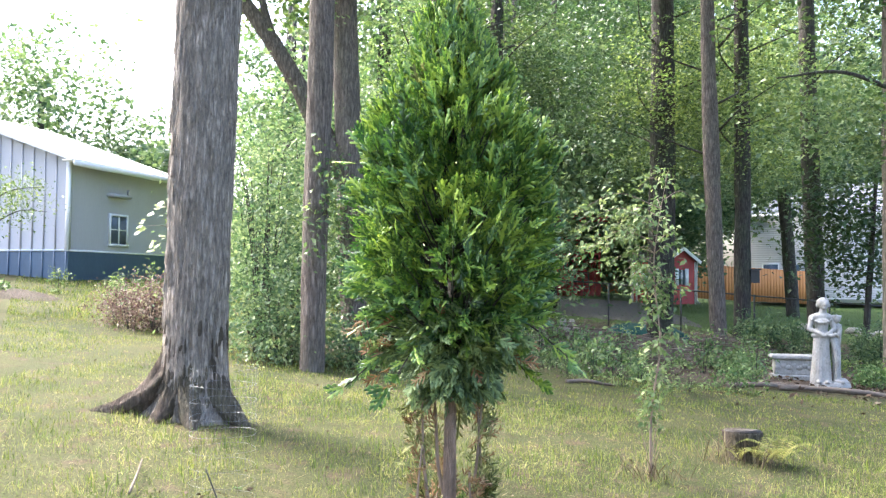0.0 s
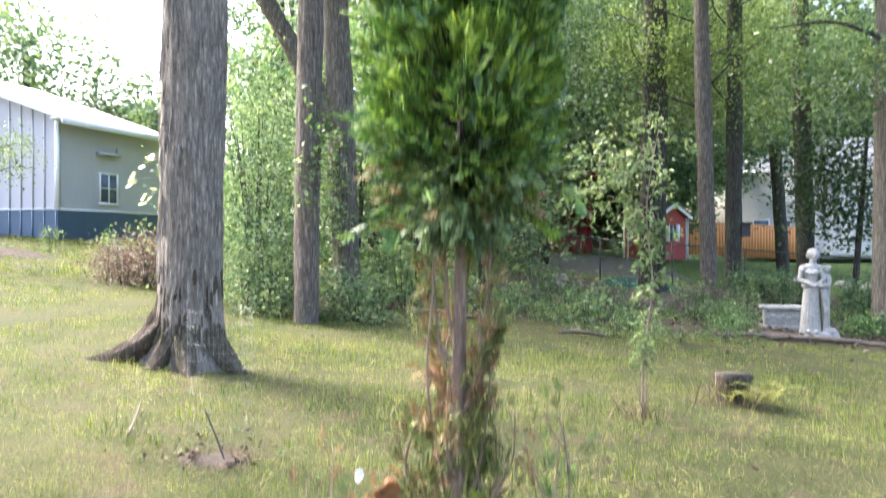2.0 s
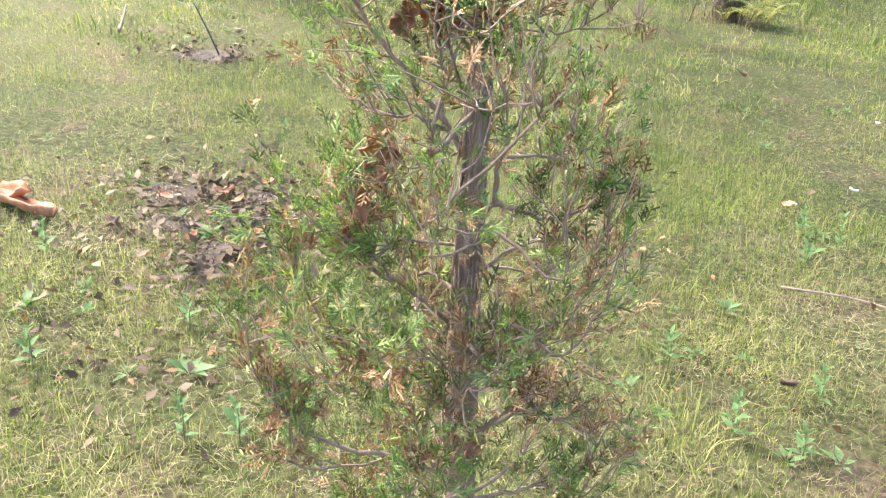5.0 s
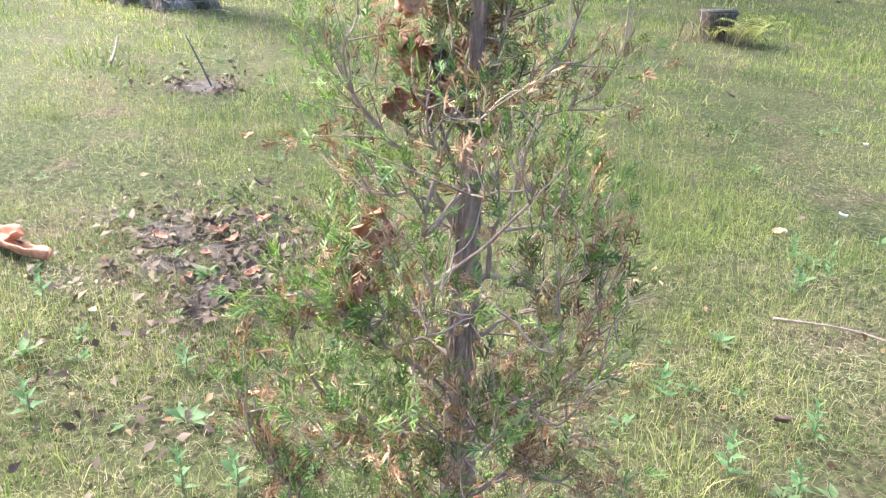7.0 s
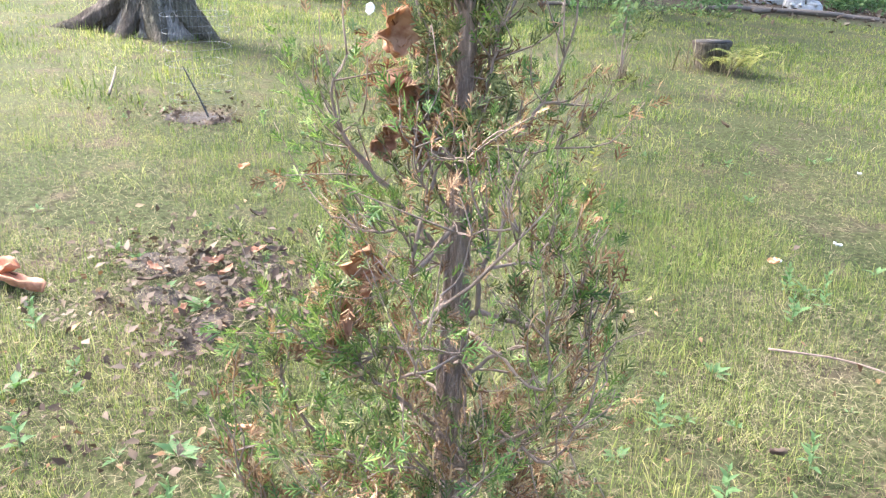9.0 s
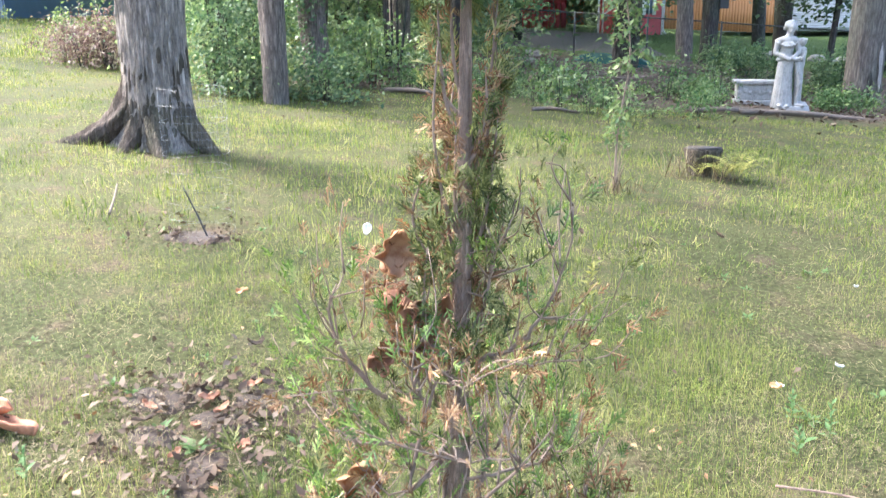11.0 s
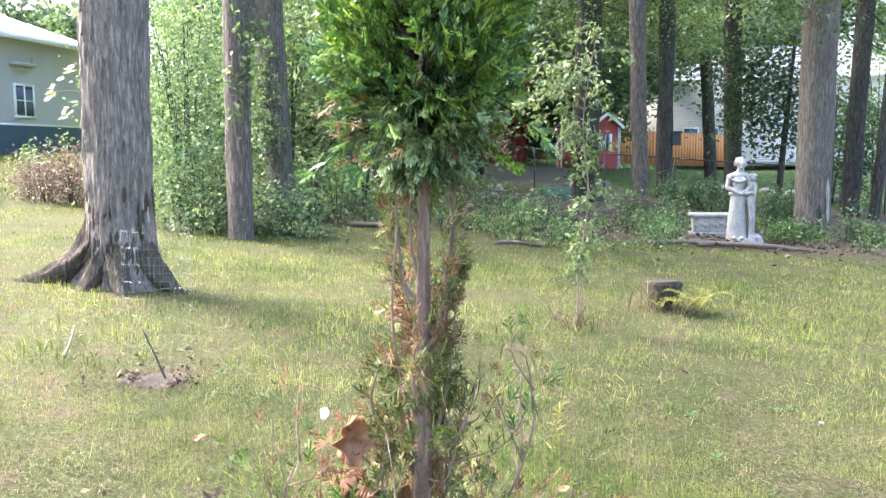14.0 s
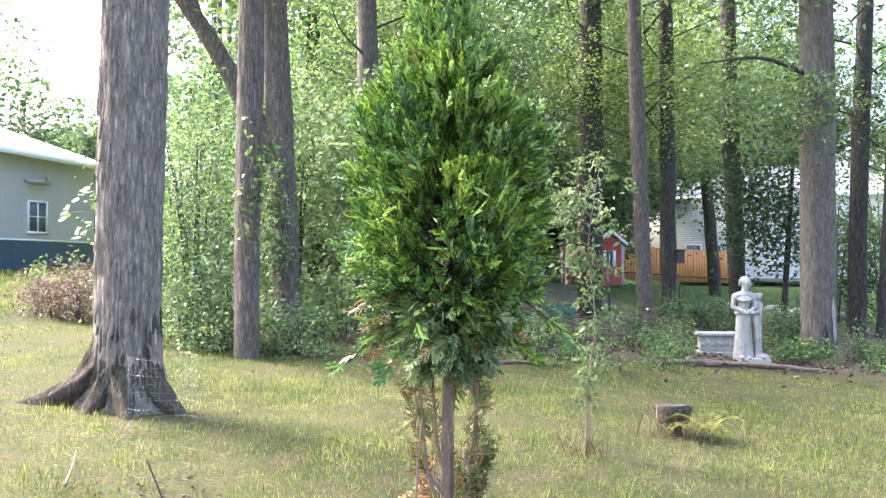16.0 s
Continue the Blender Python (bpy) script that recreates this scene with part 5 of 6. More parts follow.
def ribbon_spray(side, r, width, sub=2, spread=0.7):
    """A flat spray of blunt scale-leaved ribbons, keeled along the middle, y to the tip, 1 long."""
    v, f = [], []
    def ribbon(p, d, ln, w):
        d = np.array(d, float) / np.linalg.norm(d)
        n = np.array([-d[1], d[0], 0.0])
        k = len(v)
        p = np.array(p, float)
        up = np.array([0, 0, w * 0.35])
        v.extend([p, p + d * ln * 0.35 - n * w * 0.5, p + d * ln * 0.35 + up, p + d * ln * 0.35 + n * w * 0.5,
                  p + d * ln * 0.85 - n * w * 0.42, p + d * ln * 0.85 + up, p + d * ln * 0.85 + n * w * 0.42, p + d * ln])
        f.extend([(k, k + 2, k + 1), (k, k + 3, k + 2), (k + 1, k + 2, k + 5), (k + 1, k + 5, k + 4), (k + 2, k + 3, k + 6), (k + 2, k + 6, k + 5), (k + 4, k + 5, k + 7), (k + 5, k + 6, k + 7)])
    ribbon((0, 0, 0), (0, 1, 0), 1.0, width)
    for k in range(side):
        y = 0.1 + 0.72 * k / side
        q = 1 if k % 2 else -1
        ln = 0.5 * (1 - 0.55 * y) * r.uniform(0.7, 1.15)
        d = np.array([q * spread * r.uniform(0.8, 1.2), 0.8, r.uniform(-0.18, 0.18)])
        d /= np.linalg.norm(d)
        ribbon((0, y, 0), d, ln, width * 0.95)
        for j in range(sub):
            o = np.array([0, y, 0]) + d * ln * (0.35 + 0.28 * j)
            ribbon(o, d + np.array([(-1) ** j * 0.5 * q, 0.5, 0]), ln * r.uniform(0.4, 0.6), width * 0.85)
    return np.array(v), np.array(f)
PLUME = [ribbon_spray(6, np.random.default_rng(3), 0.12), ribbon_spray(5, np.random.default_rng(8), 0.135, 1), ribbon_spray(7, np.random.default_rng(15), 0.115, 1, 0.55)]
NEEDLE = [ribbon_spray(6, np.random.default_rng(4), 0.078, 1, 0.6), ribbon_spray(5, np.random.default_rng(9), 0.085, 1, 0.75)]

def conifer():
    t = thing("young_conifer", ARB, "young arborvitae with a dense green top and thinned-out browned lower branches", "conifer")
    r = np.random.default_rng(21)
    axis = spline([(0.122, 0.955, -0.03), (0.121, 0.94, 0.3), (0.126, 0.915, 0.62), (0.133, 0.895, 0.83), (0.141, 0.885, 1.02), (0.147, 0.87, 1.3), (0.148, 0.87, 1.5), (0.147, 0.87, 1.72)], 60)
    zs = axis[:, 2]
    def centre(z):
        return np.array([np.interp(z, zs, axis[:, i]) for i in range(3)])
    def sprays(name, kinds, P, D, S, material, label, up=(0, -0.4, 0.3), jitter=0.7):
        P, D, S = np.array(P) - ARB, np.array(D), np.array(S)
        fr = frames_along(D, up, jitter, r)
        k = r.integers(0, len(kinds), len(P))
        part(name, join(*[stamp(kinds[i], P[k == i], fr[k == i], S[k == i]) for i in range(len(kinds)) if (k == i).any()]), material, t, label, kind="stuff")
    part("trunk", tube_mesh("trunk", [tube(axis - ARB, [0.028, 0.0245, 0.018, 0.0128, 0.009, 0.0068, 0.004, 0.0015], 26, 0.2, 0.25, None, 2.0)], M_BARK_SMALL), M_BARK_SMALL, t)
    for k in range(80):
        z0, a, ln = r.uniform(0.06, 0.98), r.uniform(0, 2 * np.pi), r.uniform(0.04, 0.15)
        o = np.array([math.cos(a), math.sin(a), 0])
        R = np.interp(z0, [0.0, 0.3, 0.6, 0.95], [0.0275, 0.0245, 0.019, 0.0125])
        lift = r.uniform(0.0, 0.008)
        pts = [centre(z0) + o * (R + lift), centre(z0 + ln * 0.3) + o * R, centre(z0 + ln) + o * (R * 0.98 + lift * r.random())]
        part("bark_strip", tube_mesh("bark_strip", [tube(spline(pts, 6) - ARB, [0.0012, 0.003, 0.0012], 5)], M_BARK_SMALL), M_BARK_SMALL, t)

    # dense crown: boughs from the stem, each ending in a tuft of plumes
    prof_z = [1.385, 1.41, 1.44, 1.49, 1.54, 1.61, 1.66, 1.70, 1.745, 1.785]
    prof_r = [0.024, 0.04, 0.07, 0.095, 0.1, 0.095, 0.077, 0.056, 0.036, 0.008]
    P, D, S, Q = [], [], [], []
    twigs = []
    for k in range(380):
        u = (k + r.random()) / 380
        z = 1.392 + 0.385 * u ** 0.97
        a = 2.39996 * k + r.normal(0, 0.3)
        out = np.array([math.cos(a), math.sin(a), 0.0])
        lump = 1 + 0.35 * noise.noise((math.cos(a) * 1.7, math.sin(a) * 1.7, z * 12))
        inner = k % 3 == 0
        R = max(0.004, np.interp(z, prof_z, prof_r) - 0.009) * lump * (r.uniform(0.35, 0.7) if inner else r.uniform(0.85, 1.08))
        # plumes stand upright at the tip, spread at the middle and hang at the skirt
        rise = np.interp(z, [1.38, 1.43, 1.5, 1.6, 1.70, 1.78], [-1.6, -0.6, 0.5, 1.0, 2.2, 3.6])
        drop = np.interp(z, [1.39, 1.5, 1.7], [-0.035, 0.03, 0.05])
        end = centre(z) + out * R
        end[2] = z
        start = centre(z - drop - 0.3 * R)
        mid = 0.5 * (start + end) + np.array([0, 0, 0.006 if rise < 0 else -0.008])
        twigs.append(tube(spline([start, mid, end], 6) - ARB, [0.0016, 0.0006], 4))
        lean = out + np.array([0, 0, rise]) + r.normal(size=3) * 0.25
        for j in range(17):
            f = 0.3 + 0.7 * r.random() if j < 6 else 1.0
            P.append(start + (end - start) * f + r.normal(size=3) * 0.0075)
            D.append(lean + r.normal(size=3) * 0.36)
            S.append(r.uniform(0.017, 0.031) * (0.85 if z > 1.7 else 1.0))
            Q.append(z + r.normal(0, 0.012))
    P, D, S, Q = np.array(P), np.array(D), np.array(S), np.array(Q)
    old = Q < 1.455
    sprays("crown", PLUME, P[~old], D[~old], S[~old], M_SPRAY, "dense bright green scale-leaved sprays")
    sprays("foliage", PLUME, P[old], D[old], S[old] * 0.95, M_SPRAY_SKIRT, "duller grey-green sprays hanging under the crown")
    # upright leaders at the tip
    n = 70
    z = r.uniform(1.68, 1.775, n)
    a = r.uniform(0, 2 * np.pi, n)
    R = np.interp(z, prof_z, prof_r) * r.uniform(0.2, 0.9, n)
    sprays("foliage", PLUME, np.array([centre(q) * (1, 1, 0) + (0, 0, q) for q in z]) + np.stack([np.cos(a) * R, np.sin(a) * R, 0 * R], 1), np.stack([np.cos(a) * 0.25, np.sin(a) * 0.25, 1 + 0 * a], 1) + r.normal(size=(n, 3)) * 0.12, r.uniform(0.018, 0.03, n), M_SPRAY_OLD, "pale upright plumes at the tip")
    # a few long drooping sprays, and dried ones inside the skirt
    for z0, a, ln in [(1.425, 3.35, 0.10), (1.44, 2.9, 0.085), (1.43, 3.9, 0.07), (1.46, -0.2, 0.11), (1.43, 0.25, 0.08)]:
        o = np.array([math.cos(a), math.sin(a), 0])
        e = spline([centre(z0), centre(z0) + o * ln * 0.6 + (0, 0, 0.004), centre(z0) + o * ln * 1.1 + (0, 0, -0.035)], 8)
        twigs.append(tube(e - ARB, [0.0014, 0.0006], 4))
        sprays("foliage", PLUME, [e[i] for i in (4, 5, 6, 7, 7, 6)], [o + (0, 0, -0.7) + r.normal(size=3) * 0.35 for i in range(6)], r.uniform(0.018, 0.03, 6), M_SPRAY, "loose drooping green sprays")
    n = 44
    a = r.uniform(0, 2 * np.pi, n)
    z = r.uniform(1.4, 1.48, n)
    sprays("dead_foliage", NEEDLE, np.array([centre(q) for q in z]) + np.stack([np.cos(a), np.sin(a), 0 * a], 1) * r.uniform(0.03, 0.095, n)[:, None], np.stack([np.cos(a), np.sin(a), 0 * a - 0.3], 1) + r.normal(size=(n, 3)) * 0.4, r.uniform(0.018, 0.03, n), M_DRY, "dried rust-brown sprays")
    part("twig_mass", tube_mesh("twig_mass", twigs, M_BARK_DARK), M_BARK_DARK, t, kind="stuff")

    # bare upright stems crowding the trunk below the crown, with shrivelled sprays
    P, D, S, dead = [], [], [], []
    for k in range(26):
        a = r.uniform(-0.5, math.pi + 0.7) if k % 4 else r.uniform(0, 2 * np.pi)
        z0 = r.uniform(0.86, 1.26)
        o = np.array([math.cos(a), math.sin(a), 0])
        w = r.uniform(0.016, 0.052) if math.cos(a) < 0 else r.uniform(0.012, 0.034)
        h = r.uniform(0.1, 0.22)
        p = [centre(z0), centre(z0 + 0.25 * h) + o * w * 0.7, centre(z0 + 0.6 * h) + o * w * r.uniform(0.8, 1.2), centre(min(1.41, z0 + h)) + o * w * r.uniform(0.6, 1.3)]
        e = spline(p, 14)
        part("stem", tube_mesh("stem", [tube(e - ARB, [0.0028, 0.002, 0.0009], 6, 0, 0.2, None, k)], M_TWIG), M_TWIG, t)
        for j in range(30):
            i = int(r.integers(3, 14))
            P.append(e[i] + r.normal(size=3) * 0.005)
            D.append(o * 0.5 + np.array([0, 0, r.normal(0.7, 0.7)]) + r.normal(size=3) * 0.3)
            S.append(r.uniform(0.013, 0.028))
            dead.append(r.random() < (0.42 if e[i][2] > 1.12 else 0.35))
    dead = np.array(dead)
    P, D, S = np.array(P), np.array(D), np.array(S)
    sprays("dead_foliage", NEEDLE, P[dead], D[dead], S[dead], M_DRY, "dried rust-brown sprays")
    sprays("foliage", NEEDLE, P[~dead], D[~dead], S[~dead], M_SPRAY_OLD, "dull olive sprays")

    # short tufts of tired sprays close round the middle of the stem
    tufts = {"olive": ([], [], []), "green": ([], [], []), "dry": ([], [], [])}
    for k in range(80):
        z = 0.94 + 0.3 * r.random() if k < 56 else r.uniform(1.2, 1.38)
        a = r.uniform(0, 2 * np.pi)
        if z > 1.2 and math.sin(a) < -0.2:
            continue
        o = np.array([math.cos(a), math.sin(a), 0])
        e = centre(z) + o * r.uniform(0.014, 0.048) + (0, 0, r.uniform(0.0, 0.03))
        pick = r.random()
        kind_ = "olive" if pick < 0.56 else "green" if pick < 0.82 else "dry"
        lean = o * 0.6 + np.array([0, 0, r.choice([-0.7, 1.0])]) + r.normal(size=3) * 0.2
        for m in range(9):
            tufts[kind_][0].append(e + r.normal(size=3) * 0.006)
            tufts[kind_][1].append(lean + r.normal(size=3) * 0.4)
            tufts[kind_][2].append(r.uniform(0.015, 0.032))
    for kind_, name, m, lab in (("green", "foliage", M_SPRAY_LOW, "loose green sprays"), ("olive", "foliage", M_SPRAY_OLD, "dull olive sprays"), ("dry", "dead_foliage", M_DRY, "dried rust-brown sprays")):
        sprays(name, NEEDLE, *tufts[kind_], m, lab)

    # limbs of the thin lower part: named bends first, then the rest round the stem
    limbs = [
        ([(0.127, 0.9, 0.805), (0.098, 0.885, 0.86), (0.076, 0.88, 0.889), (0.046, 0.875, 0.931), (0.008, 0.87, 0.978), (-0.009, 0.87, 1.036), (0.011, 0.865, 1.08)], 0.0055),
        ([(0.105, 0.882, 0.85), (0.062, 0.87, 0.872), (0.03, 0.86, 0.874), (-0.02, 0.855, 0.9)], 0.003),
        ([(0.092, 0.884, 0.868), (0.098, 0.87, 0.92), (0.085, 0.865, 0.98), (0.09, 0.86, 1.04)], 0.003),
        ([(0.132, 0.905, 0.715), (0.16, 0.89, 0.757), (0.195, 0.88, 0.752), (0.229, 0.875, 0.748), (0.27, 0.87, 0.765), (0.29, 0.87, 0.8)], 0.005),
        ([(0.16, 0.89, 0.757), (0.166, 0.885, 0.82), (0.19, 0.88, 0.88), (0.21, 0.875, 0.95)], 0.004),
        ([(0.14, 0.905, 0.65), (0.19, 0.89, 0.7), (0.245, 0.88, 0.72), (0.285, 0.875, 0.72), (0.304, 0.87, 0.75)], 0.0035),
        ([(0.14, 0.89, 0.935), (0.166, 0.88, 0.974), (0.205, 0.875, 0.99), (0.231, 0.87, 1.033), (0.256, 0.865, 1.09), (0.262, 0.865, 1.16)], 0.0035),
        ([(0.17, 0.88, 0.976), (0.23, 0.872, 0.972), (0.281, 0.87, 1.0)], 0.002),
        ([(0.142, 0.885, 0.99), (0.165, 0.87, 1.04), (0.18, 0.87, 1.1), (0.205, 0.868, 1.17)], 0.003),
        ([(0.138, 0.92, 0.38), (0.198, 0.9, 0.445), (0.26, 0.89, 0.44), (0.316, 0.885, 0.423)], 0.0045),
        ([(0.122, 0.93, 0.42), (0.05, 0.9, 0.5), (-0.04, 0.88, 0.56), (-0.09, 0.87, 0.66), (-0.1, 0.87, 0.76)], 0.005),
        ([(0.122, 0.93, 0.3), (0.03, 0.89, 0.36), (-0.08, 0.87, 0.4), (-0.15, 0.86, 0.5), (-0.16, 0.86, 0.6)], 0.005),
        ([(0.124, 0.92, 0.55), (0.06, 0.9, 0.62), (0.01, 0.88, 0.68), (-0.015, 0.87, 0.76)], 0.004),
        ([(0.13, 0.92, 0.5), (0.2, 0.9, 0.56), (0.27, 0.88, 0.62), (0.31, 0.87, 0.7)], 0.004),
        ([(0.125, 0.93, 0.25), (0.2, 0.9, 0.3), (0.29, 0.88, 0.36), (0.34, 0.87, 0.48)], 0.004),
    ]
    def reach_at(z):
        return np.interp(z, [0.0, 0.3, 0.55, 0.75, 0.95, 1.1], [0.27, 0.29, 0.25, 0.2, 0.13, 0.06])
    for k in range(34):
        z0 = 0.05 + 0.9 * ((k + r.random()) / 34) ** 1.15
        a = 2.4 * k + r.normal(0, 0.5)
        reach = reach_at(z0) * r.uniform(0.5, 1.1)
        rise = reach * r.uniform(0.25, 1.0)
        o = np.array([math.cos(a), 0.85 * math.sin(a), 0])
        q = centre(z0)
        kink = r.normal(size=(2, 3)) * 0.034
        limbs.append(([q, q + o * reach * 0.4 + (0, 0, 0.2 * rise) + kink[0], q + o * reach * 0.75 + (0, 0, 0.5 * rise) + kink[1], q + o * reach + (0, 0, rise)], r.uniform(0.002, 0.004)))
    bins = {"green": ([], [], []), "olive": ([], [], []), "dry": ([], [], [])}
    for n_, (pts, thick) in enumerate(limbs):
        e = spline(pts, 18)
        e[2:] += 0.006 * np.array([[noise.noise((n_ * 3.3, q * 0.9, c)) for c in (0.0, 5.0, 9.0)] for q in range(16)])
        part("limb", tube_mesh("limb", [tube(e - ARB, [thick * 0.9, thick * 0.6, 0.0008], 7, 0, 0.3, None, n_)], M_TWIG), M_TWIG, t)
        tw = []
        length = np.linalg.norm(np.diff(e, axis=0), axis=1).sum()
        low = e[:, 2].mean() < 0.72
        for j in range(int(4 + 34 * length) + (3 if low else 0)):
            i = int(r.integers(5, 18))
            d = e[min(i, 16) + 1] - e[min(i, 16)]
            d = d / np.linalg.norm(d) * 0.6 + r.normal(size=3) * 0.55 + np.array([0, 0, 0.55])
            d /= np.linalg.norm(d)
            ln = r.uniform(0.04, 0.12)
            q = e[i]
            b = spline([q, q + d * ln * 0.5 + r.normal(size=3) * 0.01, q + d * ln + np.array([0, 0, 0.014])], 7)
            tw.append(tube(b - ARB, [0.0013, 0.0005], 4))
            pick = r.random()
            kind_ = "green" if pick < 0.3 else "olive" if pick < 0.6 else "dry"
            if pick > 0.94:
                continue                      # a bare twig
            for m in range(int(r.integers(5, 11)) + (3 if low and q[0] < 0.1 else 0)):
                at = b[int(r.integers(2, 7))]
                bins[kind_][0].append(at + r.normal(size=3) * 0.011)
                bins[kind_][1].append(d + np.array([0, 0, 0.3]) + r.normal(size=3) * 0.5)
                bins[kind_][2].append(r.uniform(0.018, 0.038) * (1.0 if low else 0.8))
        part("twig_mass", tube_mesh("twig_mass", tw, M_TWIG), M_TWIG, t, kind="stuff")
    for kind_, name, m, lab in (("green", "foliage", M_SPRAY_LOW, "loose green sprays"), ("olive", "foliage", M_SPRAY_OLD, "dull olive sprays"), ("dry", "dead_foliage", M_DRY, "dried rust-brown sprays")):
        sprays(name, NEEDLE, *bins[kind_], m, lab)
    n = 60
    P = np.stack([r.uniform(0.03, 0.12, n), r.normal(0.895, 0.015, n), r.uniform(0.98, 1.12, n)], 1)
    sprays("dead_foliage", NEEDLE, P, r.normal(size=(n, 3)) + (0, 0, 0.6), r.uniform(0.016, 0.032, n), M_DEADDARK, "dried rust-red sprays")
conifer()

# ---- sapling ----
def sapling():
    x, y = 1.22, 7.06
    z = float(lawn(x, y))
    o = np.array([x, y, z])
    t = thing("sapling", (x, y, z), "thin young sapling with sparse drooping pale leaves", "sapling")
    r = np.random.default_rng(5)
    stem = spline([(x - 0.03, y, z - 0.03), (x - 0.02, y, 0.45), (x + 0.05, y, 1.0), (x + 0.0, y, 1.6), (x + 0.05, y, 2.05), (x + 0.12, y, 2.42)], 30)
    part("stem", tube_mesh("stem", [tube(stem - o, [0.011, 0.008, 0.005, 0.002], 8, 0, 0.15)], M_TWIG), M_TWIG, t)
    P, D = [], []
    for k in range(58):
        z0 = r.uniform(0.35, 2.35)
        i = int(np.argmin(np.abs(stem[:, 2] - z0)))
        a = r.uniform(0, 2 * np.pi)
        if k < 9:
            z0, a = r.uniform(1.7, 2.15), math.pi + r.normal(0, 0.5)
            i = int(np.argmin(np.abs(stem[:, 2] - z0)))
        ln = np.interp(z0, [0.7, 1.2, 1.6, 2.1, 2.4], [0.12, 0.2, 0.42, 0.6, 0.25]) * r.uniform(0.55, 1.2) * (1.3 if k < 9 else 0.8)
        d = np.array([math.cos(a), 0.8 * math.sin(a), 0])
        s = stem[i]
        e = spline([s, s + d * ln * 0.5 + (0, 0, 0.14 * ln + 0.03), s + d * ln + (0, 0, -0.04)], 10)
        part("branch", tube_mesh("branch", [tube(e - o, [0.004, 0.0012], 5)], M_TWIG), M_TWIG, t)
        for m in range(int(12 + 64 * ln)):
            j = r.integers(2, 10)
            P.append(e[j] + r.normal(size=3) * 0.03)
            D.append(d * 0.7 + np.array([0, 0, -0.3]) + r.normal(size=3) * 0.6)
    P, D = np.array(P) - o, np.array(D)
    part("foliage", stamp(LEAF, P, frames_along(D, (0, -0.2, 0.9), 0.5, r), r.uniform(0.035, 0.075, len(P))), M_LEAF_PALE, t, "narrow pale green leaves", kind="stuff")
    for k in range(7):
        a = r.uniform(0, 6.28)
        h = r.uniform(0.25, 0.6)
        e = spline([(x - 0.03, y, z - 0.02), (x - 0.03 + 0.05 * math.cos(a), y + 0.05 * math.sin(a), z + h * 0.5), (x - 0.03 + 0.13 * math.cos(a), y + 0.1 * math.sin(a), z + h)], 8)
        part("shoot", tube_mesh("shoot", [tube(e - o, [0.004, 0.001], 5)], M_TWIG), M_TWIG, t)
sapling()

# ---- stump with a fern ----
def stump():
    t = thing("tree_stump", on(2.24, 8.42), "low grey weathered tree stump cut flat", "stump")
    path = spline([(0, 0, -0.06), (0, 0, 0.06), (0.0, 0, 0.14), (0.0, 0, 0.25)], 22)
    part("body", tube_mesh("body", [tube(path, [0.15, 0.14, 0.165, 0.185], 40, 0.1, 0.12, (0.08, 0.25, [(0.4, 6, .6), (2.4, 6, .6), (-1.4, 6, .5)]), 4.0)], M_ROOT), M_ROOT, t)
    bm = bmesh.new()
    bmesh.ops.create_cone(bm, cap_ends=True, segments=36, radius1=0.17, radius2=0.165, depth=0.02, matrix=Matrix.Translation((0, 0, 0.252)))
    for v in bm.verts:
        v.co.z += 0.012 * noise.noise(v.co * 14) - 0.14 * v.co.y
    part("top", bm, M_STUMPTOP, t, "pale grey cut top")
stump()

def fern(x, y, size, count, m, label, name="fern"):
    t = thing(name, on(x, y), label, "fern")
    r = np.random.default_rng(int(100 * x) % 97)
    for k in range(count):
        a = 6.28 * k / count + r.normal(0, 0.25)
        ln = size * r.uniform(0.7, 1.15)
        d = np.array([math.cos(a), math.sin(a), 0])
        e = spline([(0, 0, -0.01), d * 0.3 * ln + (0, 0, 0.5 * ln), d * 0.75 * ln + (0, 0, 0.68 * ln), d * 1.1 * ln + (0, 0, 0.5 * ln)], 24)
        P, D, S = [], [], []
        side = np.cross(d, (0, 0, 1))
        for i in range(3, 24):
            w = ln * 0.26 * math.sin(math.pi * (i / 25.0) ** 0.7)
            for s in (1, -1):
                P.append(e[i])
                D.append(s * side + 0.35 * (e[min(i + 1, 23)] - e[i - 1]) / 0.03 * 0.02 + np.array([0, 0, -0.12]))
                S.append(w)
        v, f = stamp(LEAF_NARROW, np.array(P), frames_along(np.array(D), (0, 0, 1), 0.15, r), np.array(S))
        part("frond", (v, f), m, t)
fern(2.5, 8.16, 0.34, 9, M_FERN, "yellowing fern beside the stump")
fern(2.15, 8.2, 0.2, 7, M_FERN, "yellowing fern beside the stump")
fern(2.35, 8.05, 0.26, 8, M_FERN, "yellowing fern beside the stump")
for x, y, s in [(1.15, 7.0, 0.32), (1.95, 8.1, 0.36), (1.3, 7.05, 0.22), (2.3, 8.0, 0.3)]:
    n = 46
    a = rng.uniform(0, 6.28, n)
    P = np.stack([x + rng.normal(0, 0.11, n), y + rng.normal(0, 0.07, n), np.full(n, float(lawn(x, y)))], 1)
    solo("dry_clump", stamp(STRIP, P, frames_along(np.stack([np.cos(a), np.sin(a), rng.uniform(0.5, 2.5, n)], 1), (0, 0, 1), 0.4), s * rng.uniform(0.3, 1.0, n)), M_STRAW, label="clump of dry brown stalks", category="dry grass", kind="stuff")

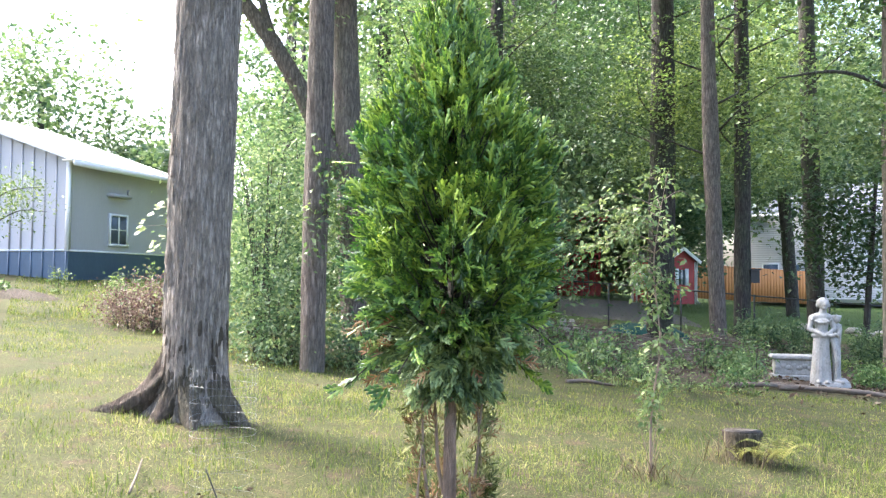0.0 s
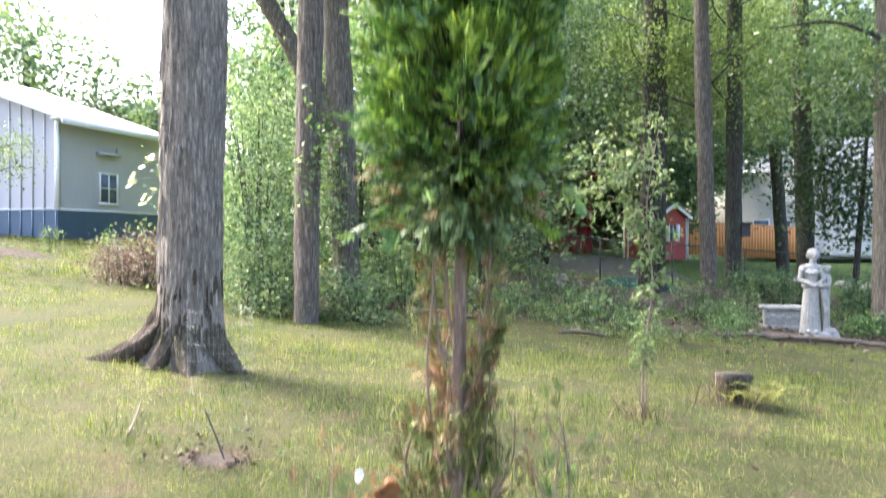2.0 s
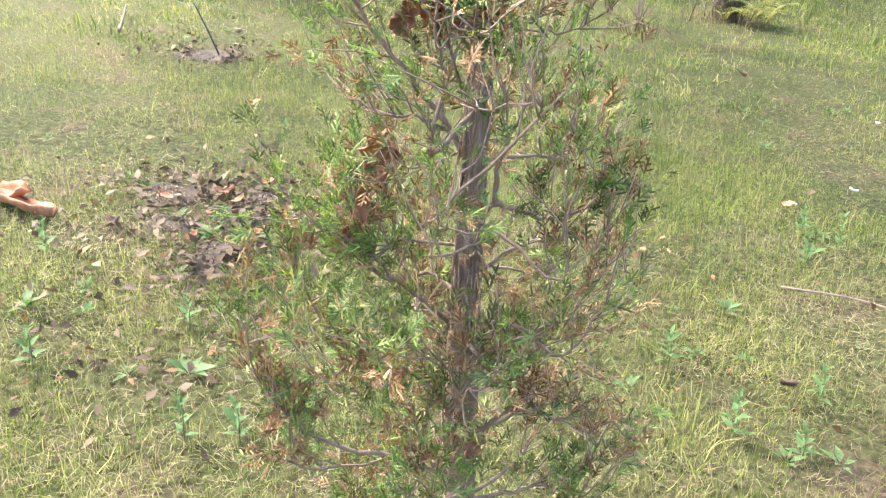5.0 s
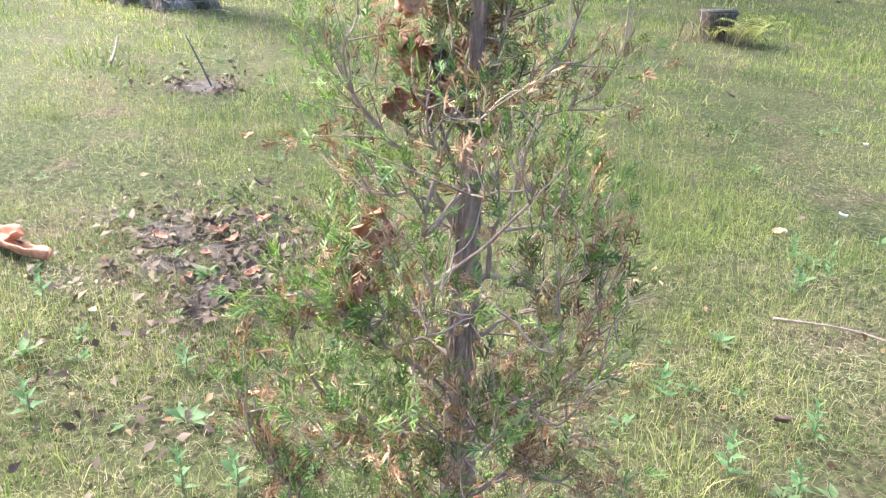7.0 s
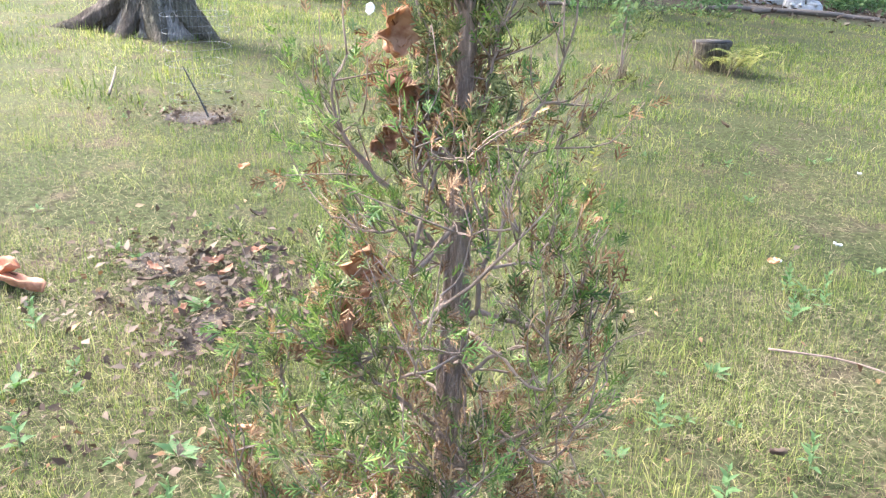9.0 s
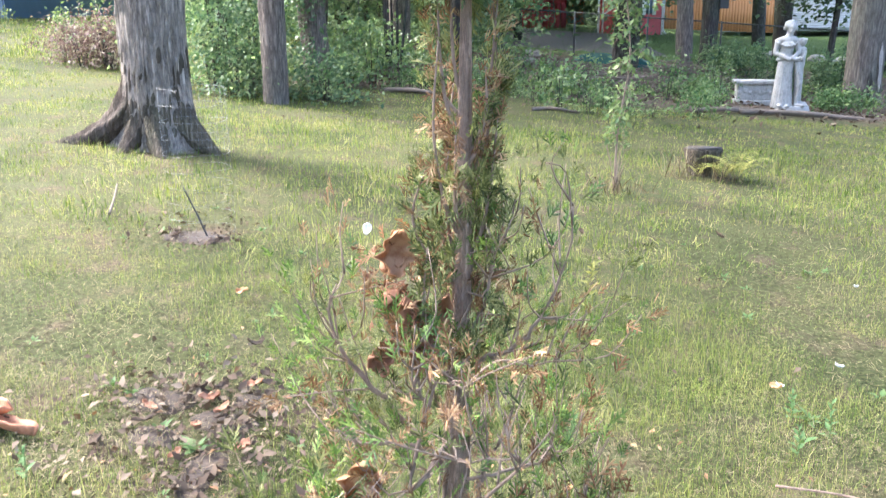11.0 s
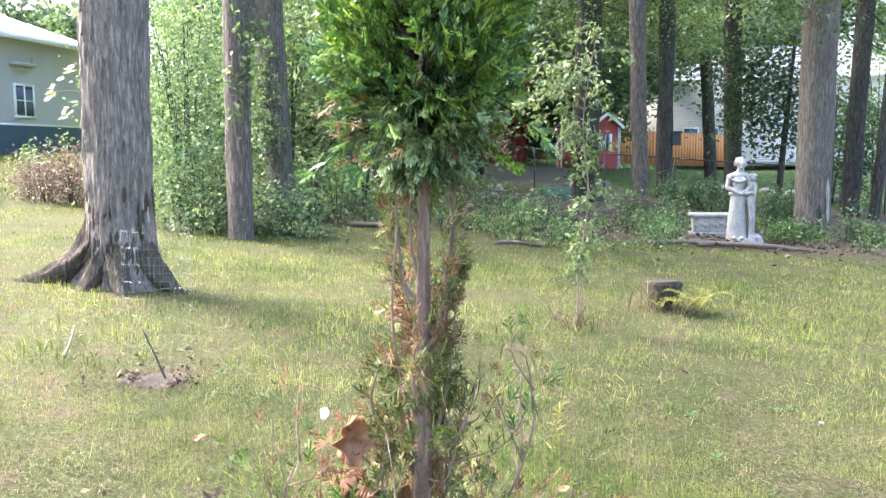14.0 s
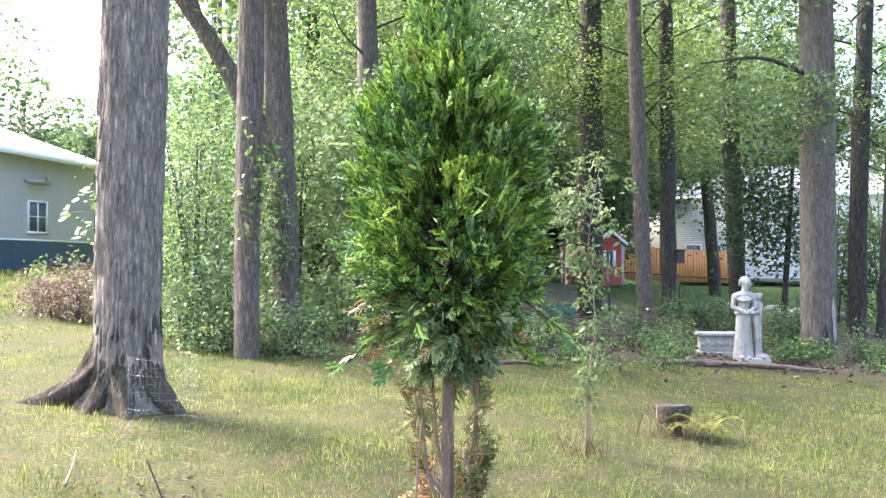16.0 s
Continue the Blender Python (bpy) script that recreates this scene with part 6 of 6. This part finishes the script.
# ---- wire cage with a stick ----
def cage():
    t = thing("wire_cage", on(-1.56, 4.8), "cylindrical galvanised welded-wire plant guard standing in grass", "plant guard")
    R, H = 0.19, 0.84
    for k in range(10):
        z = 0.02 + H * k / 9
        ring = [(R * math.cos(a), R * math.sin(a), z + 0.004 * math.sin(3 * a + k)) for a in np.linspace(0, 2 * np.pi, 37)]
        part("ring_wire", tube_mesh("ring_wire", [tube(ring, [0.001, 0.001], 6)], M_WIRE), M_WIRE, t)
    for k in range(22):
        a = 2 * np.pi * k / 22
        part("upright_wire", tube_mesh("upright_wire", [tube([(R * math.cos(a), R * math.sin(a), -0.03), (R * math.cos(a), R * math.sin(a), H + 0.02)], [0.0004, 0.0004], 5)], M_WIRE), M_WIRE, t)
cage()
def stick(name, pts, r0, r1, label, m=M_TWIG):
    a = Vector(pts[0])
    t = thing(name, a, label, "stick")
    part("shaft", tube_mesh("shaft", [tube(spline(pts, 12) - np.array(a), [r0, r1], 7, 0, 0.2)], m), m, t)
stick("stick", [on(-1.5, 4.72, -0.02), on(-1.56, 4.72, 0.13), on(-1.63, 4.72, 0.29)], 0.006, 0.004, "bare dark stick planted inside the wire guard", M_DARK)
stick("fallen_twig", [on(-2.2, 4.95, 0.03), on(-2.32, 5.3, 0.05), on(-2.5, 5.75, 0.04)], 0.01, 0.005, "grey-brown bare fallen branch on the grass", M_LOG)
stick("fallen_twig", [on(1.05, 2.35, 0.03), on(1.3, 2.3, 0.035), on(1.55, 2.12, 0.03)], 0.004, 0.002, "thin grey fallen twig on the grass")

# ---- leaf litter and small plants ----
def litter(spots, count, size, label, m=M_LITTER, spread=1.0):
    """Fallen leaves gathered round spots (x, y, reach), large and small, flat and curled."""
    P = []
    for cx, cy, s in spots:
        q = rng.normal(size=(count, 2)) * 0.55 * s
        keep_ = np.array([noise.noise((cx + a * 7 / s * spread, cy + b * 7 / s * spread, 1.0)) > -0.08 for a, b in q * 0.3])
        q = q[keep_]
        P.append(np.stack([cx + q[:, 0], cy + q[:, 1], 0 * q[:, 0]], 1))
    P = np.concatenate(P)
    n = len(P)
    P[:, 2] = lawn(P[:, 0], P[:, 1]) + rng.uniform(0.005, 0.04, n)
    geo = stamp(LEAF, P, rotations(n, (0, 0, 1.0), 0.6), size * (0.35 + 1.3 * rng.random(n) ** 2.2))
    solo("leaf_litter", geo, m, label=label, category="leaf litter", kind="stuff")
def soil_patch(cx, cy, rx, ry, seed):
    """Low crumbled skin of soil with a ragged rim that dips under the turf."""
    v, n, m = [], 40, 9
    for i in range(m):
        for j in range(n):
            a = 2 * math.pi * j / n
            w = (i / (m - 1)) * (1 + 0.35 * noise.noise((math.cos(a) * 1.7, math.sin(a) * 1.7, seed)) + 0.15 * noise.noise((math.cos(a) * 5, math.sin(a) * 5, seed)))
            x, y = cx + rx * w * math.cos(a), cy + ry * w * math.sin(a)
            v.append((x, y, float(lawn(x, y)) + 0.007 * (1 - (i / (m - 1)) ** 3) - 0.01 * (i == m - 1) + 0.008 * noise.noise((x * 14, y * 14, 4))))
    a = np.array([(i * n + j, i * n + (j + 1) % n, (i + 1) * n + (j + 1) % n, (i + 1) * n + j) for i in range(m - 1) for j in range(n)])
    solo("soil_patch", (np.array(v), a), M_SOIL, label="bare dark soil showing through thin turf", category="soil", kind="stuff", smooth=True)
for cx, cy, rx, ry, sd in ((-0.98, 2.62, 0.13, 0.09, 1.0), (-0.72, 2.5, 0.12, 0.07, 1.7), (-0.66, 2.68, 0.08, 0.06, 4.2), (-0.69, 2.2, 0.06, 0.16, 2.0), (-0.9, 2.38, 0.08, 0.06, 2.6), (-1.58, 4.72, 0.2, 0.12, 3.0)):
    soil_patch(cx, cy, rx, ry, sd)
litter([(-0.84, 2.55, 0.5), (-0.7, 2.15, 0.3), (-0.95, 2.65, 0.3), (-0.62, 2.55, 0.28)], 420, 0.034, "brown and grey dead leaves lying on bare soil", spread=2)
litter([(x, y, 2.2 * s) for x, y, s in BARE if y < 3.0 and x < -0.5], 170, 0.026, "brown and grey dead leaves lying on bare soil")
litter([(x, y, 2.2 * s) for x, y, s in BARE if y < 3.5], 26, 0.026, "rust-brown dead leaves lying on bare soil", M_DRY, 3)
litter([(-1.58, 4.72, 0.36)], 520, 0.034, "brown dead leaves heaped at the wire guard")
litter([(0.2, 4.5, 5.0)], 500, 0.035, "dead leaves scattered over the lawn", spread=6)
litter([(2.6, 17.6, 4.0), (6.0, 17.6, 3.0), (-2.2, 17.0, 2.2)], 1300, 0.1, "brown leaf litter under the trees", spread=4)
litter([(6.2, 16.2, 1.2)], 500, 0.09, "brown leaf litter under the trees", spread=2)

def curled_leaf(name, at, length, width, curl, rot, m, label, lobes=0.0, category="leaf", cup=0.5):
    """A dry leaf or bark flake: a bent sheet with an uneven rim and a little thickness."""
    n, k = 13, 9
    v = []
    for i in range(n):
        u = i / (n - 1)
        w = width * (math.sin(math.pi * min(1, u * 0.96 + 0.03)) ** 0.8) * (1 + lobes * math.sin(u * 19) + 2.2 * lobes * noise.noise((u * 9, length * 300, width * 500)))
        for j in range(k):
            s = 2 * j / (k - 1) - 1
            v.append((w * 0.5 * s, length * (u - 0.5), cup * width * s * s * 0.5 + curl * length * (u - 0.4) ** 2 + 0.16 * width * noise.noise((s * 2, u * 6, length * 90))))
    a = np.array([i * k + j for i in range(n - 1) for j in range(k - 1)])
    ob = solo(name, (np.array(v), np.stack([a, a + 1, a + k + 1, a + k], 1)), m, label=label, category=category, smooth=True)
    ob.matrix_world = pose(*at, *rot)
    s = ob.modifiers.new("solid", "SOLIDIFY")
    s.thickness = 0.0012 if length < 0.15 else 0.006
    return ob
curled_leaf("bark_flake", on(-1.37, 2.3, 0.03), 0.26, 0.075, 0.1, (10, 20, 82), M_BARKPIECE, "curled orange-brown flake of bark on the grass", 0.14, "bark", 0.75)
curled_leaf("bark_flake", on(-1.42, 2.37, 0.035), 0.2, 0.07, 0.15, (-20, -30, 74), M_BARKPIECE, "curled orange-brown flake of bark on the grass", 0.12, "bark", 0.8)
_r = np.random.default_rng(31)
for k in range(15):
    q = _r.random()
    at = (0.045 + 0.065 * _r.random(), 0.875 + _r.normal(0, 0.012), 1.105 - 0.13 * q + _r.normal(0, 0.006))
    curled_leaf("dead_leaf", at, _r.uniform(0.022, 0.048), _r.uniform(0.01, 0.026), _r.uniform(0.3, 1.6), (_r.uniform(50, 115), _r.uniform(-50, 50), _r.uniform(-60, 60)), (M_DEAD, M_DEADDARK, M_BARKPIECE)[k % 3], "curled rust-orange dead leaf caught in the conifer", 0.3, "leaf", _r.uniform(0.6, 1.6))
for at, ln, w, rot, m in [((0.062, 0.868, 1.1), 0.05, 0.036, (70, 10, 30), M_DEAD), ((0.082, 0.87, 1.0), 0.052, 0.022, (60, -40, 50), M_BARKPIECE), ((0.054, 0.872, 0.985), 0.044, 0.024, (80, 30, 0), M_DEADDARK), ((0.118, 0.872, 1.035), 0.05, 0.02, (85, 20, 5), M_DEADDARK), ((0.018, 0.868, 0.83), 0.06, 0.04, (85, 20, 12), M_DEAD), ((0.036, 0.866, 0.815), 0.055, 0.018, (80, 25, -15), M_BARKPIECE), ((0.0, 0.86, 0.765), 0.05, 0.014, (85, 0, 10), M_DEADDARK), ((0.155, 0.905, 0.7), 0.03, 0.014, (80, 0, 0), M_DEADDARK), ((0.142, 0.895, 0.39), 0.045, 0.022, (75, 30, 10), M_DEADDARK), ((-0.02, 0.86, 0.72), 0.03, 0.014, (80, 10, 0), M_DEAD)]:
    curled_leaf("dead_leaf", at, ln, w, 0.9, rot, m, "curled rust-orange dead leaf caught in the conifer", 0.26, "leaf", 1.1)
curled_leaf("pale_petal", (0.036, 0.885, 1.125), 0.011, 0.009, 0.9, (50, 10, 0), M_WHITE, "small curled white petal caught in the conifer", 0.2, "petal", 0.9)
for x, y, s in [(1.63, 3.36, 0.035), (1.3, 3.1, 0.03), (-1.9, 2.5, 0.03), (2.2, 4.6, 0.03)]:
    curled_leaf("fallen_petal", on(x, y, 0.045), s, s * 0.8, 0.5, (10, 15, 50 * x), M_WHITE, "small white petal lying on the grass", 0.1)
for x, y, s in [(1.29, 3.1, 0.06), (0.4, 2.2, 0.05), (-0.5, 1.9, 0.07), (-0.42, 1.62, 0.06), (0.9, 1.75, 0.06), (1.7, 5.6, 0.08), (0.75, 5.4, 0.07), (-1.0, 3.7, 0.07), (2.3, 3.4, 0.06), (-1.75, 2.2, 0.08), (0.62, 3.4, 0.06)]:
    curled_leaf("dead_leaf", on(x, y, 0.04), s, s * 0.6, 0.4, (12, 20, 70 * y), (M_DEAD, M_LITTER)[int(10 * x) % 2], "curled brown dead leaf lying on the grass", 0.15)

for k in range(26):
    x, y = -0.82 + _r.normal(0, 0.16), 2.5 + _r.normal(0, 0.17)
    curled_leaf("dead_leaf", on(x, y, 0.035), _r.uniform(0.03, 0.075), _r.uniform(0.018, 0.04), _r.uniform(0.2, 0.9), (_r.uniform(-25, 25), _r.uniform(-25, 25), _r.uniform(0, 360)), (M_LITTER, M_DEADDARK, M_LITTER, M_LITTER)[k % 4], "curled brown dead leaf on bare soil", 0.2)

def weeds():
    r = np.random.default_rng(77)
    spots = [(-0.74, 2.3, 0.09), (-0.9, 2.4, 0.06), (-1.05, 1.75, 0.08), (-0.55, 1.55, 0.08), (1.35, 2.9, 0.07), (1.25, 2.7, 0.08), (0.85, 2.2, 0.06), (0.95, 1.5, 0.07), (-1.6, 2.0, 0.07)]
    for k in range(52):
        y = r.uniform(1.4, 5.5)
        spots.append((r.uniform(-0.55, 0.6) * y, y, r.uniform(0.025, 0.06)))
    me = fast_mesh("leaf", LEAF[0] * np.array([0.75, 1, 1]), LEAF[1], M_WEED)
    for x, y, s in spots:
        t = thing("lawn_weed", on(x, y), "small broad-leaved weed growing in the lawn", "weed", "lawn weeds")
        n = int(r.integers(5, 10))
        a = np.linspace(0, 6.28, n, endpoint=False) + r.normal(0, 0.3, n)
        D = np.stack([np.cos(a), np.sin(a), r.uniform(0.1, 1.1, n)], 1)
        fr = frames_along(D, (0, 0, 1), 0.2, r)
        for k in range(n):
            ob = new("leaf", me)
            ob.parent = t
            ob.matrix_local = Matrix.Translation(Vector(D[k]) * 0.006) @ Matrix(fr[k].tolist()).to_4x4() @ Matrix.Scale(float(s * r.uniform(0.4, 0.95)), 4)
    # taller leafy weeds
    for k, (x, y, h) in enumerate([(-0.47, 1.3, 0.13), (-0.36, 1.32, 0.1), (1.2, 2.6, 0.12), (1.36, 2.75, 0.14), (1.28, 2.9, 0.1), (0.98, 1.75, 0.1), (0.72, 1.55, 0.12), (0.86, 1.5, 0.09), (-0.9, 1.5, 0.1), (-1.15, 2.05, 0.1), (0.62, 1.85, 0.09), (1.5, 2.2, 0.1), (-0.62, 1.75, 0.09), (0.45, 2.6, 0.09)]):
        t = thing("leafy_weed", on(x, y), "upright leafy green weed growing in the lawn", "weed", "leafy weeds")
        part("stem", tube_mesh("stem", [tube(spline([(0, 0, -0.02), (0.006, 0.0, 0.5 * h), (0.0, 0.01, h)], 6), [0.002, 0.001], 5)], M_WEED), M_WEED, t)
        for q in range(13):
            a, z = 2.4 * q + k, h * (0.12 + 0.88 * q / 12)
            fr = frames_along(np.array([[math.cos(a), math.sin(a), 0.35 + 0.9 * q / 12]]), (0, 0, 1), 0.2, r)[0]
            ob = new("leaf", me)
            ob.parent = t
            ob.matrix_local = Matrix.Translation((0, 0, z)) @ Matrix(fr.tolist()).to_4x4() @ Matrix.Scale(float(r.uniform(0.03, 0.05) * (1.15 - 0.5 * q / 12)), 4)
    # upright tufts
    tufts = []
    for k in range(34):
        y = r.uniform(1.5, 8.5)
        x = r.uniform(-0.55, 0.6) * y
        if (x - 0.13) ** 2 + (y - 0.93) ** 2 < 0.3:
            continue
        n = r.integers(14, 32)
        a = r.uniform(0, 6.28, n)
        lean = r.uniform(0.1, 0.8, n)
        fr = np.stack([np.stack([-np.sin(a), np.cos(a), 0 * a], 1), np.stack([np.cos(a), np.sin(a), 0 * a], 1) * np.cos(lean)[:, None] - np.array([0, 0, 1.0]) * np.sin(lean)[:, None], np.stack([np.cos(a) * np.sin(lean), np.sin(a) * np.sin(lean), np.cos(lean)], 1)], 2)
        P = np.stack([x + r.normal(0, 0.05, n), y + r.normal(0, 0.05, n), np.full(n, float(lawn(x, y)))], 1)
        tufts.append(stamp(BLADE, P, fr * np.array([0.3, 1, 1]), r.uniform(0.05, 0.12, n)))
    solo("tall_grass", join(*tufts), M_GRASS, label="taller loose tufts of lawn grass", category="grass", kind="stuff")
weeds()

# pale yellow seedling
def seedling():
    t = thing("yellow_seedling", on(0.62, 3.9), "pale yellow-green upright seedling in the lawn", "seedling")
    r = np.random.default_rng(9)
    part("stem", tube_mesh("stem", [tube(spline([(0, 0, -0.02), (0.01, 0, 0.12), (0.04, 0, 0.24)], 10), [0.003, 0.0015], 5)], M_FERN), M_FERN, t)
    n = 34
    z = r.uniform(0.03, 0.25, n)
    a = r.uniform(0, 6.28, n)
    part("foliage", stamp(LEAF_NARROW, np.stack([0.16 * z, 0 * z, z], 1), frames_along(np.stack([np.cos(a), np.sin(a), 0 * a + 0.5], 1), (0, 0, 1), 0.3, r), r.uniform(0.035, 0.07, n)), M_FERN, t, kind="stuff")
seedling()

# low bough of pale leaves reaching past the big trunk
def side_branch():
    t = thing("maple_sapling", on(-4.36, 10.6), "thin maple sapling with a few sunlit pale leaves", "sapling")
    r = np.random.default_rng(12)
    st = spline([(0, 0, -0.05), (0.02, 0, 0.7), (-0.02, 0, 1.6), (0.0, 0, 2.4)], 16)
    part("stem", tube_mesh("stem", [tube(st, [0.02, 0.008], 7)], M_TWIG), M_TWIG, t)
    P = []
    for dx, z in [(-0.33, 2.1), (-0.48, 1.85), (-0.32, 1.63), (0.1, 2.3), (-0.05, 1.95)]:
        e = spline([(0, 0, z - 0.12), (dx * 0.5, r.normal(0, .06), z + 0.02), (dx, r.normal(0, .1), z)], 8)
        part("branch", tube_mesh("branch", [tube(e, [0.005, 0.002], 5)], M_TWIG), M_TWIG, t)
        for m in range(6):
            P.append(e[-1] + r.normal(size=3) * 0.045)
    P = np.array(P)
    part("foliage", stamp(LEAF_LOBED, P, rotations(len(P), (0, -0.5, 0.9), 0.35, r), r.uniform(0.07, 0.12, len(P))), M_MAPLE, t, kind="stuff")
side_branch()

# tall blue-green weeds and stones behind the statue
for k in range(13):
    x = 5.2 + 0.26 * k + rng.normal(0, 0.06)
    y = 20.5 + rng.normal(0, 0.5)
    bush("tall blue-green leafy weed by the fence", x, y, 0.16, rng.uniform(0.8, 1.35), 30, 16, 0.11, M_LEAF_SHADE, LEAF_NARROW, 2, "weed", 0.09, group="tall weeds", tilt=0.9)
def stones():
    for k in range(16):
        bm = bmesh.new()
        x, y = 12.6 + rng.normal(0, 1.4), 31.5 + rng.normal(0, 0.5)
        s = rng.uniform(0.12, 0.3)
        bmesh.ops.create_icosphere(bm, subdivisions=2, radius=1)
        for v in bm.verts:
            v.co *= 1 + 0.3 * noise.noise(v.co * 1.3 + Vector((k * 3.1, 0, 0)))
            v.co = Vector((v.co.x * s * 1.4, v.co.y * s, v.co.z * s * 0.7))
        solo("stone", bm, M_STONE, on(x, y, s * 0.4), "pale grey rough stone in a heap", "stone", "stone heap", smooth=True)
stones()

# planted mound on the open lawn
def mound():
    n, m, v = 20, 14, []
    for i in range(m):
        for j in range(n):
            x, y = -13.6 + 2.2 * j / (n - 1), 19.0 + 1.3 * i / (m - 1)
            e = max(0.0, math.sin(math.pi * i / (m - 1)) * math.sin(math.pi * j / (n - 1))) ** 0.7
            v.append((x, y, float(lawn(x, y)) - 0.03 + 0.22 * e + 0.05 * noise.noise((x * 4, y * 4, 2)) * e))
    a = np.array([i * n + j for i in range(m - 1) for j in range(n - 1)])
    solo("mulch_mound", (np.array(v), np.stack([a, a + 1, a + n + 1, a + n], 1)), M_ROOT, label="low mound of dark mulch on the lawn", category="mound", smooth=True)
mound()
bush("small leafy plant on the mulch mound", -12.7, 19.6, 0.3, 0.45, 30, 12, 0.08, M_LEAF, LEAF, 4, spread=0.1)
for x, y in ((-12.4, 21.5), (-9.6, 19.0), (-8.6, 17.4), (-8.0, 16.9), (-6.4, 15.6)):
    bush("thin pale weed on the open lawn", x, y, 0.22, 0.75, 22, 10, 0.08, M_LEAF_PALE, LEAF, 3, "weed", 0.09, group="weeds")
for x, y in ((4.35, 16.9), (4.1, 17.4), (4.6, 18.1), (6.5, 16.7), (6.9, 17.2), (7.3, 17.9), (8.7, 18.2), (7.6, 17.6)):
    bush("leafy green weeds under the trees", x, y, 0.28, 0.42, 24, 12, 0.08, (M_LEAF, M_WEED)[int(10 * x) % 2], LEAF, 3, "weed", 0.1, group="weeds", tilt=0.9)
